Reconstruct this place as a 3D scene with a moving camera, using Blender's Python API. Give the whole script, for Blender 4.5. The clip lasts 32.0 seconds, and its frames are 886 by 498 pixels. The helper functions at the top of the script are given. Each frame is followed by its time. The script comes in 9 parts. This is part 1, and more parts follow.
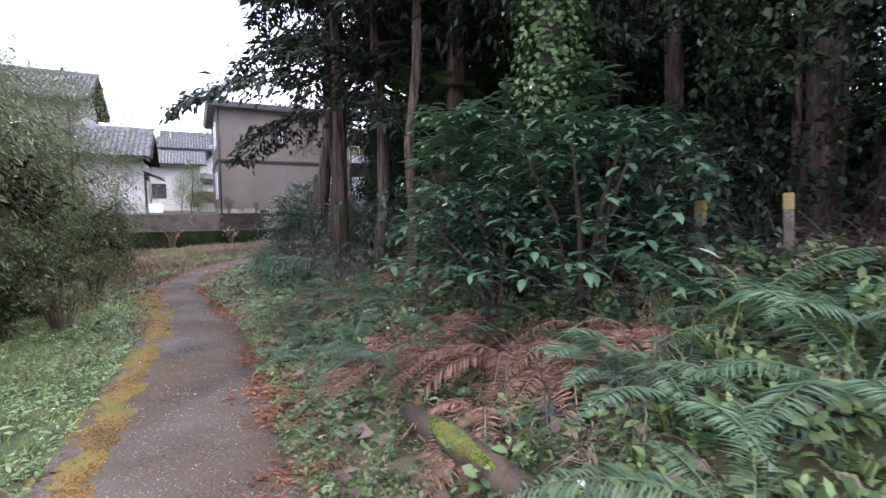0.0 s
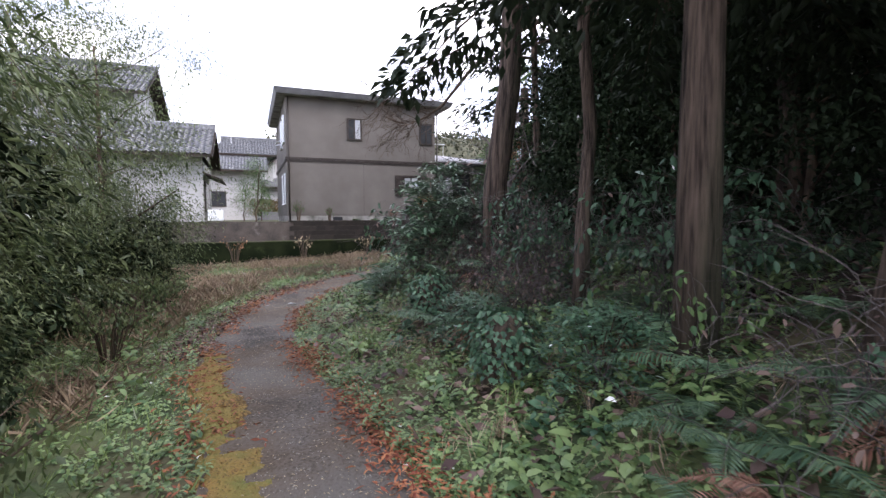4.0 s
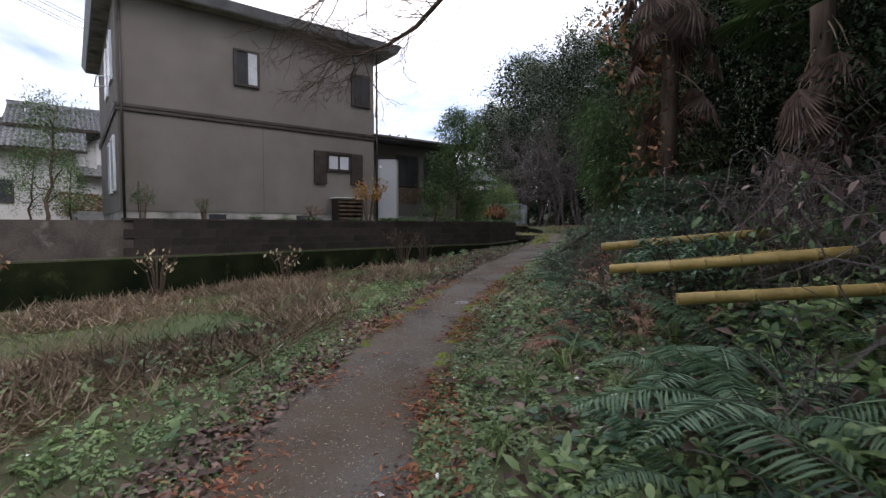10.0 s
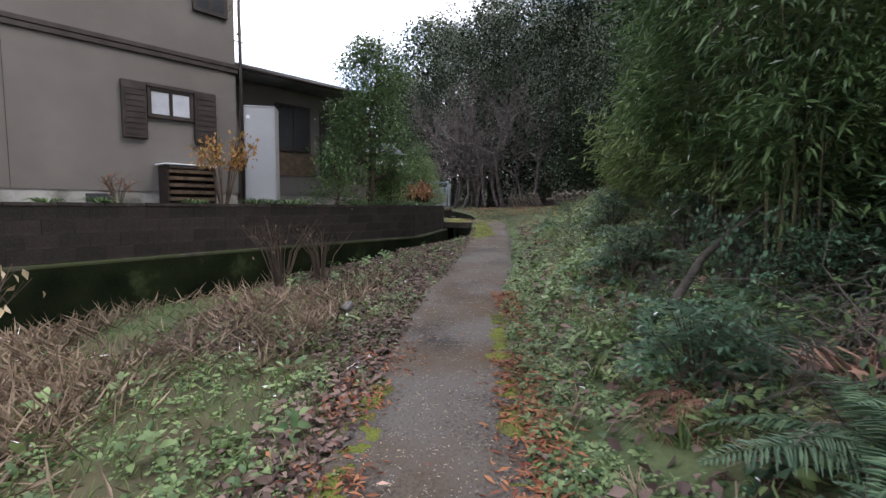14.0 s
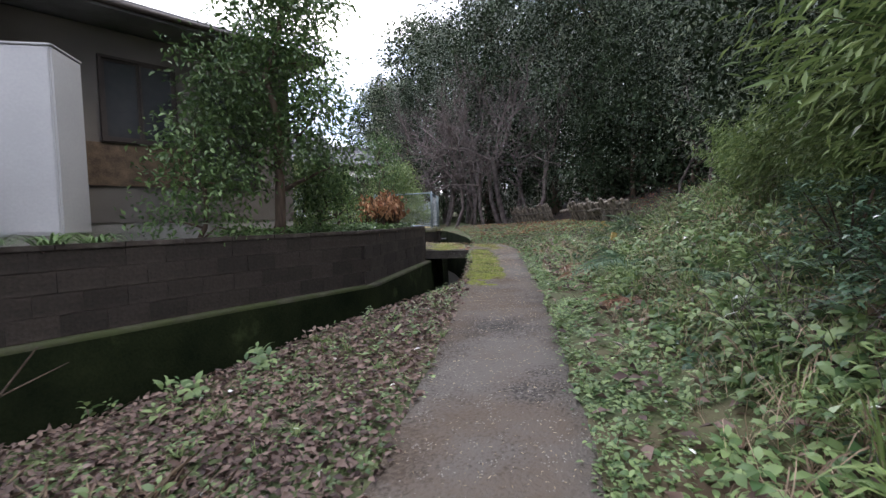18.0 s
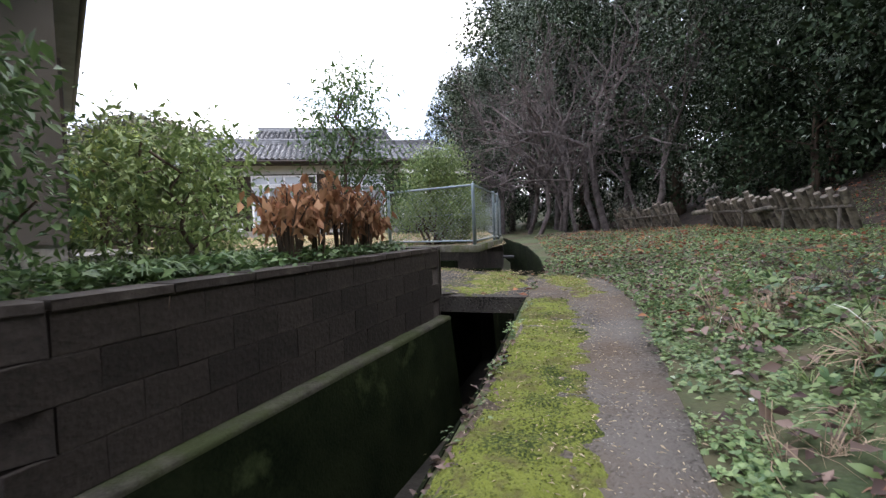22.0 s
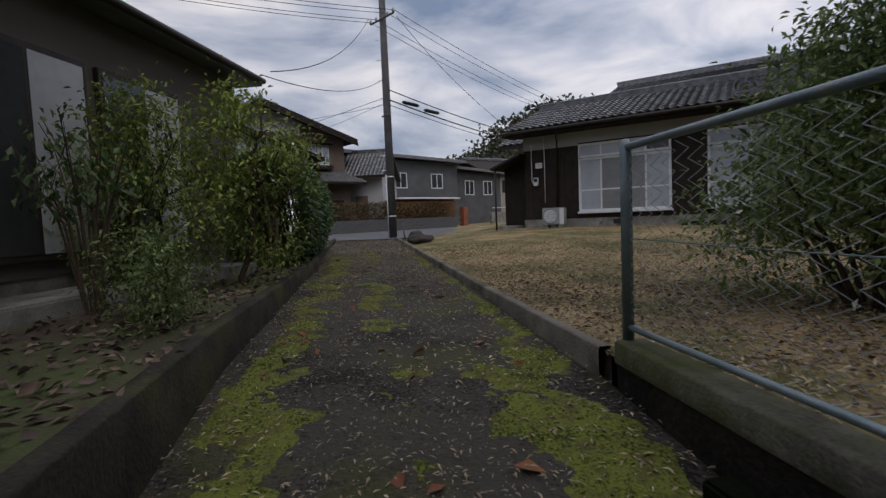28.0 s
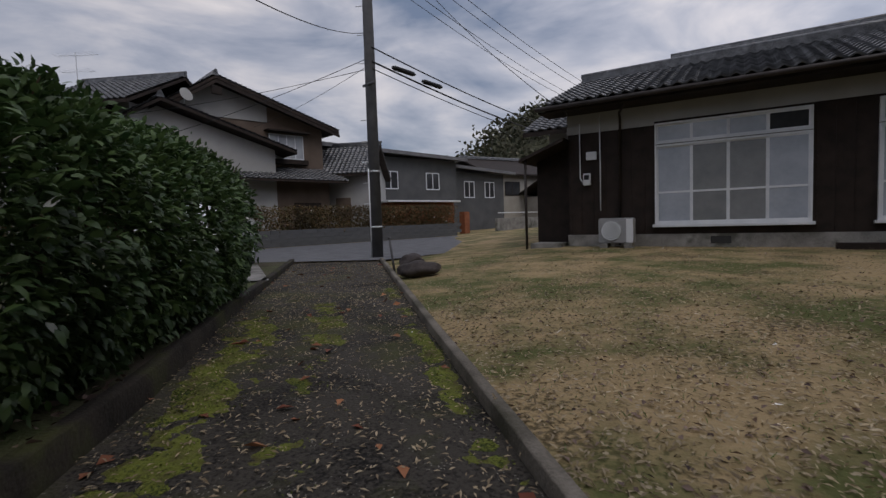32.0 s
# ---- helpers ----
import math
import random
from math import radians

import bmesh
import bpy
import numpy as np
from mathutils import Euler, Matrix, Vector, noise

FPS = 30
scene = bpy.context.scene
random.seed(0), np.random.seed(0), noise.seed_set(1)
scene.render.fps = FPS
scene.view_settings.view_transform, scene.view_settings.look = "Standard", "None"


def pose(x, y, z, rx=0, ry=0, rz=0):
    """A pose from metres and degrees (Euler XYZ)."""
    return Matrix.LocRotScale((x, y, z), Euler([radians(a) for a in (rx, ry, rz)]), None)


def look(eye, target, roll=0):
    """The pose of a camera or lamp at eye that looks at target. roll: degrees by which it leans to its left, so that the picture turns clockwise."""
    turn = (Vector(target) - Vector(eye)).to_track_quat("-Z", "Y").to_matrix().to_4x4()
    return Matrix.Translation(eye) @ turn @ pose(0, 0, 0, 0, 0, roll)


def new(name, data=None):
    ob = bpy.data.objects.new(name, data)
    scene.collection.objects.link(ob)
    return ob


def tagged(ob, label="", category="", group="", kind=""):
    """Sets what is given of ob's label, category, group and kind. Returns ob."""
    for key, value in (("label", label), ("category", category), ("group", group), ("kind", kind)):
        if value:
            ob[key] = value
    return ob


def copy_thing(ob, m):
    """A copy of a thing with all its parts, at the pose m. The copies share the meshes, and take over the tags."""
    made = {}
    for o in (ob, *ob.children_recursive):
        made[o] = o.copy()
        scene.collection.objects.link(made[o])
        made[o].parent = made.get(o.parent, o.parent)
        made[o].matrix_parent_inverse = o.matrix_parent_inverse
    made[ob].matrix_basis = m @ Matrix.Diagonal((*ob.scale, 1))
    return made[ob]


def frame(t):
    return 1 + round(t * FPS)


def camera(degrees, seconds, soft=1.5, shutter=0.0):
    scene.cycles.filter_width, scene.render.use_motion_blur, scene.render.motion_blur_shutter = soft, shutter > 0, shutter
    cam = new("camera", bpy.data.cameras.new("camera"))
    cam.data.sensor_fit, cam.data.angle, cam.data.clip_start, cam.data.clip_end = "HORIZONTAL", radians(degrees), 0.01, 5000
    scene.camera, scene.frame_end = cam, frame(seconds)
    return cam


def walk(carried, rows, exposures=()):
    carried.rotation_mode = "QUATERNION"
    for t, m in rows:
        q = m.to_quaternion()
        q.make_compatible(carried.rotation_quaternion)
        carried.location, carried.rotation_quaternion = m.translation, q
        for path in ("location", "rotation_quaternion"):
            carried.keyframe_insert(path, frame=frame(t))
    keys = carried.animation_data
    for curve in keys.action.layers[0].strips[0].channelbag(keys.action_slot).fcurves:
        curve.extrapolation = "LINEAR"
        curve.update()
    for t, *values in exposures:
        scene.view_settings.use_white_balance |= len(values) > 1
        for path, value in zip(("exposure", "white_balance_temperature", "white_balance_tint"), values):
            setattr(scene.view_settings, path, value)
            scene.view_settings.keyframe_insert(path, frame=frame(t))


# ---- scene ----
cam = camera(85.3, 32.0, 1.4, 0.15)
PATH = [
    (0, (-9.146, -31.392, 1.056), (-8.237, -29.619, 0.876), 0.0),
    (0.5, (-9.185, -30.645, 0.996), (-8.453, -28.789, 0.852), -0.1),
    (1, (-9.305, -29.89, 0.97), (-8.679, -27.995, 0.841), -0.2),
    (1.5, (-9.303, -29.103, 0.913), (-8.747, -27.185, 0.803), -0.3),
    (2, (-9.38, -28.354, 0.888), (-8.863, -26.427, 0.758), -0.1),
    (2.5, (-9.364, -27.59, 0.827), (-8.807, -25.674, 0.686), -0.1),
    (4.5, (-9.645, -24.41, 0.762), (-8.885, -22.564, 0.634), -0.1),
    (5, (-9.617, -23.594, 0.77), (-8.886, -21.737, 0.635), -0.1),
    (5.5, (-9.562, -22.816, 0.74), (-8.88, -20.941, 0.605), -0.4),
    (6, (-9.477, -21.994, 0.695), (-8.808, -20.116, 0.533), -0.2),
    (6.5, (-9.45, -21.38, 0.724), (-8.765, -19.508, 0.561), -0.1),
    (7, (-9.415, -20.514, 0.673), (-8.674, -18.661, 0.531), 0.2),
    (7.5, (-9.422, -19.71, 0.643), (-8.629, -17.879, 0.512), 0.3),
    (8, (-9.301, -18.869, 0.59), (-8.427, -17.074, 0.466), 0.3),
    (8.5, (-9.349, -18.196, 0.572), (-8.395, -16.442, 0.45), 0.5),
    (9, (-9.208, -17.293, 0.5), (-8.164, -15.59, 0.398), 0.5),
    (9.5, (-9.081, -16.523, 0.535), (-7.944, -14.882, 0.429), 0.1),
    (10, (-8.921, -15.768, 0.492), (-7.701, -14.186, 0.393), 0.1),
    (10.5, (-8.628, -15.009, 0.522), (-7.339, -13.484, 0.414), -0.1),
    (11, (-8.339, -14.386, 0.533), (-6.983, -12.921, 0.407), -0.1),
    (11.5, (-7.896, -13.776, 0.521), (-6.459, -12.392, 0.377), 0.2),
    (12, (-7.369, -13.1, 0.493), (-5.872, -11.781, 0.35), -0.1),
    (12.5, (-6.855, -12.539, 0.517), (-5.312, -11.275, 0.375), -0.1),
    (13, (-6.417, -11.986, 0.596), (-4.854, -10.746, 0.461), -0.2),
    (13.5, (-5.939, -11.484, 0.62), (-4.36, -10.264, 0.478), 0.5),
    (14, (-5.51, -11.001, 0.661), (-3.994, -9.709, 0.478), 0.6),
    (14.5, (-4.982, -10.551, 0.726), (-3.581, -9.134, 0.549), 0.6),
    (16.5, (-2.77, -8.393, 0.738), (-1.432, -6.912, 0.604), -2.1),
    (17, (-2.121, -8.123, 0.765), (-0.722, -6.7, 0.633), -2.1),
    (17.5, (-1.469, -7.785, 0.756), (-0.005, -6.428, 0.624), -2.1),
    (18, (-0.749, -7.492, 0.764), (0.776, -6.203, 0.647), -1.6),
    (18.5, (-0.068, -7.02, 0.772), (1.489, -5.77, 0.671), -1.1),
    (19, (0.593, -6.613, 0.765), (2.155, -5.366, 0.683), -1.2),
    (19.5, (1.205, -6.211, 0.802), (2.736, -4.929, 0.709), -0.9),
    (20, (1.991, -5.76, 0.796), (3.451, -4.396, 0.713), -1.3),
    (20.5, (2.581, -5.331, 0.83), (3.976, -3.901, 0.74), -1.5),
    (21, (3.195, -4.923, 0.845), (4.571, -3.474, 0.748), -1.7),
    (21.5, (3.911, -4.569, 0.883), (5.227, -3.065, 0.795), -2.0),
    (22, (4.596, -4.072, 0.885), (5.836, -2.505, 0.797), -2.2),
    (22.5, (5.162, -3.687, 0.947), (6.413, -2.13, 0.856), -2.0),
    (23, (5.725, -3.28, 0.965), (7.041, -1.777, 0.875), -1.9),
    (23.5, (6.35, -2.989, 1.02), (7.728, -1.544, 0.911), -1.9),
    (24, (6.958, -2.63, 1.079), (8.323, -1.172, 0.976), -1.9),
    (24.5, (7.583, -2.226, 1.086), (8.958, -0.777, 0.978), -1.9),
    (25, (8.304, -1.885, 1.117), (9.6, -0.366, 0.999), -2.0),
    (25.5, (8.809, -1.518, 1.168), (9.912, 0.145, 1.04), -1.9),
    (26, (9.263, -0.978, 1.21), (10.097, 0.835, 1.075), -2.0),
    (26.5, (9.474, -0.403, 1.281), (9.953, 1.533, 1.141), -2.3),
    (28.5, (9.049, 2.169, 1.29), (8.711, 4.136, 1.162), -2.3),
    (29, (8.885, 2.83, 1.373), (8.578, 4.803, 1.25), -2.4),
    (29.5, (8.757, 3.455, 1.462), (8.488, 5.433, 1.342), -2.3),
    (30, (8.699, 4.152, 1.494), (8.434, 6.131, 1.373), -2.2),
    (30.5, (8.592, 4.885, 1.541), (8.319, 6.862, 1.419), -2.0),
    (31, (8.381, 5.61, 1.526), (8.113, 7.589, 1.416), -1.9),
    (31.5, (8.189, 6.388, 1.537), (7.934, 8.369, 1.432), -1.9),
    (32, (8.026, 7.119, 1.57), (7.784, 9.1, 1.448), -1.9),
]

EXPOSURES = [(0.0, 2.48, 6220, 22), (2.5, 2.43, 6320, 21), (5.0, 2.08, 6470, 16), (9.0, 1.52, 6620, 14), (10.0, 1.40, 6620, 14), (11.0, 1.54, 6620, 14), (13.0, 2.03, 6620, 14), (17.0, 2.18, 6570, 14), (19.0, 2.63, 6520, 15), (21.0, 2.68, 6520, 15),
             (22.5, 2.28, 6570, 14), (24.0, 1.48, 6620, 14), (26.0, 0.98, 6620, 14), (28.5, -0.02, 6620, 13), (32.0, -0.17, 6620, 14)]
walk(cam, [(t, look(eye, target, roll)) for t, eye, target, roll in PATH], EXPOSURES)

# ---- light ----
world = bpy.data.worlds.new("world")
scene.world = world
world.use_nodes = True
wn, wl = world.node_tree.nodes, world.node_tree.links
wn.clear()
w_out = wn.new("ShaderNodeOutputWorld")
w_bg = wn.new("ShaderNodeBackground")
w_sky = wn.new("ShaderNodeTexSky")
w_sky.sky_type = "NISHITA"
w_sky.sun_disc = False
w_sky.sun_elevation = radians(28)
w_sky.sun_rotation = radians(150)
w_skys = wn.new("ShaderNodeVectorMath")
w_skys.operation = "SCALE"
w_skys.inputs["Scale"].default_value = 0.13
w_co = wn.new("ShaderNodeTexCoord")
w_map = wn.new("ShaderNodeMapping")
w_map.inputs["Scale"].default_value = (1.0, 1.0, 3.2)
w_map.inputs["Rotation"].default_value = (0.1, 0.25, 0.4)
w_noise = wn.new("ShaderNodeTexNoise")
w_noise.inputs["Scale"].default_value = 2.6
w_noise.inputs["Detail"].default_value = 6
w_noise.inputs["Roughness"].default_value = 0.52
w_noise.inputs["Distortion"].default_value = 0.4
w_ramp = wn.new("ShaderNodeValToRGB")
w_ramp.color_ramp.elements[0].position = 0.34
w_ramp.color_ramp.elements[0].color = (0.23, 0.30, 0.44, 1)
w_ramp.color_ramp.elements[1].position = 0.66
w_ramp.color_ramp.elements[1].color = (1.16, 1.12, 1.12, 1)
w_mid = w_ramp.color_ramp.elements.new(0.5)
w_mid.color = (0.62, 0.66, 0.77, 1)
w_mix = wn.new("ShaderNodeMix")
w_mix.data_type = "RGBA"
w_mix.inputs[0].default_value = 0.86
wl.new(w_co.outputs["Generated"], w_map.inputs["Vector"])
wl.new(w_map.outputs[0], w_noise.inputs["Vector"])
wl.new(w_noise.outputs["Fac"], w_ramp.inputs["Fac"])
wl.new(w_sky.outputs[0], w_skys.inputs[0])
wl.new(w_skys.outputs[0], w_mix.inputs[6])
wl.new(w_ramp.outputs[0], w_mix.inputs[7])
wl.new(w_mix.outputs[2], w_bg.inputs["Color"])
# the cloud deck is brighter towards the hidden sun
w_dot = wn.new("ShaderNodeVectorMath")
w_dot.operation = "DOT_PRODUCT"
w_dot.inputs[1].default_value = (0.62, -0.52, 0.58)
w_range = wn.new("ShaderNodeMapRange")
w_range.inputs["From Min"].default_value, w_range.inputs["From Max"].default_value = -0.7, 0.9
w_range.inputs["To Min"].default_value, w_range.inputs["To Max"].default_value = 0.66, 1.22
wl.new(w_co.outputs["Generated"], w_dot.inputs[0])
wl.new(w_dot.outputs["Value"], w_range.inputs["Value"])
wl.new(w_range.outputs[0], w_bg.inputs["Strength"])
wl.new(w_bg.outputs[0], w_out.inputs["Surface"])

sun = new("sun", bpy.data.lights.new("sun", "SUN"))
sun.data.energy = 0.7
sun.data.angle = radians(25)
sun.data.color = (1.0, 0.96, 0.9)
sun.matrix_world = look((0, 0, 30), (-12, 20, 0))


# ---- materials ----
def paint(name, a, b, scale=4.0, rough=0.85, bump=0.15, fine=60.0, vary=0.12, metal=0.0, c=None, c_scale=0.7, c_amount=0.5, spec=0.3, c_sharp=0.12, island=False, speck=None, stretch=None, grain=0.45):
    """Two colours mixed by coarse and fine noise, with a third in soft-edged stains, and a fine relief."""
    m = bpy.data.materials.new(name)
    m.use_nodes = True
    n, l = m.node_tree.nodes, m.node_tree.links
    bsdf = n["Principled BSDF"]
    co = n.new("ShaderNodeTexCoord")
    if island:
        co = n.new("ShaderNodeNewGeometry")
        src = co.outputs["Position"]
    else:
        src = co.outputs["Object"]
    if stretch:
        mpg = n.new("ShaderNodeMapping")
        mpg.inputs["Scale"].default_value = stretch
        l.new(src, mpg.inputs["Vector"])
        src = mpg.outputs[0]
    n1 = n.new("ShaderNodeTexNoise")
    n1.inputs["Scale"].default_value = scale
    n1.inputs["Detail"].default_value = 5
    n2 = n.new("ShaderNodeTexNoise")
    n2.inputs["Scale"].default_value = fine
    n2.inputs["Detail"].default_value = 4
    l.new(src, n1.inputs["Vector"])
    l.new(src, n2.inputs["Vector"])
    add = n.new("ShaderNodeMath")
    add.operation = "MULTIPLY_ADD"
    l.new(n2.outputs["Fac"], add.inputs[0])
    add.inputs[1].default_value = grain
    l.new(n1.outputs["Fac"], add.inputs[2])
    ramp = n.new("ShaderNodeValToRGB")
    ramp.color_ramp.elements[0].position = 0.5 + grain / 2 - 0.2
    ramp.color_ramp.elements[0].color = (*a, 1)
    ramp.color_ramp.elements[1].position = 0.5 + grain / 2 + 0.2
    ramp.color_ramp.elements[1].color = (*b, 1)
    l.new(add.outputs[0], ramp.inputs["Fac"])
    colour = ramp.outputs["Color"]
    if c:
        n3 = n.new("ShaderNodeTexNoise")
        n3.inputs["Scale"].default_value = c_scale
        n3.inputs["Detail"].default_value = 7
        n3.inputs["Roughness"].default_value = 0.62
        l.new(src, n3.inputs["Vector"])
        r3 = n.new("ShaderNodeValToRGB")
        r3.color_ramp.elements[0].position = 1 - c_amount - c_sharp / 2
        r3.color_ramp.elements[1].position = 1 - c_amount + c_sharp / 2
        l.new(n3.outputs["Fac"], r3.inputs["Fac"])
        mix = n.new("ShaderNodeMix")
        mix.data_type = "RGBA"
        mix.inputs[7].default_value = (*c, 1)
        l.new(r3.outputs["Color"], mix.inputs[0])
        l.new(colour, mix.inputs[6])
        colour = mix.outputs[2]
    if speck:
        vo = n.new("ShaderNodeTexVoronoi")
        vo.inputs["Scale"].default_value = speck[1]
        l.new(src, vo.inputs["Vector"])
        big = n.new("ShaderNodeTexNoise")
        big.inputs["Scale"].default_value = speck[1] / 9
        l.new(src, big.inputs["Vector"])
        sub = n.new("ShaderNodeMath")
        sub.operation = "MULTIPLY"
        l.new(vo.outputs["Distance"], sub.inputs[0])
        sub.inputs[1].default_value = 1.0
        sel = n.new("ShaderNodeMath")
        sel.operation = "MULTIPLY"
        l.new(vo.outputs["Color"], sel.inputs[0])
        l.new(big.outputs["Fac"], sel.inputs[1])
        thr = n.new("ShaderNodeMath")
        thr.operation = "GREATER_THAN"
        l.new(sel.outputs[0], thr.inputs[0])
        thr.inputs[1].default_value = 1 - speck[2]
        near = n.new("ShaderNodeMath")
        near.operation = "LESS_THAN"
        l.new(vo.outputs["Distance"], near.inputs[0])
        near.inputs[1].default_value = 0.38
        both = n.new("ShaderNodeMath")
        both.operation = "MULTIPLY"
        l.new(thr.outputs[0], both.inputs[0])
        l.new(near.outputs[0], both.inputs[1])
        mx = n.new("ShaderNodeMix")
        mx.data_type = "RGBA"
        mx.inputs[7].default_value = (*speck[0], 1)
        l.new(both.outputs[0], mx.inputs[0])
        l.new(colour, mx.inputs[6])
        colour = mx.outputs[2]
    info = n.new("ShaderNodeObjectInfo")
    rnd = info.outputs["Random"]
    if island:
        rnd = co.outputs["Random Per Island"]
    mp = n.new("ShaderNodeMapRange")
    mp.inputs["To Min"].default_value = 1 - vary
    mp.inputs["To Max"].default_value = 1 + vary
    l.new(rnd, mp.inputs["Value"])
    hsv = n.new("ShaderNodeHueSaturation")
    l.new(mp.outputs[0], hsv.inputs["Value"])
    l.new(colour, hsv.inputs["Color"])
    l.new(hsv.outputs[0], bsdf.inputs["Base Color"])
    bsdf.inputs["Roughness"].default_value = rough
    bsdf.inputs["Metallic"].default_value = metal
    bsdf.inputs["Specular IOR Level"].default_value = spec
    if bump:
        bp = n.new("ShaderNodeBump")
        bp.inputs["Strength"].default_value = min(1.0, bump * 2)
        bp.inputs["Distance"].default_value = 0.02
        l.new(add.outputs[0], bp.inputs["Height"])
        l.new(bp.outputs[0], bsdf.inputs["Normal"])
    return m


def leafy(name, cols, rough=0.5, trans=0.25, spec=0.4):
    """Leaves: colour picked leaf by leaf, with some light let through."""
    m = bpy.data.materials.new(name)
    m.use_nodes = True
    n, l = m.node_tree.nodes, m.node_tree.links
    bsdf = n["Principled BSDF"]
    geo = n.new("ShaderNodeNewGeometry")
    ramp = n.new("ShaderNodeValToRGB")
    els = ramp.color_ramp.elements
    for i, col in enumerate(cols):
        at = i / max(1, len(cols) - 1)
        e = els[0] if i == 0 else (els[1] if i == len(cols) - 1 else els.new(at))
        e.position = at
        e.color = (*col, 1)
    l.new(geo.outputs["Random Per Island"], ramp.inputs["Fac"])
    noise_node = n.new("ShaderNodeTexNoise")
    noise_node.inputs["Scale"].default_value = 0.55
    noise_node.inputs["Detail"].default_value = 5
    l.new(geo.outputs["Position"], noise_node.inputs["Vector"])
    mp = n.new("ShaderNodeMapRange")
    mp.inputs["From Min"].default_value, mp.inputs["From Max"].default_value = 0.3, 0.7
    mp.inputs["To Min"].default_value, mp.inputs["To Max"].default_value = 0.6, 1.4
    l.new(noise_node.outputs["Fac"], mp.inputs["Value"])
    hsv = n.new("ShaderNodeHueSaturation")
    l.new(mp.outputs[0], hsv.inputs["Value"])
    l.new(ramp.outputs[0], hsv.inputs["Color"])
    l.new(hsv.outputs[0], bsdf.inputs["Base Color"])
    bsdf.inputs["Roughness"].default_value = rough
    bsdf.inputs["Specular IOR Level"].default_value = spec
    if trans:
        tr = n.new("ShaderNodeBsdfTranslucent")
        l.new(hsv.outputs[0], tr.inputs["Color"])
        mx = n.new("ShaderNodeMixShader")
        mx.inputs[0].default_value = trans
        l.new(bsdf.outputs[0], mx.inputs[1])
        l.new(tr.outputs[0], mx.inputs[2])
        l.new(mx.outputs[0], n["Material Output"].inputs["Surface"])
    return m


M = {}
M["grass_ground"] = paint("grass_ground", (0.030, 0.045, 0.018), (0.095, 0.118, 0.048), 1.5, 0.95, 0.5, 30, 0, c=(0.088, 0.062, 0.038), c_scale=0.6, c_amount=0.45, c_sharp=0.2)
M["asphalt_path"] = paint("asphalt_path", (0.034, 0.029, 0.025), (0.122, 0.108, 0.092), 1.3, 0.92, 0.8, 42, 0, c=(0.092, 0.063, 0.038), c_scale=0.9, c_amount=0.45, c_sharp=0.3, speck=((0.25, 0.23, 0.20), 70, 0.56), grain=0.9)
M["concrete"] = paint("concrete", (0.16, 0.155, 0.145), (0.32, 0.31, 0.29), 2.5, 0.9, 0.25, 50, 0.08, c=(0.10, 0.10, 0.085), c_scale=1.1, c_amount=0.42)
M["dark_concrete"] = paint("dark_concrete", (0.010, 0.008, 0.0068), (0.046, 0.037, 0.030), 1.6, 0.85, 0.6, 30, 0.28, c=(0.085, 0.075, 0.066), c_scale=2.2, c_amount=0.36, c_sharp=0.14)
# Mossy concrete with lichen patches; base darkened to hold the canal's shade.
M["mossy_shaded_concrete"] = paint("mossy_shaded_concrete", (0.004, 0.0065, 0.003), (0.014, 0.018, 0.008), 1.6, 0.85, 0.4, 40, 0.1, c=(0.040, 0.052, 0.022), c_scale=1.5, c_amount=0.33, c_sharp=0.14, spec=0.03)
M["ledge_concrete"] = paint("ledge_concrete", (0.06, 0.057, 0.045), (0.17, 0.16, 0.13), 4, 0.9, 0.4, 50, 0, c=(0.06, 0.07, 0.02), c_scale=2.2, c_amount=0.5, c_sharp=0.2)
M["moss"] = paint("moss", (0.030, 0.044, 0.008), (0.155, 0.175, 0.030), 2.5, 1.0, 1.0, 60, 0, c=(0.075, 0.058, 0.03), c_scale=5, c_amount=0.42, c_sharp=0.2, grain=1.0)
M["orange_moss"] = paint("orange_moss", (0.075, 0.045, 0.016), (0.24, 0.15, 0.045), 2.0, 1.0, 1.0, 60, 0, c=(0.13, 0.135, 0.035), c_scale=2, c_amount=0.44, c_sharp=0.2, grain=1.0)
M["mud"] = paint("mud", (0.012, 0.011, 0.008), (0.03, 0.026, 0.02), 2, 0.6, 0.3, 20, 0, spec=0.2)
M["yard_soil"] = paint("yard_soil", (0.110, 0.082, 0.040), (0.34, 0.25, 0.132), 1.1, 0.95, 0.9, 26, 0, c=(0.090, 0.098, 0.030), c_scale=0.9, c_amount=0.48, c_sharp=0.18, speck=((0.34, 0.28, 0.19), 26, 0.62), grain=1.1)
M["garden_soil"] = paint("garden_soil", (0.03, 0.023, 0.017), (0.08, 0.062, 0.042), 2, 0.95, 0.5, 60, 0, c=(0.07, 0.085, 0.03), c_scale=0.9, c_amount=0.5, c_sharp=0.25)
M["asphalt"] = paint("asphalt", (0.009, 0.0076, 0.0064), (0.056, 0.049, 0.040), 1.6, 0.9, 0.8, 46, 0, c=(0.060, 0.062, 0.022), c_scale=1.1, c_amount=0.40, c_sharp=0.14, speck=((0.21, 0.20, 0.17), 75, 0.56), grain=1.0)
M["street"] = paint("street", (0.09, 0.092, 0.098), (0.15, 0.152, 0.16), 2, 0.75, 0.3, 140, 0)
M["stucco"] = paint("stucco", (0.118, 0.107, 0.097), (0.150, 0.137, 0.125), 0.8, 0.9, 0.25, 160, 0.02, c=(0.10, 0.09, 0.08), c_scale=0.35, c_amount=0.42, c_sharp=0.3)
M["brown_trim"] = paint("brown_trim", (0.022, 0.017, 0.015), (0.045, 0.036, 0.032), 4, 0.5, 0.1, 60, 0.1)
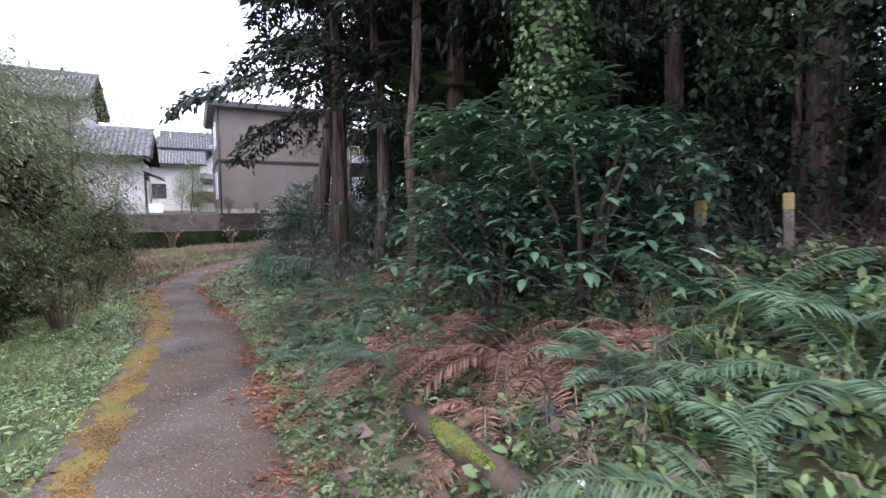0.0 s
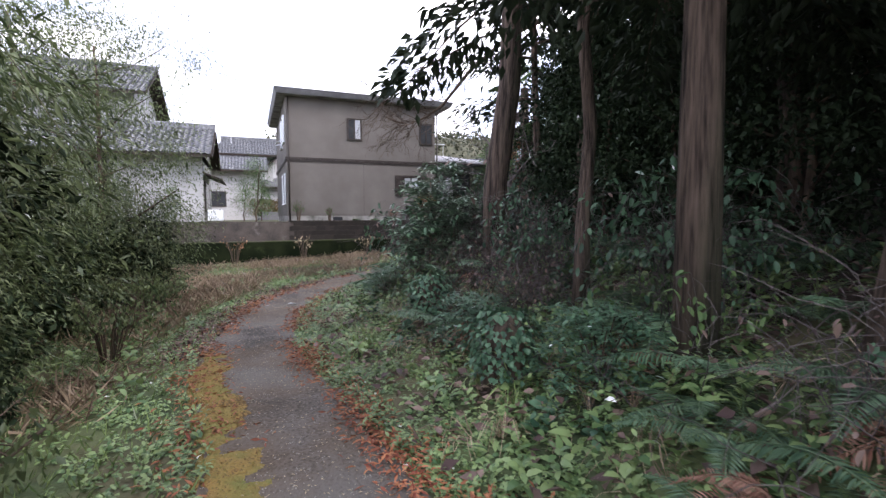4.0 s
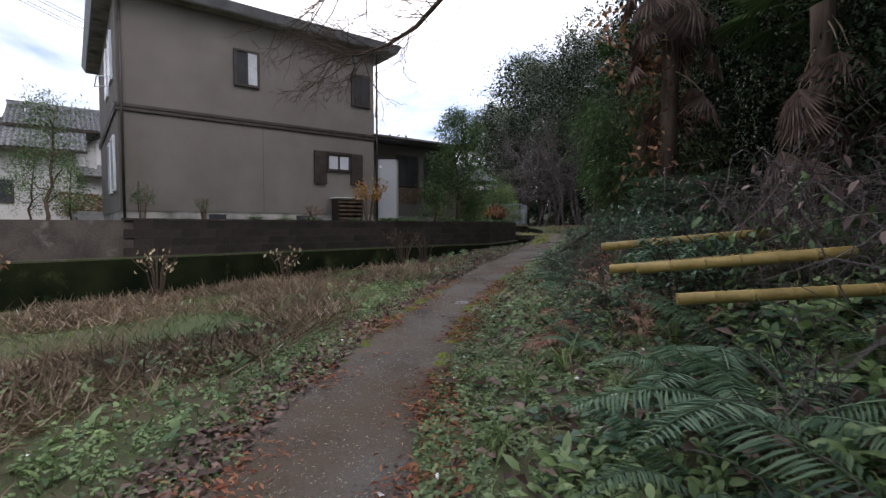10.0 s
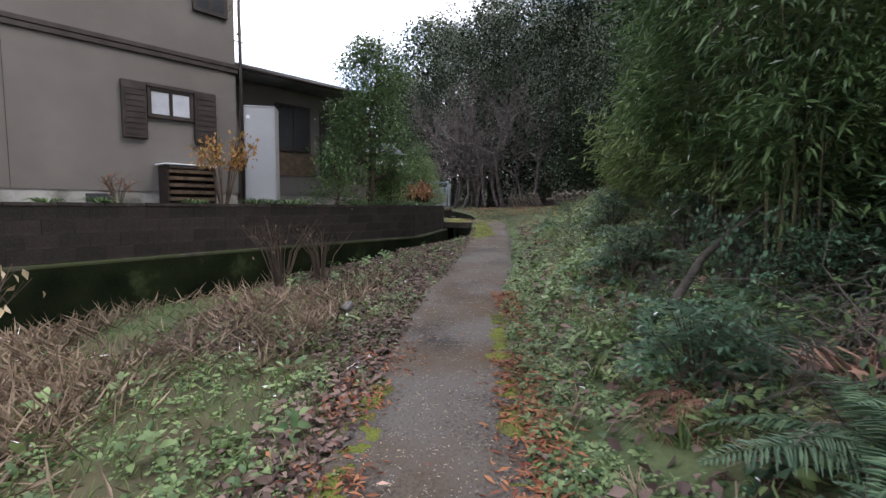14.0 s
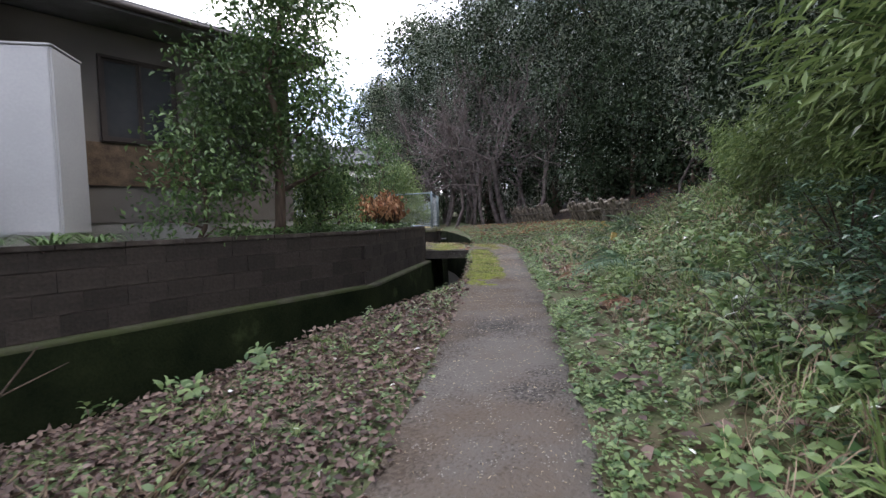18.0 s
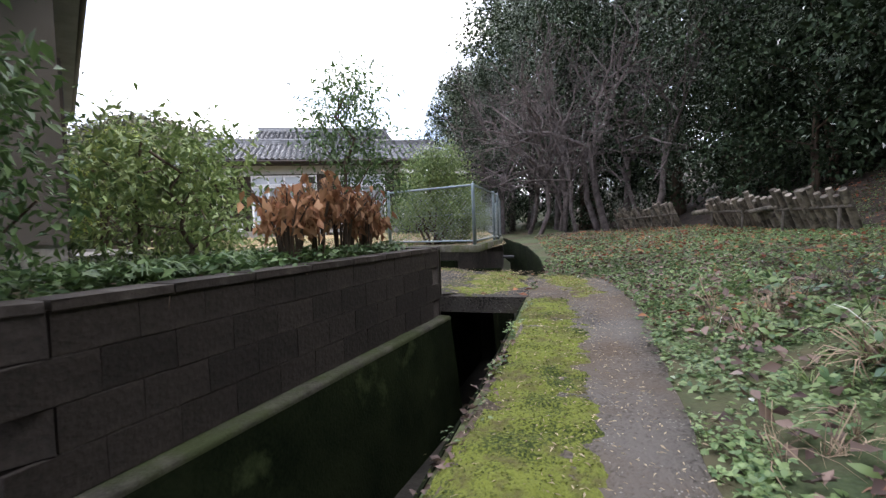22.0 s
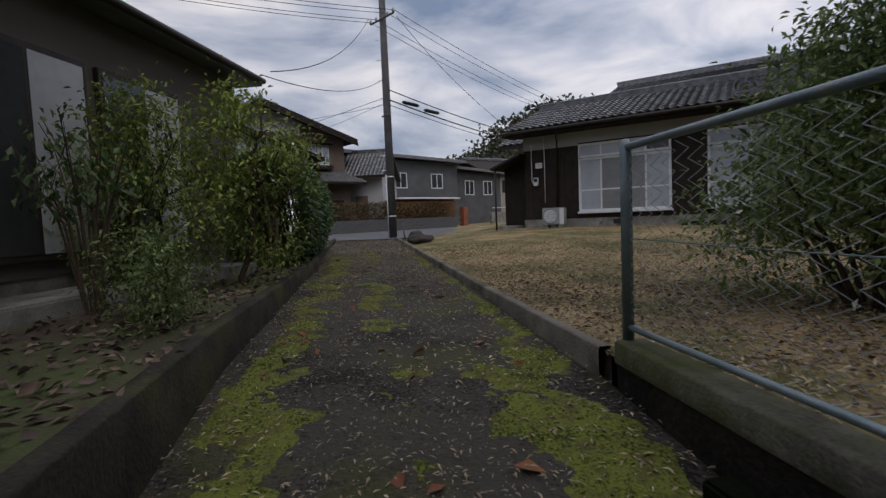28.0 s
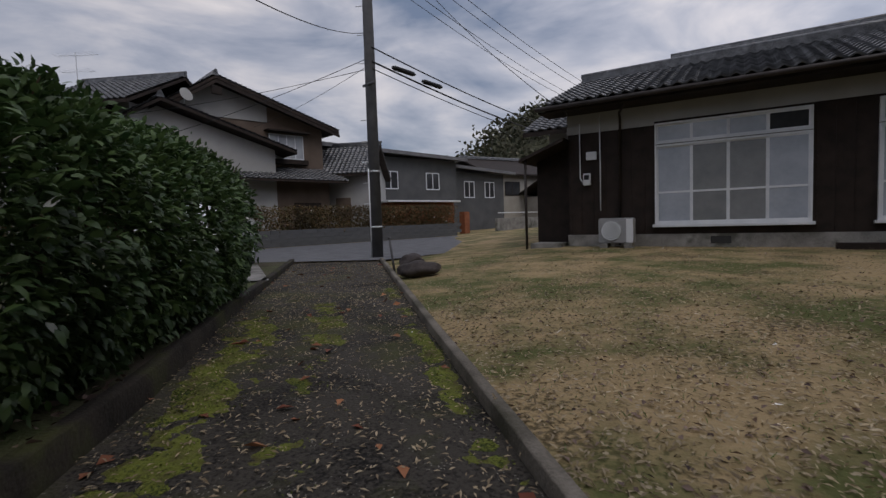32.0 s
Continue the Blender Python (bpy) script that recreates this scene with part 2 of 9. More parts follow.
M["grey_roof"] = paint("grey_roof", (0.10, 0.10, 0.105), (0.17, 0.17, 0.18), 3, 0.5, 0.1, 50, 0.1)
M["plaster_white"] = paint("plaster_white", (0.33, 0.33, 0.325), (0.43, 0.43, 0.425), 1, 0.9, 0.1, 60, 0.02, c=(0.27, 0.265, 0.25), c_scale=0.5, c_amount=0.38, c_sharp=0.3)
M["tile"] = paint("tile", (0.045, 0.047, 0.052), (0.14, 0.145, 0.155), 5, 0.27, 0.1, 40, 0.45, spec=0.6, c=(0.19, 0.19, 0.19), c_scale=2.0, c_amount=0.34)
M["wood_dark"] = paint("wood_dark", (0.012, 0.008, 0.006), (0.032, 0.021, 0.016), 3, 0.7, 0.2, 50, 0.15)
M["wood_plank"] = paint("wood_plank", (0.045, 0.031, 0.021), (0.11, 0.078, 0.05), 6, 0.8, 0.3, 50, 0.2)
M["white_metal"] = paint("white_metal", (0.62, 0.64, 0.66), (0.72, 0.74, 0.76), 1, 0.35, 0.02, 30, 0.03)
M["alu"] = paint("alu", (0.62, 0.65, 0.68), (0.74, 0.76, 0.79), 3, 0.4, 0.05, 60, 0.04)
M["fence_steel"] = paint("fence_steel", (0.16, 0.21, 0.23), (0.26, 0.31, 0.33), 6, 0.45, 0.15, 80, 0.1, metal=0.4, c=(0.30, 0.28, 0.25), c_scale=5, c_amount=0.33)
M["pole_concrete"] = paint("pole_concrete", (0.075, 0.075, 0.08), (0.12, 0.12, 0.125), 3, 0.8, 0.2, 60, 0.05)
M["cable"] = paint("cable", (0.012, 0.012, 0.013), (0.02, 0.02, 0.021), 3, 0.5, 0.05, 50, 0.1)
M["bark"] = paint("bark", (0.035, 0.025, 0.019), (0.115, 0.083, 0.06), 7, 0.95, 1.0, 30, 0.2, stretch=(1, 1, 0.16))
M["bark_cedar"] = paint("bark_cedar", (0.010, 0.007, 0.0055), (0.15, 0.108, 0.085), 15, 0.95, 1.0, 60, 0.2, stretch=(1, 1, 0.07), c=(0.035, 0.048, 0.022), c_scale=0.9, c_amount=0.42, c_sharp=0.2)
M["bark_grey"] = paint("bark_grey", (0.04, 0.034, 0.028), (0.115, 0.098, 0.082), 6, 0.95, 0.8, 30, 0.2)
M["log_cut"] = paint("log_cut", (0.085, 0.07, 0.054), (0.22, 0.19, 0.155), 6, 0.9, 0.7, 40, 0.35, c=(0.05, 0.042, 0.033), c_scale=5, c_amount=0.45)
M["bamboo_pole"] = paint("bamboo_pole", (0.24, 0.17, 0.05), (0.36, 0.26, 0.09), 5, 0.5, 0.1, 40, 0.2)
M["pane_dark"] = paint("pane_dark", (0.03, 0.032, 0.036), (0.05, 0.052, 0.056), 1, 0.08, 0.0, 10, 0.1, spec=0.6)
M["curtain_white"] = paint("curtain_white", (0.33, 0.35, 0.38), (0.42, 0.44, 0.47), 2, 0.25, 0.0, 10, 0.08, spec=0.6)
M["pane_frost"] = paint("pane_frost", (0.36, 0.40, 0.46), (0.45, 0.49, 0.55), 2, 0.2, 0.0, 10, 0.05, spec=0.6)
M["pane_screen"] = paint("pane_screen", (0.20, 0.21, 0.22), (0.26, 0.27, 0.28), 2, 0.3, 0.0, 10, 0.05, spec=0.6)
M["rock"] = paint("rock", (0.03, 0.025, 0.024), (0.085, 0.07, 0.066), 3, 0.8, 0.8, 20, 0.2)
# Dark leaf copy; the wood's deep shade is put into its colour.
M["leaf_deep_shade"] = leafy("leaf_deep_shade", [(0.014, 0.025, 0.014), (0.028, 0.048, 0.025), (0.046, 0.072, 0.038)], 0.6, 0.1, 0.2)
M["leaf_mid"] = leafy("leaf_mid", [(0.029, 0.06525, 0.02175), (0.06525, 0.1232, 0.03625), (0.1087, 0.174, 0.058)])
M["leaf_light"] = leafy("leaf_light", [(0.060, 0.105, 0.03), (0.125, 0.19, 0.058), (0.22, 0.285, 0.10)])
M["leaf_wood"] = leafy("leaf_wood", [(0.062, 0.086, 0.066), (0.135, 0.168, 0.124), (0.225, 0.262, 0.20)])
M["leaf_wood2"] = leafy("leaf_wood2", [(0.066, 0.094, 0.060), (0.142, 0.178, 0.108), (0.235, 0.27, 0.175)])
# Dark leaf litter, darkened further for the shade under dense trees.
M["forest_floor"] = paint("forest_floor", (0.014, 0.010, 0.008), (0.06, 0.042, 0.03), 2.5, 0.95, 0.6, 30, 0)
M["hay"] = leafy("hay", [(0.125, 0.084, 0.058), (0.235, 0.165, 0.11), (0.39, 0.295, 0.20)], 0.85, 0.15)
M["canal_ledge"] = paint("canal_ledge", (0.018, 0.017, 0.012), (0.075, 0.068, 0.052), 5, 0.9, 0.4, 50, 0, c=(0.03, 0.038, 0.012), c_scale=2.2, c_amount=0.54, c_sharp=0.2)
# Darker copy of the leaves: shade inside crowns put into the colour.
M["leaf_inner_shade"] = leafy("leaf_inner_shade", [(0.012, 0.022, 0.011), (0.024, 0.04, 0.02), (0.04, 0.058, 0.03)], 0.8, 0.0, 0.1)
M["mesh_steel"] = paint("mesh_steel", (0.34, 0.38, 0.40), (0.46, 0.49, 0.51), 6, 0.5, 0.0, 80, 0.1)
M["leaf_gold"] = leafy("leaf_gold", [(0.075, 0.13, 0.026), (0.15, 0.22, 0.042), (0.27, 0.31, 0.065)])
M["kerb_pale"] = paint("kerb_pale", (0.10, 0.088, 0.072), (0.22, 0.195, 0.162), 2.5, 0.9, 0.4, 50, 0.05, c=(0.07, 0.065, 0.045), c_scale=1.4, c_amount=0.42)
M["leaf_shade"] = leafy("leaf_shade", [(0.020, 0.055, 0.030), (0.045, 0.105, 0.055), (0.09, 0.165, 0.09)], 0.5, 0.12, 0.35)
M["cane"] = paint("cane", (0.045, 0.045, 0.022), (0.10, 0.095, 0.045), 5, 0.7, 0.1, 40, 0.2)
M["kerb_brown"] = paint("kerb_brown", (0.014, 0.0115, 0.009), (0.048, 0.039, 0.030), 3, 0.9, 0.5, 40, 0.1, c=(0.055, 0.058, 0.02), c_scale=1.6, c_amount=0.42, c_sharp=0.16)
M["cream_metal"] = paint("cream_metal", (0.28, 0.285, 0.295), (0.34, 0.345, 0.355), 1, 0.4, 0.02, 30, 0.03)
M["leaf_big"] = leafy("leaf_big", [(0.042, 0.095, 0.048), (0.085, 0.165, 0.085), (0.165, 0.265, 0.15)], 0.30, 0.18, 0.55)
M["leaf_bamboo"] = leafy("leaf_bamboo", [(0.036, 0.056, 0.022), (0.074, 0.104, 0.042), (0.145, 0.178, 0.075)])
M["twig_brown"] = paint("twig_brown", (0.050, 0.041, 0.039), (0.145, 0.122, 0.116), 6, 0.95, 0.3, 30, 0.2)
M["dead_frond"] = leafy("dead_frond", [(0.16, 0.068, 0.042), (0.27, 0.125, 0.080), (0.40, 0.235, 0.165)], 0.85, 0.12)
M["leaf_cedar"] = leafy("leaf_cedar", [(0.012, 0.022, 0.012), (0.025, 0.042, 0.022), (0.04, 0.055, 0.03)], 0.7, 0.1)
M["clover"] = leafy("clover", [(0.050, 0.105, 0.036), (0.105, 0.19, 0.062), (0.165, 0.26, 0.09), (0.23, 0.31, 0.12)], 0.45)
M["fern_green"] = leafy("fern_green", [(0.045, 0.098, 0.054), (0.085, 0.158, 0.088), (0.145, 0.222, 0.122)])
M["fern_dead"] = leafy("fern_dead", [(0.095, 0.042, 0.024), (0.165, 0.078, 0.043), (0.26, 0.14, 0.085)], 0.85, 0.12)
M["dead_leaf"] = leafy("dead_leaf", [(0.045, 0.026, 0.023), (0.09, 0.052, 0.043), (0.15, 0.092, 0.072), (0.24, 0.165, 0.13)], 0.7, 0.1)
M["red_leaf"] = leafy("red_leaf", [(0.1595, 0.0435, 0.0261), (0.2755, 0.087, 0.0435), (0.3625, 0.1595, 0.0725)], 0.8, 0.1)
M["straw"] = leafy("straw", [(0.203, 0.1522, 0.09425), (0.319, 0.2465, 0.1595), (0.464, 0.377, 0.2465)], 0.8, 0.15)
M["yellow_leaf"] = leafy("yellow_leaf", [(0.28, 0.20, 0.05), (0.40, 0.30, 0.08), (0.35, 0.14, 0.05)], 0.7, 0.2)
M["orange_leaf"] = leafy("orange_leaf", [(0.16, 0.06, 0.025), (0.26, 0.12, 0.06), (0.33, 0.19, 0.10)], 0.8, 0.2)


# ---- mesh helpers ----
def obj(name, bm_or_mesh, material, parent=None, label=""):
    if isinstance(bm_or_mesh, bmesh.types.BMesh):
        me = bpy.data.meshes.new(name)
        bm_or_mesh.to_mesh(me)
        bm_or_mesh.free()
    else:
        me = bm_or_mesh
    if material and not me.materials:
        me.materials.append(M[material])
    ob = new(name, me)
    if parent:
        ob.parent = parent
    if label:
        ob["label"] = label
    return ob


def part(name, bm, material, parent, label=""):
    return obj(name, bm, material, parent, label)


def thing(name, m, label, category, group="", kind=""):
    ob = new(name)
    ob.matrix_world = m
    return tagged(ob, label, category, group, kind)


def box(x0, y0, z0, x1, y1, z1, bevel=0.0, bm=None):
    own = bm is None
    b = bmesh.new() if (own or bevel) else bm
    r = bmesh.ops.create_cube(b, size=1, matrix=Matrix.Translation(((x0 + x1) / 2, (y0 + y1) / 2, (z0 + z1) / 2)) @ Matrix.Diagonal((abs(x1 - x0), abs(y1 - y0), abs(z1 - z0), 1)))
    if bevel:
        bmesh.ops.bevel(b, geom=list(b.edges), offset=bevel, segments=2, affect="EDGES", clamp_overlap=True)
    if bevel and not own:
        me = bpy.data.meshes.new("tmp")
        b.to_mesh(me)
        b.free()
        bm.from_mesh(me)
        bpy.data.meshes.remove(me)
        return bm
    return b if own else bm


def tube(points, radii, n=8, bm=None, cap=True):
    """A round bar along points, with a radius at each."""
    bm = bm or bmesh.new()
    pts = [Vector(p) for p in points]
    if not hasattr(radii, "__len__"):
        radii = [radii] * len(pts)
    rings = []
    ref = Vector((0.31, 0.17, 0.93)).normalized()
    for i, p in enumerate(pts):
        d = (pts[min(i + 1, len(pts) - 1)] - pts[max(i - 1, 0)]).normalized()
        r = ref if abs(d.dot(ref)) < 0.95 else Vector((1, 0, 0))
        u = d.cross(r).normalized()
        v = d.cross(u)
        rings.append([bm.verts.new(p + (u * math.cos(2 * math.pi * k / n) + v * math.sin(2 * math.pi * k / n)) * radii[i]) for k in range(n)])
    for a, b in zip(rings, rings[1:]):
        for k in range(n):
            f = bm.faces.new((a[k], a[(k + 1) % n], b[(k + 1) % n], b[k]))
            f.smooth = n > 6
    if cap:
        bm.faces.new(rings[0][::-1])
        bm.faces.new(rings[-1])
    return bm


def arrays_to_mesh(name, verts, faces, smooth=False):
    """A mesh from numpy arrays: verts (n, 3), faces (m, 3 or 4)."""
    me = bpy.data.meshes.new(name)
    nf, k = faces.shape
    me.vertices.add(len(verts))
    me.vertices.foreach_set("co", np.asarray(verts, dtype=np.float32).ravel())
    me.loops.add(nf * k)
    me.loops.foreach_set("vertex_index", np.asarray(faces, dtype=np.int32).ravel())
    me.polygons.add(nf)
    me.polygons.foreach_set("loop_start", np.arange(0, nf * k, k, dtype=np.int32))
    if smooth:
        me.polygons.foreach_set("use_smooth", np.ones(nf, dtype=bool))
    me.update(calc_edges=True)
    return me


def unit(v):
    return v / np.maximum(1e-9, np.linalg.norm(v, axis=-1, keepdims=True))


def leaf_arrays(P, D, U, L, W, fold=0.2, sides=6):
    """Rounded leaves as arrays: six corners, or eight with a creased midrib."""
    P, D = np.asarray(P, float), unit(np.asarray(D, float))
    S = unit(np.cross(D, np.asarray(U, float)))
    N = np.cross(S, D)
    L, W = np.broadcast_to(np.asarray(L, float), (len(P),))[:, None], np.broadcast_to(np.asarray(W, float), (len(P),))[:, None]

    def at(f, side, sag):
        return P + D * L * f + S * W * side + N * (W * fold * abs(side) * 2 - L * sag)
    V = [P, at(0.28, 0.42, 0.0), at(0.66, 0.40, 0.05), at(1.0, 0.0, 0.16), at(0.66, -0.40, 0.05), at(0.28, -0.42, 0.0)]
    T = [(0, 1, 5), (1, 2, 4), (1, 4, 5), (2, 3, 4)]
    if sides == 8:
        V += [at(0.28, 0.0, 0.0), at(0.66, 0.0, 0.05)]
        T = [(0, 1, 6), (1, 2, 7), (1, 7, 6), (2, 3, 7), (0, 6, 5), (6, 7, 4), (6, 4, 5), (7, 3, 4)]
    m = len(V)
    F = (np.arange(len(P))[:, None, None] * m + np.array(T)[None]).reshape(-1, 3)
    return np.stack(V, 1).reshape(-1, 3), F


def round_leaves(name, P, D, U, L, W, fold=0.2, sides=6):
    return arrays_to_mesh(name, *leaf_arrays(P, D, U, L, W, fold, sides), smooth=sides == 8)


def planted(name, templates, P, rng, s0, s1, tilt, mat, label, category):
    """Many small plants of a few shapes as one object that covers the ground."""
    pick = rng.integers(0, len(templates), len(P))
    VV, FF, base = [], [], 0
    for k, (V, F) in enumerate(templates):
        Q = P[pick == k]
        n = len(Q)
        if not n:
            continue
        a, s = rng.uniform(0, 6.283, n), rng.uniform(s0, s1, n)
        up = unit(np.column_stack([rng.normal(size=(n, 2)) * tilt, np.ones(n)]))
        x = unit(np.cross(np.column_stack([np.cos(a), np.sin(a), np.zeros(n)]), up))
        y = np.cross(up, x)
        W = (V[None, :, 0, None] * x[:, None] + V[None, :, 1, None] * y[:, None] + V[None, :, 2, None] * up[:, None]) * s[:, None, None] + Q[:, None]
        VV.append(W.reshape(-1, 3))
        FF.append((np.arange(n)[:, None, None] * len(V) + F[None] + base).reshape(-1, F.shape[1]))
        base += n * len(V)
    return tagged(obj(name, arrays_to_mesh(name, np.vstack(VV), np.vstack(FF)), mat), label, category, kind="stuff")


def strands(curves, r, taper=0.4):
    """Thin three-sided stems along curves (n, k, 3), as arrays of triangles."""
    C = np.asarray(curves, float)
    n, k, _ = C.shape
    T = unit(np.gradient(C, axis=1))
    A = unit(np.cross(T, np.array([0.37, 0.61, 0.70])))
    B = np.cross(T, A)
    w = np.linspace(1, taper, k)[None, :, None] * np.broadcast_to(np.asarray(r, float), (n,))[:, None, None]
    ring = np.stack([C + (A * math.cos(q) + B * math.sin(q)) * w for q in (0, 2.094, 4.189)], 2)
    idx = np.arange(n * k * 3).reshape(n, k, 3)
    F = []
    for q in range(3):
        a, b, c, d = idx[:, :-1, q], idx[:, :-1, (q + 1) % 3], idx[:, 1:, (q + 1) % 3], idx[:, 1:, q]
        F += [np.stack([a, b, c], -1).reshape(-1, 3), np.stack([a, c, d], -1).reshape(-1, 3)]
    return ring.reshape(-1, 3), np.vstack(F)


def arcs(rng, n, reach, height, k=6, drop=0.5, spread=0.15, wig=0.05):
    """Curves that rise from a clump, arch over and hang."""
    a, l, h = rng.uniform(0, 6.283, n), reach * rng.uniform(0.4, 1.1, n), height * rng.uniform(0.5, 1.1, n)
    f = np.linspace(0, 1, k)
    C = np.zeros((n, k, 3))
    C[:, :, 0] = np.cos(a)[:, None] * l[:, None] * f + rng.normal(size=n)[:, None] * spread
    C[:, :, 1] = np.sin(a)[:, None] * l[:, None] * f + rng.normal(size=n)[:, None] * spread
    C[:, :, 2] = h[:, None] * (1.9 * f - (0.9 + drop * rng.uniform(0.3, 1.3, n)[:, None]) * f * f)
    C[:, 1:] += np.cumsum(rng.normal(size=(n, k - 1, 3)), 1) * wig * reach
    return C


def leaves(name, P, D, U, L, W, fold=0.25):
    """One folded, pointed leaf at each P along D, with its upper side to U."""
    D = unit(D)
    S = unit(np.cross(D, U))
    N = np.cross(S, D)
    L, W = np.broadcast_to(np.asarray(L, float), (len(P),))[:, None], np.broadcast_to(np.asarray(W, float), (len(P),))[:, None]
    mid = P + D * L * 0.45
    V = np.stack([P, mid + S * W / 2 + N * W * fold, P + D * L - N * L * 0.12, mid - S * W / 2 + N * W * fold], 1).reshape(-1, 3)
    i = np.arange(len(P))[:, None] * 4
    F = np.concatenate([i + np.array([[0, 1, 2]]), i + np.array([[0, 2, 3]])])
    return arrays_to_mesh(name, V, F)


def rand_dirs(rng, n, up=0.0):
    v = rng.normal(size=(n, 3))
    v[:, 2] += up
    return unit(v)


def join_meshes(name, meshes):
    bm = bmesh.new()
    for me in meshes:
        bm.from_mesh(me)
    out = bpy.data.meshes.new(name)
    bm.to_mesh(out)
    bm.free()
    return out


# ---- the plan ----
PATH_LINE = np.array([(-9.6, -60, 0.0), (-9.3, -36, -0.35), (-9.3, -31.5, -0.45), (-9.35, -28, -0.58), (-9.25, -25, -0.70), (-9.35, -22, -0.78), (-9.62, -19.5, -0.87), (-9.5, -17.5, -0.92),
                      (-9.1, -15.5, -0.95), (-8.4, -14, -0.94), (-7.4, -12.7, -0.92), (-6.2, -11.55, -0.86), (-4.9, -10.35, -0.79), (-3.5, -9.25, -0.74), (-2.2, -8.3, -0.69),
                      (-0.4, -7.05, -0.60), (0.9, -6.3, -0.52), (2.1, -5.55, -0.45), (3.8, -4.5, -0.34), (5.3, -3.5, -0.27), (6.9, -2.4, -0.18), (8.2, -1.5, -0.09), (9.4, -0.6, 0.0), (10.6, 0.5, 0.02)])
WALL_LINE = np.array([(-70, -7.0), (-30, -4.4), (-8, -2.75), (-2, -2.0), (2, -1.6), (4.5, -1.42), (8.38, 0.83)])
BANK_LINE = np.array([(-70, -8.6), (-30, -6.0), (-8, -4.2), (-3, -3.65), (1, -3.25), (3.5, -2.95), (5.0, -2.78), (5.7, -2.45), (6.75, -1.74), (8.99, -0.12)])
DITCH_L = np.array([(10.45, 2.33), (12.95, 4.05), (15.1, 6.3), (20, 12.2), (31, 26)])
DITCH_R = np.array([(11.06, 1.28), (12.78, 2.9), (15.35, 5.5), (20.5, 11.6), (32, 25)])
KERB_LEFT = np.array([(8.38, 0.83), (7.9, 2.3), (7.15, 4.5), (6.5, 6.8), (5.55, 10.1), (4.6, 12.7), (2.35, 19.6)])
KERB_RIGHT = np.array([(10.45, 2.33), (9.75, 4.45), (8.3, 8.9), (7.35, 11.8), (4.85, 19.6)])


def smooth_line(pts, step=0.35):
    pts = np.asarray(pts, float)
    out = []
    for i in range(len(pts) - 1):
        p0, p1, p2, p3 = pts[max(i - 1, 0)], pts[i], pts[i + 1], pts[min(i + 2, len(pts) - 1)]
        k = max(2, int(np.linalg.norm(p2[:2] - p1[:2]) / step))
        for j in range(k):
            t = j / k
            out.append(0.5 * (2 * p1 + (p2 - p0) * t + (2 * p0 - 5 * p1 + 4 * p2 - p3) * t * t + (3 * p1 - p0 - 3 * p2 + p3) * t ** 3))
    out.append(pts[-1])
    return np.array(out)


PATH_FINE = smooth_line(PATH_LINE, 0.25)
PATH_TAN = unit(np.gradient(PATH_FINE[:, :2], axis=0))


def path_frame(xy):
    """For points (n, 2): the path's height nearest to each, and how far right of its middle each lies."""
    xy = np.atleast_2d(np.asarray(xy, float))
    z, d = np.empty(len(xy)), np.empty(len(xy))
    for a in range(0, len(xy), 4000):
        q = xy[a:a + 4000]
        diff = q[:, None, :] - PATH_FINE[None, :, :2]
        dist2 = (diff ** 2).sum(2)
        k = dist2.argmin(1)
        r = np.arange(len(q))
        t = PATH_TAN[k]
        side = diff[r, k, 0] * t[:, 1] - diff[r, k, 1] * t[:, 0]
        z[a:a + 4000] = PATH_FINE[k, 2]
        d[a:a + 4000] = np.sqrt(dist2[r, k]) * np.sign(side)
    return z, d


def inside(poly, xy):
    poly, xy = np.asarray(poly), np.atleast_2d(xy)
    hit = np.zeros(len(xy), bool)
    for (x0, y0), (x1, y1) in zip(poly, np.roll(poly, -1, 0)):
        c = (y0 > xy[:, 1]) != (y1 > xy[:, 1])
        with np.errstate(divide="ignore", invalid="ignore"):
            hit ^= c & (xy[:, 0] < (x1 - x0) * (xy[:, 1] - y0) / (y1 - y0 + 1e-12) + x0)
    return hit


HOUSE_SIDE = np.vstack([WALL_LINE, KERB_LEFT[1:], [(-0.5, 20.5), (-70, 24)]])
CANAL = np.vstack([WALL_LINE, BANK_LINE[::-1]])
DITCH = np.vstack([DITCH_L, DITCH_R[::-1]])
DRIVE = np.vstack([KERB_LEFT, KERB_RIGHT[::-1], [(11.06, 1.28), (8.99, -0.12)]])
YARD = np.vstack([KERB_RIGHT[::-1], DITCH_L[1:], [(31, 60), (-90, 60), (-90, 24), (-0.5, 20.5), (2.35, 19.6)]])


def drive_z(y):
    return np.interp(y, [0.5, 2.3, 4.5, 8, 14, 20], [0.0, 0.10, 0.28, 0.38, 0.45, 0.51])


def bumps(xy, scale, amp):
    return np.array([noise.noise((x * scale, y * scale, 3.7)) for x, y in xy]) * amp


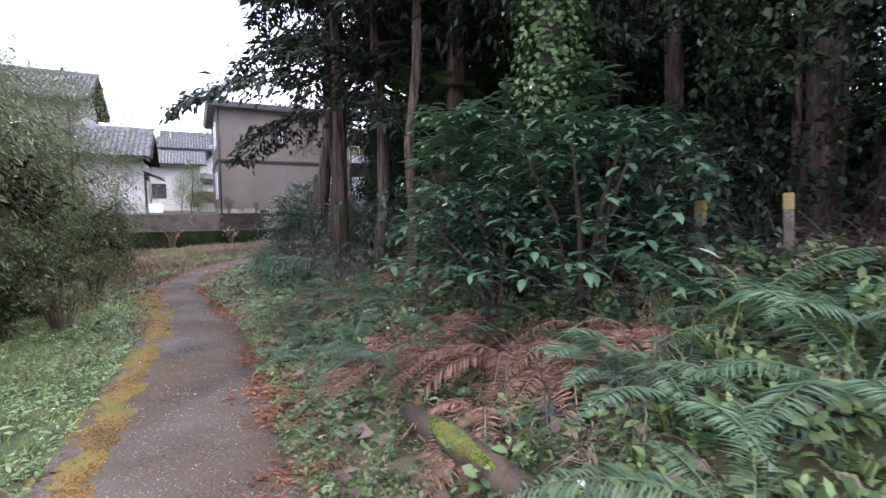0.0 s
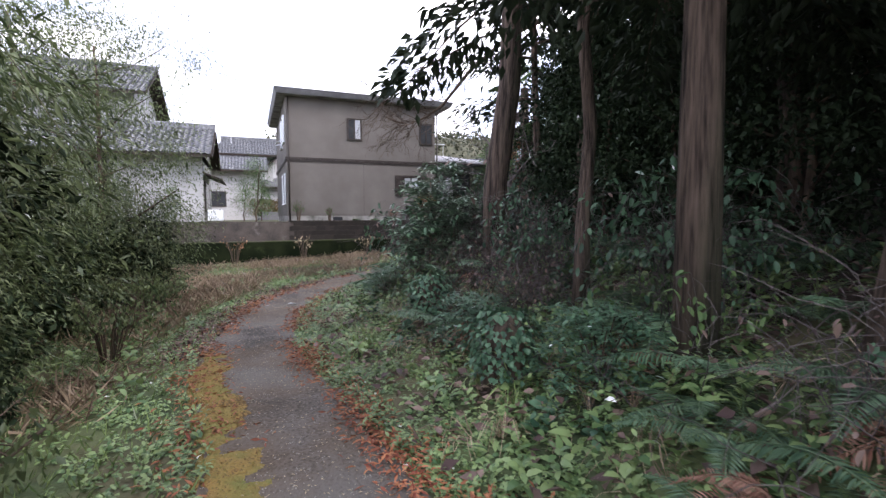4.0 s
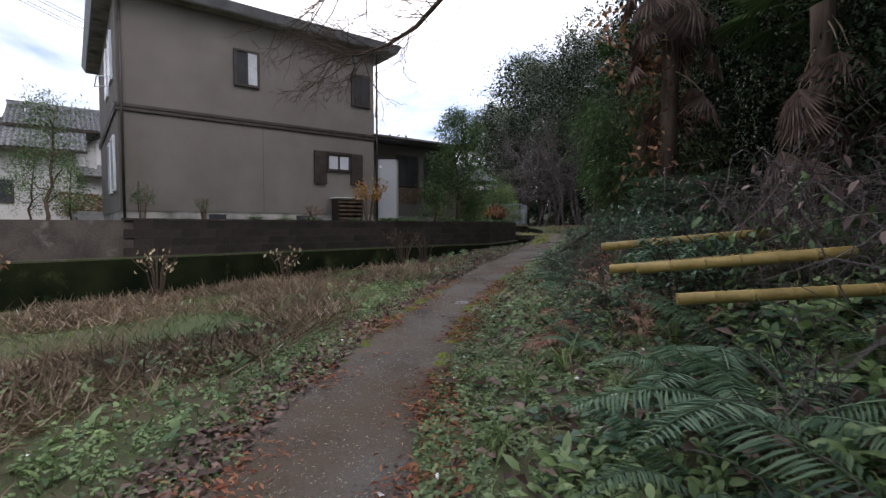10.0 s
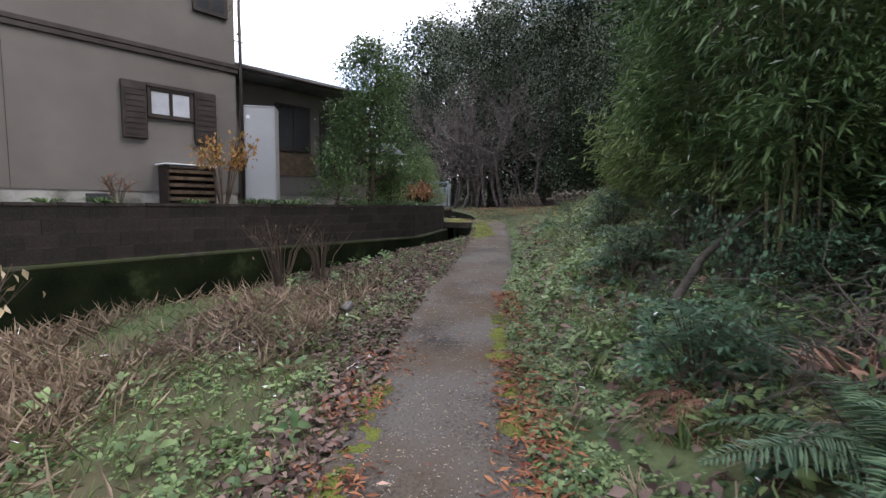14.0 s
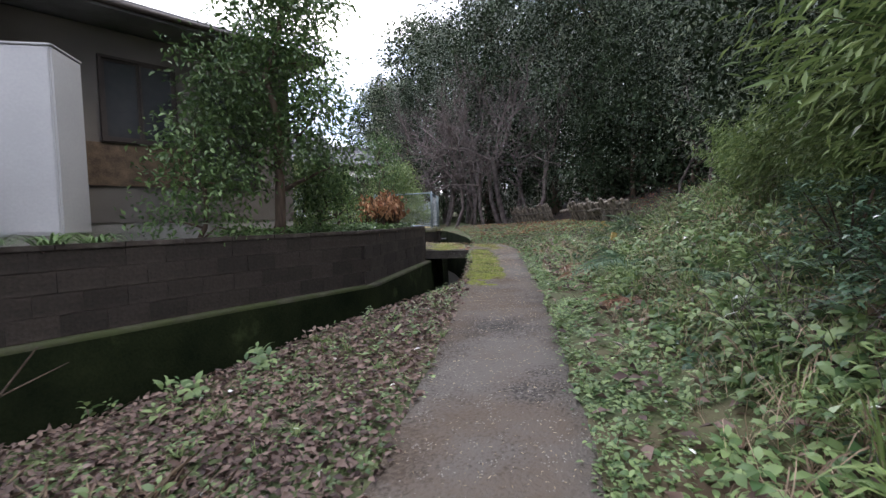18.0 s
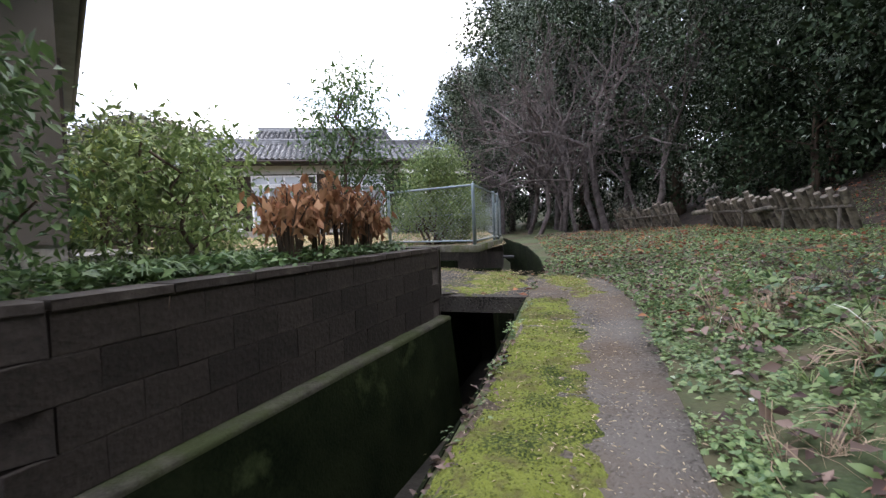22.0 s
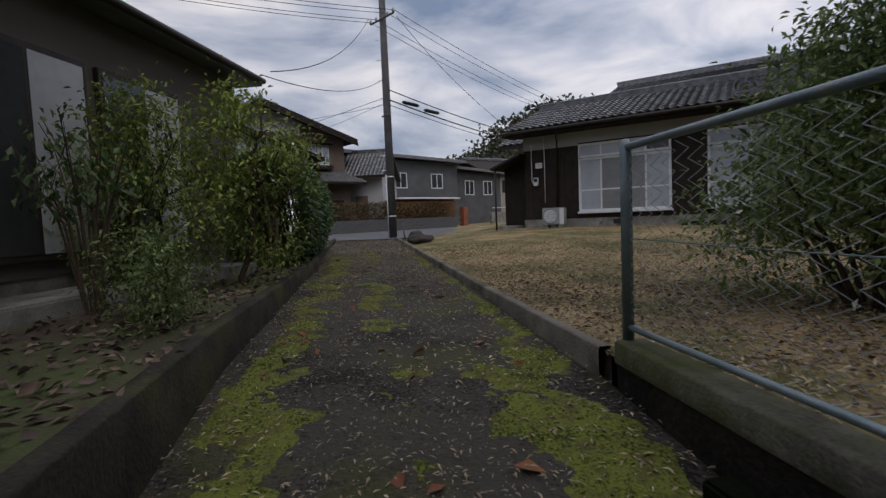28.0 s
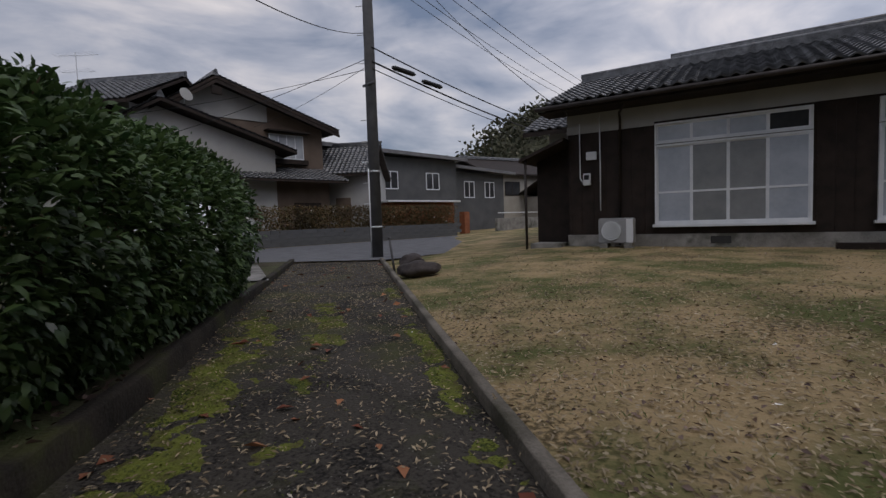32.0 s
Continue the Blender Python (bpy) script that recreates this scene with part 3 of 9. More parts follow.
def ground_z(xy, rough=True):
    """The ground's height at points (n, 2)."""
    xy = np.atleast_2d(np.asarray(xy, float))
    pz, d = path_frame(xy)
    x, y = xy[:, 0], xy[:, 1]
    d = np.where((x > 10.3) & (y < 0.95 * x), np.abs(d), d)
    lawn = np.clip((x - 8.0) / 3.0, 0, 1)
    mound = np.clip((x + 1.5) / 2.5, 0, 1)
    r = np.maximum(d - 0.65, 0)
    bank = 0.16 * np.minimum(r, 0.7) + (0.42 + 0.16 * mound) * np.clip(r - 0.7, 0, 2.4) + 0.10 * np.clip(r - 3.1, 0, 5) + 0.36 * np.clip(r - 8.1, 0, 60)
    lawn_rise = 0.09 * np.minimum(r, 6) + 0.5 * np.clip(r - 7.0, 0, 60)
    # the lawn ends where the wood begins
    wood = np.clip((x - 15.5) * 0.62 - (y + 2.0) * 0.62, -50, 60)
    lawn_z = 0.035 * np.clip(x - 9, 0, 12) + 0.045 * np.clip(-(y - x * 0.6 + 6.0), 0, 9) + 0.45 * np.clip(wood - 1.2, 0, 60)
    left = -0.055 * np.clip(-d - 0.6, 0, 5)
    z = pz + np.where(d > 0, bank * (1 - lawn), left) + np.where(d > 0, lawn_z * lawn * np.clip(r / 0.8, 0, 1) - 0.02 * lawn * (r < 0.05), 0)
    z = np.where(z > 14, 14 + (z - 14) * 0.25, z)
    # beyond the second ditch
    far = (x > 10.4) & (y > 0.75 * x - 6.0)
    z = np.where(far, 0.12 + 0.02 * (x - 10) + 0.30 * np.clip(0.6 * (x - 21.0) - 0.55 * (y - 10.0), 0, 40), z)
    if rough:
        amp = np.clip((np.abs(d) - 0.5) * 0.5, 0, 1)
        z = z + amp * (bumps(xy, 0.9, 0.06) + bumps(xy, 2.7, 0.025))
    z = np.where(inside(HOUSE_SIDE, xy), 0.57, z)
    yard = 0.44 + 0.28 * np.clip((x * 0.30 + y * 0.95 - 10) / 9.0, 0, 1) * np.clip((x - 5.5) / 4, 0, 1) + 0.05 * np.clip((y - 14) / 6, 0, 1)
    z = np.where(inside(YARD, xy), yard, z)
    z = np.where(inside(DRIVE, xy), drive_z(y) - 0.02, z)
    return z


def gz(x, y):
    return float(ground_z([(x, y)], False)[0])


# ---- ground ----
def resample(line, step):
    line = np.asarray(line, float)[:, :2]
    out = [line[0]]
    for a, b in zip(line, line[1:]):
        k = max(1, int(np.linalg.norm(b - a) / step))
        out += [a + (b - a) * (j + 1) / k for j in range(k)]
    return np.array(out)


def build_ground():
    from mathutils.geometry import delaunay_2d_cdt
    rng = np.random.default_rng(5)
    pts, edges = [], []

    def chain(line, step, closed=False):
        q = resample(line, step)
        i0 = len(pts)
        pts.extend(map(tuple, q))
        edges.extend((i0 + i, i0 + i + 1) for i in range(len(q) - 1))

    chain(WALL_LINE, 0.8)
    chain(BANK_LINE, 0.5)
    chain([WALL_LINE[-1], BANK_LINE[-1]], 0.5)
    chain([DITCH_L[0], DITCH_R[0]], 0.5)
    chain(DITCH_L, 0.8)
    chain(DITCH_R, 0.8)
    chain(KERB_LEFT[1:], 0.8)
    chain(KERB_RIGHT, 0.8)
    fixed = np.array(pts)
    grids = []
    for step, x0, x1, y0, y1 in ((0.4, -16, 17, -36, 15), (1.2, -30, 34, -48, 30), (6, -110, 120, -110, 130), (60, -900, 900, -900, 900)):
        gx, gy = np.meshgrid(np.arange(x0, x1, step), np.arange(y0, y1, step))
        g = np.stack([gx.ravel(), gy.ravel()], 1) + rng.uniform(-0.25, 0.25, (gx.size, 2)) * step
        if grids:
            g = g[~((g[:, 0] > last[0]) & (g[:, 0] < last[1]) & (g[:, 1] > last[2]) & (g[:, 1] < last[3]))]
        last = (x0, x1, y0, y1)
        grids.append(g)
    grid = np.vstack(grids)
    keep = np.ones(len(grid), bool)
    for a in range(0, len(grid), 3000):
        q = grid[a:a + 3000]
        keep[a:a + 3000] = (((q[:, None] - fixed[None]) ** 2).sum(2).min(1) > 0.03)
    allp = np.vstack([fixed, grid[keep]])
    v, e, f, *_ = delaunay_2d_cdt([Vector(p) for p in allp], edges, [], 0, 1e-5)
    v = np.array([tuple(p) for p in v])
    f = np.array([t for t in f if len(t) == 3])
    c = v[f].mean(1)
    f = f[~(inside(CANAL, c) | inside(DITCH, c) | inside(np.array([(8.99, -0.12), (8.40, 0.85), (10.42, 2.36), (11.06, 1.28)]), c))]
    # heights: every face takes the height of its own side of a wall
    cent = v[f].mean(1)
    region = np.where(inside(HOUSE_SIDE, cent), 1, np.where(inside(DRIVE, cent), 2, np.where(inside(YARD, cent), 3, 0)))
    verts, faces, seen = [], [], {}
    zs = {}
    base = ground_z(v)
    pz = {}
    for r in range(4):
        idx = np.unique(f[region == r])
        if not len(idx):
            continue
        q = v[idx]
        inner = q + 0.0
        # step a hair towards the middle of the faces of this region, so that edge points take this side's height
        acc, cnt = np.zeros_like(v), np.zeros(len(v))
        for k in range(3):
            np.add.at(acc, f[region == r][:, k], cent[region == r])
            np.add.at(cnt, f[region == r][:, k], 1)
        inner = q + unit(acc[idx] / cnt[idx][:, None] - q) * 0.02
        z = ground_z(inner)
        for i, zz in zip(idx, z):
            zs[(r, i)] = zz
    for t, r in zip(f, region):
        face = []
        for i in t:
            key = (r, i)
            if key not in seen:
                seen[key] = len(verts)
                verts.append((v[i][0], v[i][1], zs[key]))
            face.append(seen[key])
        faces.append(face)
    me = arrays_to_mesh("ground", np.array(verts), np.array(faces), True)
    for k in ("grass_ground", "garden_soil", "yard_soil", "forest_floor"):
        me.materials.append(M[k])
    # Wooded faces take the litter colour that carries the trees' shade.
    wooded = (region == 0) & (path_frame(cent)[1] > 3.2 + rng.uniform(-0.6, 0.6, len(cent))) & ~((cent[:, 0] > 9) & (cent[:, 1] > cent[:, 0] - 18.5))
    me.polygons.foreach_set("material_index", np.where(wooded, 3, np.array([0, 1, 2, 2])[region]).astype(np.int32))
    return me


ground = tagged(obj("ground", build_ground(), "grass_ground"), "uneven grassy ground with bare soil and leaf litter", "ground", kind="structure")


def ribbon(name, line, width_l, width_r, lift, material, wob=0.06, step=0.2, seed=1, zfun=None, thick=0.05):
    """A strip that lies on the ground along a line, with uneven edges and a thin rim."""
    q = smooth_line(line, step) if line.shape[1] == 3 else smooth_line(np.column_stack([line, np.zeros(len(line))]), step)
    t = unit(np.gradient(q[:, :2], axis=0))
    nrm = np.column_stack([t[:, 1], -t[:, 0]])
    rows = []
    s = np.arange(len(q)) * step
    cols = (-1, -0.6, -0.2, 0.2, 0.6, 1)
    V = []
    wl_ = np.array([width_l(a) if callable(width_l) else width_l for a in s]) + np.array([noise.noise((a * 1.1, seed, 0)) + 0.6 * noise.noise((a * 3.9, seed, 2)) for a in s]) * wob
    wr_ = np.array([width_r(a) if callable(width_r) else width_r for a in s]) + np.array([noise.noise((a * 1.1, seed + 9, 0)) + 0.6 * noise.noise((a * 3.9, seed + 9, 2)) for a in s]) * wob
    for c in cols:
        off = np.where(c < 0, c * wl_, c * wr_)
        xy = q[:, :2] + nrm * off[:, None]
        z = q[:, 2] if zfun is None else zfun(xy)
        V.append(np.column_stack([xy, z + lift]))
    for c in (-1, 1):
        edge = V[0] if c < 0 else V[len(cols) - 1]
        rim = edge.copy()
        rim[:, :2] += nrm * c * 0.03
        rim[:, 2] -= thick
        V.append(rim)
    order = [len(cols)] + list(range(len(cols))) + [len(cols) + 1]
    V = [V[i] for i in order]
    n = len(q)
    verts = np.vstack(V)
    faces = []
    for a in range(len(order) - 1):
        for i in range(n - 1):
            faces.append((a * n + i, (a + 1) * n + i, (a + 1) * n + i + 1, a * n + i + 1))
    return arrays_to_mesh(name, verts, np.array(faces)[:, ::-1], True)


path_ob = tagged(obj("path", ribbon("path", PATH_LINE[1:], lambda a: 0.56 + 0.14 * min(1, max(0, (14 - a) / 4)), lambda a: 0.54 + 0.11 * min(1, max(0, (14 - a) / 4)), 0.02, "asphalt_path", 0.07), "asphalt_path"), "narrow old asphalt footpath with worn gritty surface", "path", kind="structure")


def loft(rows, material, name, parent=None, label=""):
    """Faces between rows of equal length."""
    n = len(rows[0])
    verts = np.vstack([np.asarray(r, float) for r in rows])
    faces = [(a * n + i, (a + 1) * n + i, (a + 1) * n + i + 1, a * n + i + 1) for a in range(len(rows) - 1) for i in range(n - 1)]
    return obj(name, arrays_to_mesh(name, verts, np.array(faces)), material, parent, label)


def offset(line, d):
    line = np.asarray(line, float)[:, :2]
    t = unit(np.gradient(line, axis=0))
    return line + np.column_stack([t[:, 1], -t[:, 0]]) * d


def at_z(line, z):
    line = np.asarray(line)[:, :2]
    return np.column_stack([line, np.broadcast_to(z, (len(line),))])


# ---- canal ----
LEDGE_Z, WALL_TOP, FLOOR_Z = -0.25, 0.62, -1.55
wl2 = resample(WALL_LINE, 1.0)
canal_wall = tagged(new("canal_wall"), "dark weathered concrete block retaining wall above a mossy canal ledge", "retaining wall", kind="structure")
loft([at_z(offset(wl2, 0.05), LEDGE_Z - 0.03), at_z(offset(wl2, 0.005), LEDGE_Z), at_z(offset(wl2, 0.005), WALL_TOP - 0.03), at_z(offset(wl2, -0.20), WALL_TOP - 0.03), at_z(offset(wl2, -0.20), 0.3)], "dark_concrete", "block_core", canal_wall)
loft([at_z(offset(wl2, 0.29), FLOOR_Z - 0.1), at_z(offset(wl2, 0.15), LEDGE_Z - 0.03), at_z(offset(wl2, 0.145), LEDGE_Z - 0.015)], "mossy_shaded_concrete", "lower_wall", canal_wall, "damp mossy lower canal wall with pale lichen patches, shade in its colour")
loft([at_z(offset(wl2, 0.15), LEDGE_Z - 0.05), at_z(offset(wl2, 0.155), LEDGE_Z - 0.01), at_z(offset(wl2, 0.125), LEDGE_Z + 0.006), at_z(offset(wl2, -0.05), LEDGE_Z + 0.012)], "canal_ledge", "ledge", canal_wall, "worn pale ledge flecked with moss")
bl2 = resample(BANK_LINE, 0.5)
bz = ground_z(offset(bl2, 0.05)) + 0.01
near_wall = tagged(loft([at_z(bl2, bz + 0.0), at_z(offset(bl2, -0.03), bz - 0.02), at_z(offset(bl2, 0.05), FLOOR_Z - 0.1)], "mossy_shaded_concrete", "canal_bank_wall"), "mossy concrete canal side under the grass bank", "canal wall", kind="structure")
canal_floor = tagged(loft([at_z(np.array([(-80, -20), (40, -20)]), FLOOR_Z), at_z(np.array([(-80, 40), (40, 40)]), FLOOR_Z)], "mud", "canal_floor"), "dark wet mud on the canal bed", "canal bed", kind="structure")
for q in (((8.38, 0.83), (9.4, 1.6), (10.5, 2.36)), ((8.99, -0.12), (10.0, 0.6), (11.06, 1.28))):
    tagged(loft([at_z(np.array(q), FLOOR_Z), at_z(np.array(q), -0.03)], "mossy_shaded_concrete", "culvert_wall"), "dark concrete culvert side under the bridge", "culvert", kind="structure")

# ---- bridge and driveway ----
SLAB = [(8.99, -0.12), (8.40, 0.85), (10.42, 2.36), (11.06, 1.28)]


def prism(poly, z0, z1, bm=None):
    bm = bm or bmesh.new()
    lo = [bm.verts.new((x, y, z0)) for x, y in poly]
    hi = [bm.verts.new((x, y, z1)) for x, y in poly]
    n = len(poly)
    bm.faces.new(lo[::-1])
    bm.faces.new(hi)
    for i in range(n):
        bm.faces.new((lo[i], lo[(i + 1) % n], hi[(i + 1) % n], hi[i]))
    bmesh.ops.recalc_face_normals(bm, faces=list(bm.faces))
    return bm


bridge = tagged(obj("bridge_slab", prism(SLAB, -0.2, 0.0), "asphalt"), "mossy concrete slab bridging the narrow canal", "bridge", kind="structure")


def drive_sheet():
    n = 26
    a, b = resample(np.vstack([[(8.5, 0.9)], KERB_LEFT[1:] + 0.0]), 0.6), None
    t = np.linspace(0, 1, 60)

    def along(line):
        d = np.r_[0, np.cumsum(np.linalg.norm(np.diff(line, axis=0), axis=1))]
        return np.column_stack([np.interp(t * d[-1], d, line[:, k]) for k in (0, 1)])
    L = along(np.vstack([[(8.45, 0.80)], KERB_LEFT[1:]]))
    R = along(np.vstack([[(9.9, 1.0)], [(10.4, 2.2)], KERB_RIGHT[1:]]))
    rows = []
    for k in np.linspace(0.005, 0.995, n):
        xy = L * (1 - k) + R * k
        rows.append(np.column_stack([xy, drive_z(xy[:, 1]) + 0.006 + bumps(xy, 1.3, 0.008)]))
    return rows


driveway = tagged(loft(drive_sheet(), "asphalt", "driveway"), "cracked grey asphalt driveway with moss spreading over it", "driveway", kind="structure")
for p in driveway.data.polygons:
    p.use_smooth = True


def kerb(name, line, inner, outer, z_lo, z_hi, material, label):
    q = resample(line, 0.6)
    lo, hi = (z_lo(q) if callable(z_lo) else np.full(len(q), z_lo)), (z_hi(q) if callable(z_hi) else np.full(len(q), z_hi))
    A, B = offset(q, -outer), offset(q, inner)
    c = 0.012
    rows = [at_z(A, lo), at_z(A, hi - c), at_z(A + (B - A) * 0.08, hi), at_z(A + (B - A) * 0.92, hi), at_z(B, hi - c), at_z(B, lo)]
    return tagged(loft(rows, material, name), label, "kerb", kind="structure")


kerb_l = kerb("kerb_left", KERB_LEFT, 0.06, 0.06, lambda q: drive_z(q[:, 1]) - 0.1, lambda q: np.maximum(drive_z(q[:, 1]) + 0.13, 0.60) + 0 * q[:, 0], "kerb_brown", "low weathered concrete kerb holding back a garden bed")
kerb_r = kerb("kerb_right", KERB_RIGHT[1:], 0.042, 0.042, lambda q: drive_z(q[:, 1]) - 0.1, lambda q: np.maximum(drive_z(q[:, 1]) + 0.11, 0.475), "kerb_pale", "pale concrete edging kerb along the driveway and yard")

# ---- fence wall along the ditch ----
FENCE = np.array([(9.85, 4.29), (10.42, 2.36), (12.33, 3.80), (12.84, 4.18), (15.1, 6.35), (17.6, 9.2), (20.0, 12.1)])
FENCE_TOP = 1.63
fence_wall = tagged(new("fence_wall"), "concrete retaining wall with a pale cap carrying the mesh fence", "retaining wall", kind="structure")


def mitre(line, d):
    """The line moved d metres to its right, with true corners."""
    line = np.asarray(line, float)[:, :2]
    t = unit(np.diff(line, axis=0))
    nr = np.column_stack([t[:, 1], -t[:, 0]])
    p, q = np.vstack([nr[:1], nr]), np.vstack([nr, nr[-1:]])
    return line + (p + q) / (1 + (p * q).sum(1))[:, None] * d


loft([at_z(mitre(FENCE, 0.075), -0.24), at_z(mitre(FENCE, 0.07), 0.46)], "dark_concrete", "wall_face", fence_wall, "dark damp concrete wall above the ditch")
loft([at_z(mitre(FENCE[1:], 0.33), FLOOR_Z - 0.1), at_z(mitre(FENCE[1:], 0.27), -0.27)], "mossy_shaded_concrete", "lower_wall", fence_wall, "mossy foot of the wall in the ditch, coloured near black for shade")
loft([at_z(mitre(FENCE[1:], 0.27), -0.28), at_z(mitre(FENCE[1:], 0.265), -0.245), at_z(mitre(FENCE[1:], 0.05), -0.225)], "canal_ledge", "ledge", fence_wall, "worn ledge along the ditch wall")
loft([at_z(mitre(FENCE, 0.085), 0.43), at_z(mitre(FENCE, 0.085), 0.545), at_z(mitre(FENCE, 0.07), 0.557), at_z(mitre(FENCE, -0.09), 0.557), at_z(mitre(FENCE, -0.09), 0.2)], "ledge_concrete", "coping", fence_wall)
dr = resample(DITCH_R, 0.8)
dz = ground_z(offset(dr, 0.05)) + 0.01
tagged(loft([at_z(dr, dz), at_z(offset(dr, -0.04), dz - 0.03), at_z(offset(dr, 0.03), FLOOR_Z - 0.1)], "mossy_shaded_concrete", "ditch_wall"), "dark mossy concrete side of a drainage ditch", "ditch wall", kind="structure")


tagged(loft([at_z(np.array([(30.9, 26.1), (32.1, 24.9)]), FLOOR_Z - 0.1), at_z(np.array([(30.9, 26.1), (32.1, 24.9)]), 0.9)], "mossy_shaded_concrete", "ditch_end"), "dark concrete end wall of the drainage ditch", "ditch wall", kind="structure")


tail = np.array([(19.4, 11.55), (20, 12.2), (25, 18.6), (31, 26)])
tagged(loft([at_z(tail, FLOOR_Z - 0.1), at_z(tail, 0.9)], "mossy_shaded_concrete", "ditch_side"), "dark concrete side of the drainage ditch", "ditch wall", kind="structure")


# ---- chain-link fence ----
def chain_link():
    f = thing("chain_link_fence", pose(0, 0, 0), "blue-grey steel chain-link fence on a concrete wall", "fence")
    posts = list(FENCE)
    for i, (a, b) in enumerate(zip(FENCE, FENCE[1:])):
        n = max(1, round(np.linalg.norm(b - a) / 2.2))
        posts += [a + (b - a) * k / n for k in range(1, n)]
    for i, p in enumerate(posts):
        base = 0.52 if p[0] < 10 else 0.55
        part("post", tube([(p[0], p[1], base - 0.03), (p[0], p[1], FENCE_TOP + 0.02), (p[0], p[1], FENCE_TOP + 0.045)], [0.032, 0.032, 0.015], 12), "fence_steel", f)
    for a, b in zip(FENCE, FENCE[1:]):
        L = np.linalg.norm(b - a)
        u = (b - a) / L
        for z, r in ((FENCE_TOP, 0.021), (0.63, 0.017)):
            part("rail", tube([(a[0], a[1], z), (b[0], b[1], z)], r, 8), "fence_steel", f)
        part("tension_wire", tube([(a[0], a[1], 1.13), ((a[0] + b[0]) / 2, (a[1] + b[1]) / 2, 1.122), (b[0], b[1], 1.13)], 0.003, 5), "fence_steel", f)
        # woven mesh: zigzag wires
        pitch, half, r = 0.096, 0.048, 0.0036
        h0, h1 = 0.64, FENCE_TOP - 0.02
        steps = int((h1 - h0) / half)
        V, F = [], []
        nw = int(L / pitch)
        side = np.array([-u[1], u[0], 0]) * 0.003
        for k in range(nw + 1):
            prev = None
            for j in range(steps + 1):
                s = k * pitch + (half if j % 2 else -half) * 0.98
                s = min(max(s, 0), L)
                c = np.array([a[0] + u[0] * s, a[1] + u[1] * s, h0 + j * half]) + side * (1 if j % 2 else -1)
                ring = [c + np.array([u[0] * r, u[1] * r, 0]), c + np.array([-u[1] * r, u[0] * r, 0]), c - np.array([u[0] * r, u[1] * r, 0]) * 1.0]
                i0 = len(V)
                V += ring
                if prev is not None:
                    for q in range(3):
                        F.append((prev + q, prev + (q + 1) % 3, i0 + (q + 1) % 3, i0 + q))
                prev = i0
        me = arrays_to_mesh("mesh_panel", np.array(V), np.array(F))
        part("mesh_panel", me, "mesh_steel", f)
    return f


chain_link()


# ---- houses ----
def window(parent, x0, x1, z0, z1, y, frame_mat="brown_trim", sashes=2, pane="pane_dark", depth=0.07, rail=None, label=""):
    """A sliding window on a wall at y, facing -y, standing proud of it: frame, sashes and panes."""
    w = 0.045
    bm = bmesh.new()
    for b in ((x0, x1, z0, z0 + w), (x0, x1, z1 - w, z1), (x0, x0 + w, z0 + w, z1 - w), (x1 - w, x1, z0 + w, z1 - w)):
        box(b[0], y - depth, b[2], b[1], y + 0.02, b[3], bm=bm)
    fr = part("window", bm, frame_mat, parent, label)
    step = (x1 - x0 - 2 * w) / sashes
    for i in range(sashes):
        a, b = x0 + w + i * step, x0 + w + (i + 1) * step
        yy = y - 0.035 - (0.018 if i % 2 else 0)
        bm = bmesh.new()
        s = 0.032
        for q in ((a, b, z0 + w, z0 + w + s), (a, b, z1 - w - s, z1 - w), (a, a + s, z0 + w + s, z1 - w - s), (b - s, b, z0 + w + s, z1 - w - s)):
            box(q[0], yy - 0.012, q[2], q[1], yy + 0.012, q[3], bm=bm)
        if rail:
            box(a + s, yy - 0.012, z0 + rail, b - s, yy + 0.012, z0 + rail + 0.045, bm=bm)
        part("sash", bm, frame_mat, fr)
        part("pane", box(a + s, yy - 0.003, z0 + w + s, b - s, yy + 0.003, z1 - w - s), pane if not isinstance(pane, (list, tuple)) else pane[i % len(pane)], fr)
    return fr


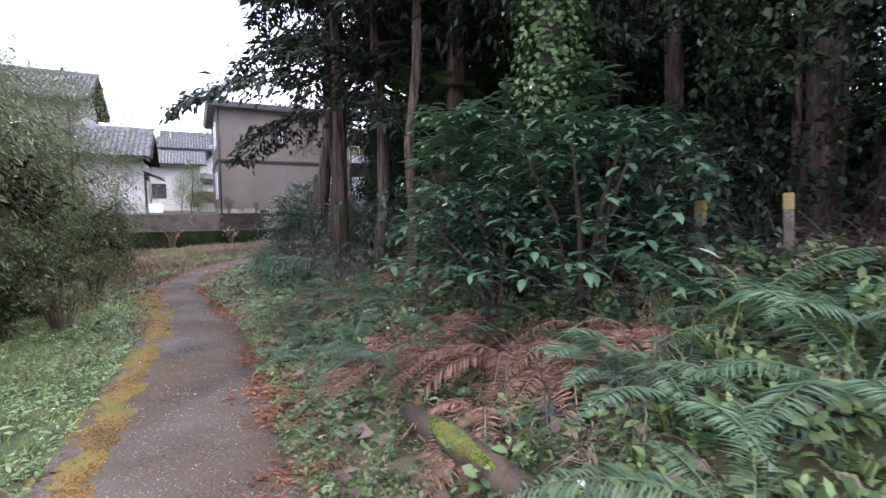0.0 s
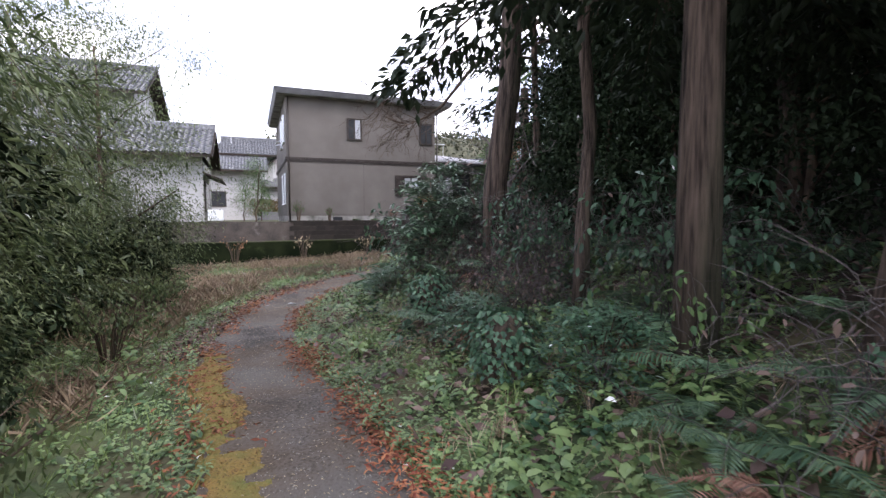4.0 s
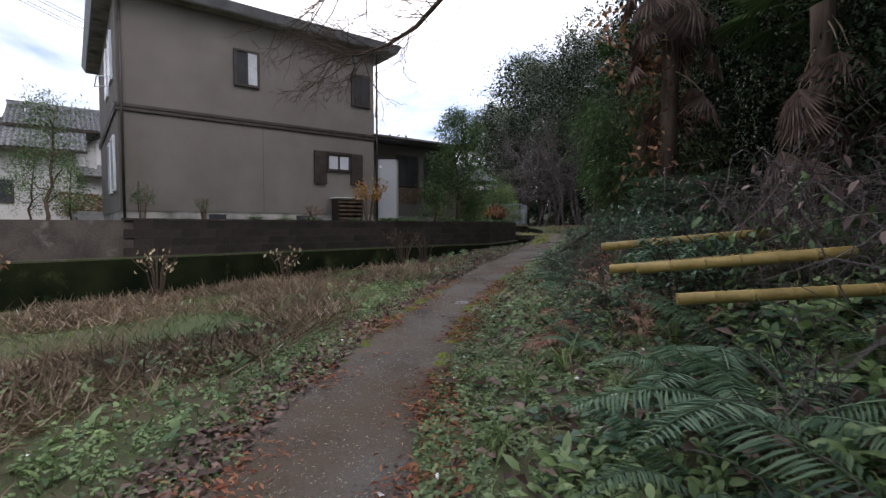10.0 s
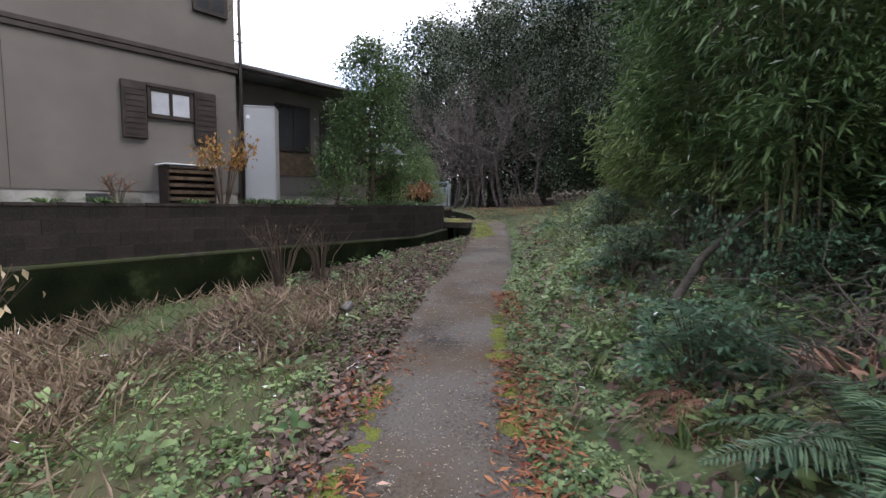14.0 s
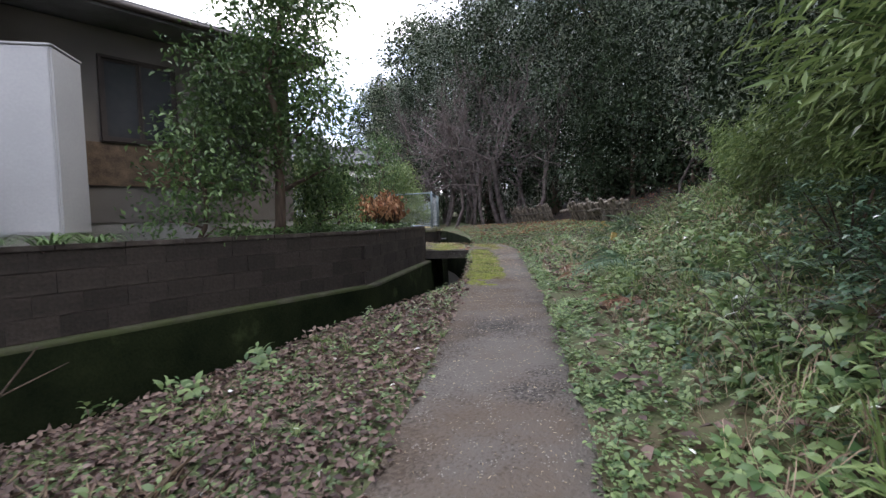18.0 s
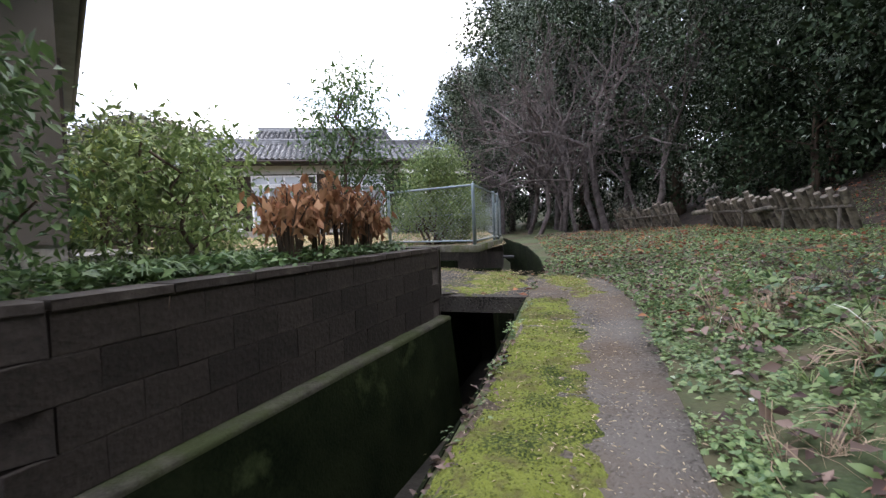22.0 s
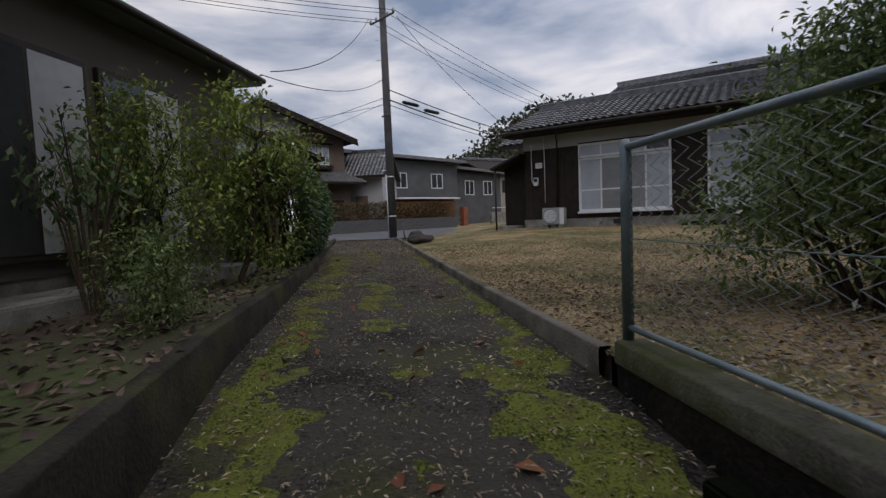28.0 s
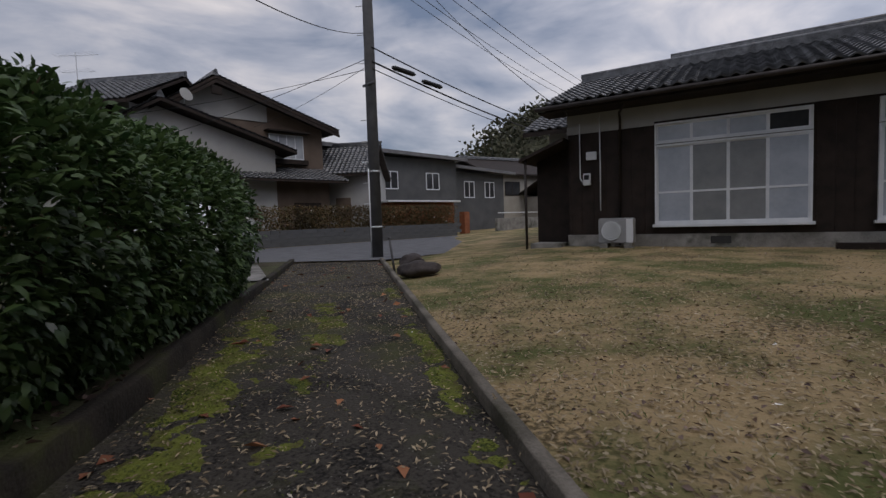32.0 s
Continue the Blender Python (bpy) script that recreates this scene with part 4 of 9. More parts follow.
def grey_house():
    h = thing("two_storey_house", pose(0, 0, 0.57), "two-storey beige-grey stucco house with dark band and flat overhanging roof", "house")
    Z = -0.57
    W0, D = -7.87, 9.0
    part("wall", box(W0, 0, 0.30, 0, D, 6.45), "stucco", h)
    part("foundation", box(W0 + 0.02, 0.02, -0.3, -0.02, D - 0.02, 0.30), "concrete", h, "plain concrete foundation")
    for k, (za, zb, pr) in enumerate(((3.02, 3.12, 0.05), (3.125, 3.215, 0.065))):
        part("band", box(W0 - pr, -pr, za, pr, D + pr, zb, 0.008), "brown_trim", h, "dark brown belt moulding between storeys")
    # roof: sloped fascia and soffit
    bm = bmesh.new()
    x0, x1, y0, y1 = W0 - 0.55, 0.9, -0.55, D + 0.5
    lo = [bm.verts.new(p) for p in ((x0 + 0.12, y0 + 0.12, 6.22), (x1 - 0.12, y0 + 0.12, 6.22), (x1 - 0.12, y1 - 0.12, 6.22), (x0 + 0.12, y1 - 0.12, 6.22))]
    hi = [bm.verts.new(p) for p in ((x0, y0, 6.48), (x1, y0, 6.48), (x1, y1, 6.48), (x0, y1, 6.48))]
    bm.faces.new(lo[::-1])
    bm.faces.new(hi)
    for i in range(4):
        bm.faces.new((lo[i], lo[(i + 1) % 4], hi[(i + 1) % 4], hi[i]))
    part("roof", bm, "grey_roof", h, "flat grey metal-clad roof with deep fascia")
    part("soffit", box(x0 + 0.16, y0 + 0.16, 6.19, x1 - 0.16, y1 - 0.16, 6.225), "concrete", h)
    for x, z1 in ((W0 + 0.10, 6.2), (0.09, 6.2)):
        dp = part("downpipe", tube([(x, -0.07, 0.05), (x, -0.07, 6.15)], 0.035, 10), "brown_trim", h)
        for z in (0.8, 2.2, 3.9, 5.4):
            part("bracket", box(x - 0.05, -0.075, z, x + 0.05, -0.002, z + 0.03), "brown_trim", dp)
    window(h, -4.86, -4.10, 4.20, 5.31, 0, pane=("pane_dark", "curtain_white"), label="dark-framed sliding window with white curtain")
    window(h, -0.91, -0.17, 4.16, 5.31, 0, pane=("pane_dark", "pane_dark"))
    # ground-floor window with shutter boxes
    w = window(h, -1.86, -0.98, 1.80, 2.40, 0, pane=("curtain_white", "curtain_white"), label="small window with white blind")
    for a, b in ((-2.32, -1.88), (-0.96, -0.50)):
        sh = part("shutter", box(a, -0.09, 1.35, b, 0.0, 2.46, 0.01), "brown_trim", h, "dark brown shutter case")
        for k in range(9):
            part("slat", box(a + 0.05, -0.10, 1.42 + k * 0.11, b - 0.05, -0.088, 1.50 + k * 0.11), "brown_trim", sh)
    part("window_head", box(-1.88, -0.09, 2.40, -0.96, 0, 2.47), "brown_trim", h)
    for a in (-5.40, -2.72):
        part("vent", box(a - 0.24, -0.012, 0.02, a + 0.24, 0.03, 0.24), "pane_dark", h, "dark underfloor vent")
    part("wall_joint", box(-4.02, -0.004, 0.31, -4.008, 0.0, 3.0), "brown_trim", h)
    # side windows on the west wall
    for y, z0, z1 in ((1.2, 4.1, 5.5), (3.0, 4.0, 5.5), (1.0, 0.9, 2.5), (2.6, 0.9, 2.5)):
        fr = part("window", box(W0 - 0.06, y, z0, W0 + 0.01, y + 1.0, z1, 0.01), "alu", h)
        part("pane", box(W0 - 0.064, y + 0.06, z0 + 0.06, W0 - 0.058, y + 0.94, z1 - 0.06), "curtain_white", fr)
    part("balcony_rack", tube([(W0 - 0.02, 0.7, 4.1), (W0 - 0.4, 0.7, 4.0), (W0 - 0.4, 2.0, 4.0), (W0 - 0.02, 2.0, 4.1)], 0.018, 6), "alu", h)
    # one-storey wing
    ax0, ax1, ay0, ay1, ez = 0.0, 4.65, 0.9, 9.2, 3.15
    part("wall", box(ax0, ay0, 0.3, ax1, ay1, ez), "stucco", h)
    part("foundation", box(ax0 - 0.01, ay0 + 0.02, -0.3, ax1 - 0.02, ay1 - 0.02, 0.3), "concrete", h)
    bm = bmesh.new()
    X0, X1, Y0, Y1 = -0.0, ax1 + 0.28, ay0 - 0.75, ay1 + 0.5
    V = [bm.verts.new(p) for p in ((X0, Y0, ez + 0.02), (X1, Y0, ez + 0.02), (X1, Y1, ez + 0.02), (X0, Y1, ez + 0.02), (X0, Y0, ez + 0.16), (X1, Y0, ez + 0.16), (X1, Y1, ez + 0.16), (X0, Y1, ez + 0.16),
                                   (X0, (Y0 + Y1) / 2, ez + 1.15), (X1 - 2.6, (Y0 + Y1) / 2, ez + 1.15))]
    for t in ((3, 2, 1, 0), (0, 1, 5, 4), (1, 2, 6, 5), (2, 3, 7, 6), (3, 0, 4, 8, 7), (4, 5, 9, 8), (5, 6, 9), (6, 7, 8, 9)):
        bm.faces.new([V[i] for i in t])
    part("roof", bm, "grey_roof", h, "low grey hipped roof of the wing")
    # slate courses on the front slope of the wing
    for k in range(9):
        f0, f1 = k / 9, (k + 1) / 9
        yy0, yy1 = Y0 + (4.15 + 0.9) * f0, Y0 + (4.15 + 0.9) * f1
        z0, z1 = ez + 0.16 + 0.99 * f0, ez + 0.16 + 0.99 * f1
        xr = X1 - 2.6 * f0
        bm = bmesh.new()
        v = [bm.verts.new(p) for p in ((X0, yy0, z0 + 0.03), (xr, yy0, z0 + 0.03), (xr - 0.25, yy1, z1 + 0.012), (X0, yy1, z1 + 0.012), (X0, yy0, z0), (xr, yy0, z0))]
        bm.faces.new(v[:4])
        bm.faces.new((v[4], v[5], v[1], v[0]))
        part("roof_course", bm, "grey_roof", h)
    part("gutter", tube([(0.02, Y0 - 0.03, ez + 0.10), (X1, Y0 - 0.03, ez + 0.09)], 0.05, 8), "brown_trim", h)
    part("gutter", tube([(X1 + 0.03, Y0, ez + 0.09), (X1 + 0.03, Y1, ez + 0.10)], 0.05, 8), "brown_trim", h)
    window(h, 1.50, 2.55, 1.5, 2.75, ay0, pane=("pane_dark", "pane_dark"))
    window(h, 2.9, 3.9, 0.9, 2.75, ay0, pane=("pane_dark", "pane_dark"))
    part("wall_panel", box(1.25, ay0 - 0.03, 0.85, 2.75, ay0 + 0.01, 1.48), "wood_plank", h, "brown boarded panel under the window")
    # glass doors of the wing toward the driveway
    for y in (3.4, 4.9, 6.4):
        fr = part("window", box(ax1 - 0.01, y, 0.45, ax1 + 0.06, y + 1.35, 2.55, 0.01), "brown_trim", h)
        for k in range(2):
            part("pane", box(ax1 + 0.058, y + 0.06 + k * 0.64, 0.52, ax1 + 0.066, y + 0.66 + k * 0.64, 2.48), "curtain_white" if k else "pane_dark", fr)
    part("porch_step", box(ax1 + 0.05, 2.4, -0.05, ax1 + 0.75, 8.3, 0.16, 0.02), "concrete", h, "concrete veranda step along the wing")
    part("vent", box(ax1 - 0.02, 6.2, 0.05, ax1 + 0.012, 6.65, 0.2), "pane_dark", h)
    # railing seen over the wing
    for x in (0.25, 0.9, 1.6):
        part("rail_post", tube([(x, 2.8, ez + 0.6), (x, 2.8, ez + 1.55)], 0.02, 6), "alu", h)
    part("hand_rail", tube([(0.1, 2.8, ez + 1.55), (1.7, 2.8, ez + 1.55)], 0.025, 6), "alu", h)
    return h


grey_house()


def kawara(parent, a, b, up, cols, rows, name="roof_tiles", material="tile", objects=False):
    """Wavy roof tiles on the plane from a to b along the eaves and up the slope; stepped course by course."""
    a, b, up = Vector(a), Vector(b), Vector(up)
    e = b - a
    nrm = e.cross(up).normalized()
    if nrm.z < 0:
        nrm = -nrm
    seg = 6
    prof = [(k / seg, 0.062 * (math.cos(2 * math.pi * (k / seg)) * 0.5 + 0.5) ** 1.4) for k in range(seg + 1)]

    def one(w, h, bm, o):
        lo, hi, un = [], [], []
        for f, d in prof:
            p = o + w * f
            lo.append(bm.verts.new(p + nrm * (d + 0.045)))
            hi.append(bm.verts.new(p + h * 1.08 + nrm * (d + 0.004)))
            un.append(bm.verts.new(p + nrm * (d + 0.008)))
        for k in range(seg):
            bm.faces.new((lo[k], lo[k + 1], hi[k + 1], hi[k])).smooth = True
            bm.faces.new((un[k], un[k + 1], lo[k + 1], lo[k]))
    w, h = e / cols, up / rows
    if objects:
        bm = bmesh.new()
        one(w, h, bm, Vector((0, 0, 0)))
        me = bpy.data.meshes.new("roof_tile")
        bm.to_mesh(me)
        bm.free()
        me.materials.append(M[material])
        for j in range(rows):
            for i in range(cols):
                t = new("roof_tile", me)
                t.parent = parent
                t.location = a + w * i + h * j
        return None
    bm = bmesh.new()
    for j in range(rows):
        for i in range(cols):
            one(w, h, bm, a + w * i + h * j)
    ob = part(name, bm, material, parent)
    ob["kind"] = "stuff"
    return ob


def gable_roof(parent, x0, x1, y0, yr, y1, ze, zr, material="tile", cols=None, over=0.0, tiles=True, back=True):
    """Gabled tile roof: eaves at y0 (front) and y1 (back), ridge at yr along x."""
    bm = bmesh.new()
    th = 0.14
    P = [(x0, y0, ze), (x1, y0, ze), (x1, yr, zr), (x0, yr, zr), (x1, y1, ze + (0 if back else 0)), (x0, y1, ze)]
    top = [bm.verts.new(p) for p in P]
    bot = [bm.verts.new((p[0], p[1], p[2] - th)) for p in P]
    for q in ((0, 1, 2, 3), (3, 2, 4, 5)):
        bm.faces.new([top[i] for i in q])
        bm.faces.new([bot[i] for i in q[::-1]])
    for i, j in ((0, 1), (1, 2), (2, 4), (4, 5), (5, 3), (3, 0)):
        bm.faces.new((bot[i], bot[j], top[j], top[i]))
    r = part("roof", bm, "wood_dark", parent, "dark boarded roof deck under grey tiles")
    if tiles:
        n = cols or max(6, int((x1 - x0) / 0.27))
        kawara(r, (x0, y0, ze + 0.005), (x1, y0, ze + 0.005), (0, yr - y0, zr - ze), n, max(4, int(math.hypot(yr - y0, zr - ze) / 0.25)))
        if back:
            kawara(r, (x1, y1, ze + 0.005), (x0, y1, ze + 0.005), (0, yr - y1, zr - ze), n, max(4, int(math.hypot(yr - y1, zr - ze) / 0.25)))
    rb = bmesh.new()
    for k, (w, z) in enumerate(((0.30, 0.0), (0.25, 0.07), (0.20, 0.14))):
        box(x0 - 0.02, yr - w / 2, zr + z, x1 + 0.02, yr + w / 2, zr + z + 0.062, bm=rb)
    part("ridge", rb, material, r, "stacked ridge tiles")
    part("ridge_cap", tube([(x0 - 0.06, yr, zr + 0.22), (x1 + 0.06, yr, zr + 0.22)], 0.075, 10), material, r)
    return r


def gable_wall(parent, x, yr, y0, y1, z0, z1, zr, t, material, name="gable"):
    bm = bmesh.new()
    V = []
    for xx in (x, x + t):
        V.append([bm.verts.new(p) for p in ((xx, y0, z0), (xx, y1, z0), (xx, y1, z1), (xx, yr, zr), (xx, y0, z1))])
    bm.faces.new(V[0][::-1])
    bm.faces.new(V[1])
    for i in range(5):
        bm.faces.new((V[0][i], V[0][(i + 1) % 5], V[1][(i + 1) % 5], V[1][i]))
    return part(name, bm, material, parent)


def white_house():
    h = thing("white_plaster_house", pose(0, 0, 0.57), "white plastered Japanese house with grey tiled gable roofs", "house")
    part("wall", box(-21, 1.6, 0.0, -11.75, 7.0, 3.35), "plaster_white", h)
    gable_roof(h, -21.5, -11.3, 0.75, 4.2, 7.6, 3.25, 5.0)
    gable_wall(h, -11.95, 4.2, 1.6, 7.0, 3.0, 3.4, 4.85, 0.2, "plaster_white")
    part("barge_board", tube([(-11.28, 0.75, 3.12), (-11.28, 4.2, 4.86)], 0.07, 4), "wood_dark", h)
    part("barge_board", tube([(-11.28, 7.6, 3.12), (-11.28, 4.2, 4.86)], 0.07, 4), "wood_dark", h)
    # side hood and window
    bm = bmesh.new()
    V = [bm.verts.new(p) for p in ((-11.75, 1.5, 2.5), (-10.85, 1.5, 2.12), (-10.85, 5.4, 2.12), (-11.75, 5.4, 2.5), (-11.75, 1.5, 2.42), (-10.85, 1.5, 2.04), (-10.85, 5.4, 2.04), (-11.75, 5.4, 2.42))]
    for t in ((0, 1, 2, 3), (7, 6, 5, 4), (4, 5, 1, 0), (5, 6, 2, 1), (6, 7, 3, 2)):
        bm.faces.new([V[i] for i in t])
    part("hood", bm, "wood_dark", h, "dark hood over the side window")
    fr = part("window", box(-11.76, 2.2, 0.5, -11.68, 4.4, 2.05, 0.01), "brown_trim", h)
    for k in range(2):
        part("pane", box(-11.684, 2.28 + k * 1.06, 0.58, -11.672, 3.26 + k * 1.06, 1.97), "pane_dark", fr)
    part("post", box(-15.9, 1.5, 0, -15.75, 1.6, 3.2), "wood_dark", h)
    # upper storey
    part("wall", box(-25, 5.2, 0, -15.2, 11.5, 6.9), "plaster_white", h)
    gable_roof(h, -25.6, -14.5, 4.2, 8.3, 12.4, 6.75, 8.9)
    gable_wall(h, -15.4, 8.3, 5.2, 11.5, 6.7, 7.0, 8.75, 0.2, "plaster_white")
    window(h, -18.5, -16.5, 4.4, 5.4, 5.2, sashes=2)
    return h


white_house()


def far_white_house():
    h = thing("far_white_house", pose(-10.6, 23, 0.57), "white-walled house with tiled roof far behind a garden", "house")
    part("wall", box(-4.5, 0, 0, 2.0, 7, 4.6), "plaster_white", h)
    gable_roof(h, -5.1, 2.6, -0.8, 2.6, 6.2, 4.5, 6.2)
    part("wall", box(-1.0, 3, 0, 3.2, 9, 6.4), "plaster_white", h)
    gable_roof(h, -1.6, 3.8, 2.2, 6.0, 9.8, 6.3, 8.2)
    window(h, -2.5, -1.0, 1.2, 2.6, 0)
    return h


far_white_house()

# the dark timber house beyond the yard, along its own wall line
HU = Vector((0.9078, -0.4195, 0))
H2 = Matrix.Translation((11.68, 19.11, 0.76)) @ Matrix.Rotation(math.atan2(HU.y, HU.x), 4, "Z")


def timber_house():
    h = thing("timber_house", H2, "single-storey house with dark timber siding and grey tiled roof", "house")
    s0, s1 = -2.08, 8.2
    part("wall", box(s0, 0, 0.30, s1, 6.4, 3.42), "wood_dark", h, "dark brown timber siding")
    for k in range(34):
        x = s0 + 0.02 + k * 0.30
        if x < s1 and not (-0.1 < x < 2.98 or 3.9 < x < 6.3):
            part("batten", box(x, -0.012, 0.32, x + 0.035, 0.0, 2.86), "wood_dark", h)
    part("foundation", box(s0 - 0.02, -0.03, -0.25, s1 + 0.02, 6.4, 0.30), "concrete", h)
    for x in (1.35, 5.0):
        part("vent", box(x - 0.2, -0.042, 0.08, x + 0.2, -0.02, 0.24), "pane_dark", h)
    part("plaster_panel", box(s0 + 0.0, -0.018, 2.86, -0.02, 0.0, 3.40), "plaster_white", h, "white plaster strip under the eaves")
    part("plaster_panel", box(-0.02, -0.018, 2.94, s1, 0.0, 3.40), "plaster_white", h)
    part("plaster_panel", box(s0 - 0.015, -0.012, 2.86, s0, 6.2, 3.40), "plaster_white", h)
    for k, x in enumerate((0.0, 3.98)):
        # transom lights above, sliding doors below
        n = 4 if k == 0 else 2
        w1 = 2.97 if k == 0 else 2.25
        window(h, x, x + w1, 2.40, 2.88, 0.0, "alu", n, ("pane_frost", "pane_frost", "pane_frost", "pane_dark"), 0.09, label="white aluminium transom window")
        window(h, x, x + w1, 0.53, 2.38, 0.0, "alu", n, ("pane_frost", "pane_screen", "pane_screen", "pane_frost"), 0.09, 0.72, label="white aluminium sliding window with frosted panes")
        part("sill", box(x - 0.05, -0.14, 0.46, x + w1 + 0.05, 0.0, 0.53, 0.01), "alu", h)
    gable_roof(h, s0 - 0.32, s1 + 1.2, -0.80, 2.77, 6.9, 3.50, 4.82, tiles=False, back=False)
    r = [c for c in h.children if c.name.startswith("roof")][0]
    kawara(r, (s0 - 0.32, -0.80, 3.505), (s0 + 5.85, -0.80, 3.505), (0, 3.57, 1.32), 23, 13, objects=True)
    kawara(r, (s0 + 5.85, -0.80, 3.505), (s1 + 1.2, -0.80, 3.505), (0, 3.57, 1.32), 20, 13)
    part("soffit", box(s0 - 0.5, -0.78, 3.34, s1 + 0.45, 0.02, 3.38), "wood_dark", h)
    part("gutter", tube([(s0 - 0.55, -0.86, 3.43), (s1 + 0.5, -0.86, 3.46)], 0.055, 10), "brown_trim", h)
    part("downpipe", tube([(-0.45, -0.80, 3.40), (-0.75, -0.30, 3.20), (-0.78, -0.06, 3.12), (-0.80, -0.06, 0.05)], 0.03, 8), "brown_trim", h)
    # conduit pipes by the meter
    part("conduit", tube([(-1.26, -0.05, 0.9), (-1.26, -0.05, 3.25)], 0.016, 8), "white_metal", h)
    part("conduit", tube([(-1.76, -0.05, 3.1), (-1.76, -0.05, 1.75), (-1.68, -0.05, 1.6)], 0.016, 8), "white_metal", h)
    # entrance porch at the end
    part("porch_wall", box(s0 - 0.98, 0.35, 0.0, s0 - 0.02, 4.6, 2.55), "wood_dark", h)
    bm = bmesh.new()
    V = [bm.verts.new(p) for p in ((s0 + 0.05, -0.55, 2.74), (s0 - 1.15, -0.55, 2.30), (s0 - 1.15, 5.2, 2.30), (s0 + 0.05, 5.2, 2.74), (s0 + 0.05, -0.55, 2.66), (s0 - 1.15, -0.55, 2.22), (s0 - 1.15, 5.2, 2.22), (s0 + 0.05, 5.2, 2.66))]
    for t in ((0, 3, 2, 1), (4, 5, 6, 7), (0, 1, 5, 4), (1, 2, 6, 5), (2, 3, 7, 6)):
        bm.faces.new([V[i] for i in t])
    part("porch_roof", bm, "wood_dark", h)
    part("porch_post", tube([(s0 - 1.0, -0.45, -0.2), (s0 - 1.0, -0.45, 2.3)], 0.035, 10), "brown_trim", h)
    part("porch_step", box(s0 - 0.95, -0.35, -0.2, s0 - 0.1, 0.35, 0.10, 0.02), "concrete", h)
    part("wing_wall", box(s0 - 1.6, 3.2, 0, s0, 7.0, 3.6), "plaster_white", h)
    wr = gable_roof(h, s0 - 2.2, s0 + 0.2, 2.4, 5.0, 7.6, 3.5, 4.6, back=False)
    # taller main roof behind
    part("main_wall", box(0.0, 5.2, 2.0, 7.0, 12.5, 5.2), "wood_dark", h)
    gable_roof(h, -0.55, 7.55, 4.3, 8.7, 13.1, 5.0, 6.66)
    # corrugated lean-to at the far end
    bm = bmesh.new()
    for k in range(34):
        a, b = 6.9 + k * 0.09, 6.9 + (k + 1) * 0.09
        z = 0.03 if k % 2 else 0.0
        z2 = 0.0 if k % 2 else 0.03
        v = [bm.verts.new(p) for p in ((a, -2.3, 2.62 + z), (b, -2.3, 2.62 + z2), (b, 0.1, 3.25 + z2), (a, 0.1, 3.25 + z))]
        bm.faces.new(v)
    part("lean_to_roof", bm, "concrete", h, "pale corrugated sheet roof")
    part("lean_to_wall", box(7.1, -2.1, -0.2, 9.8, 0.0, 2.55), "wood_dark", h)
    part("lean_to_post", box(7.0, -2.2, -0.2, 7.1, -2.1, 2.6), "white_metal", h)
    return h


timber_house()


# ---- plants ----
def crown_points(rng, blobs, per=14, spread=0.28):
    """Points of leaves, bunched in clusters near the skin of soft blobs (centre, radii, leaves)."""
    P, C = [], []
    for c, r, n in blobs:
        k = max(1, n // per)
        d = rand_dirs(rng, k)
        rad = rng.uniform(0.55, 1.08, k) ** 0.7
        cen = np.asarray(c) + d * np.asarray(r) * rad[:, None]
        pts = np.repeat(cen, per, 0) + rng.normal(size=(k * per, 3)) * spread
        P.append(pts)
        C.append(np.repeat(d, per, 0))
    return np.vstack(P), np.vstack(C)


def leaf_crown(name, seed, blobs, size, width, per=14, spread=0.28, droop=0.3):
    rng = np.random.default_rng(seed)
    P, out = crown_points(rng, blobs, per, spread)
    D = unit(out * 0.7 + rng.normal(size=P.shape) * 0.75 + np.array([0, 0, -droop]))
    U = unit(np.array([0, 0, 1.0]) + rng.normal(size=P.shape) * 0.45)
    L = size * rng.uniform(0.7, 1.3, len(P))
    return leaves(name, P, D, U, L, L * width)


def limbs(parent, rng, base, height, r0, n, reach, z_from, lean=(0, 0), material="bark", tops=None, wiggle=0.12):
    """A tapered trunk with limbs; returns the limb ends."""
    m = 8
    pts = [(base[0] + lean[0] * k / m + rng.normal() * wiggle * 0.4 * (k > 0), base[1] + lean[1] * k / m + rng.normal() * wiggle * 0.4 * (k > 0), base[2] - 0.25 + (height + 0.25) * k / m) for k in range(m + 1)]
    rad = [r0 * (1.25 if k == 0 else 1.0) * (1 - 0.8 * k / m) + 0.008 for k in range(m + 1)]
    part("trunk", tube(pts, rad, 10), material, parent)
    ends = []
    for i in range(n):
        f = z_from + (0.95 - z_from) * (i + rng.uniform(0, 0.8)) / n
        k = f * m
        j = min(int(k), m - 1)
        p = Vector(pts[j]).lerp(Vector(pts[j + 1]), k - j)
        a = i * 2.4 + rng.uniform(-0.5, 0.5)
        l = reach * rng.uniform(0.6, 1.1) * (1.15 - 0.6 * f)
        mid = p + Vector((math.cos(a) * l * 0.5, math.sin(a) * l * 0.5, l * 0.22 + rng.normal() * 0.08))
        end = p + Vector((math.cos(a) * l, math.sin(a) * l, l * 0.5 + rng.normal() * 0.12))
        part("limb", tube([p, mid, end], [rad[j] * 0.5, rad[j] * 0.33, 0.008], 6), material, parent)
        ends.append(end)
    return pts, ends


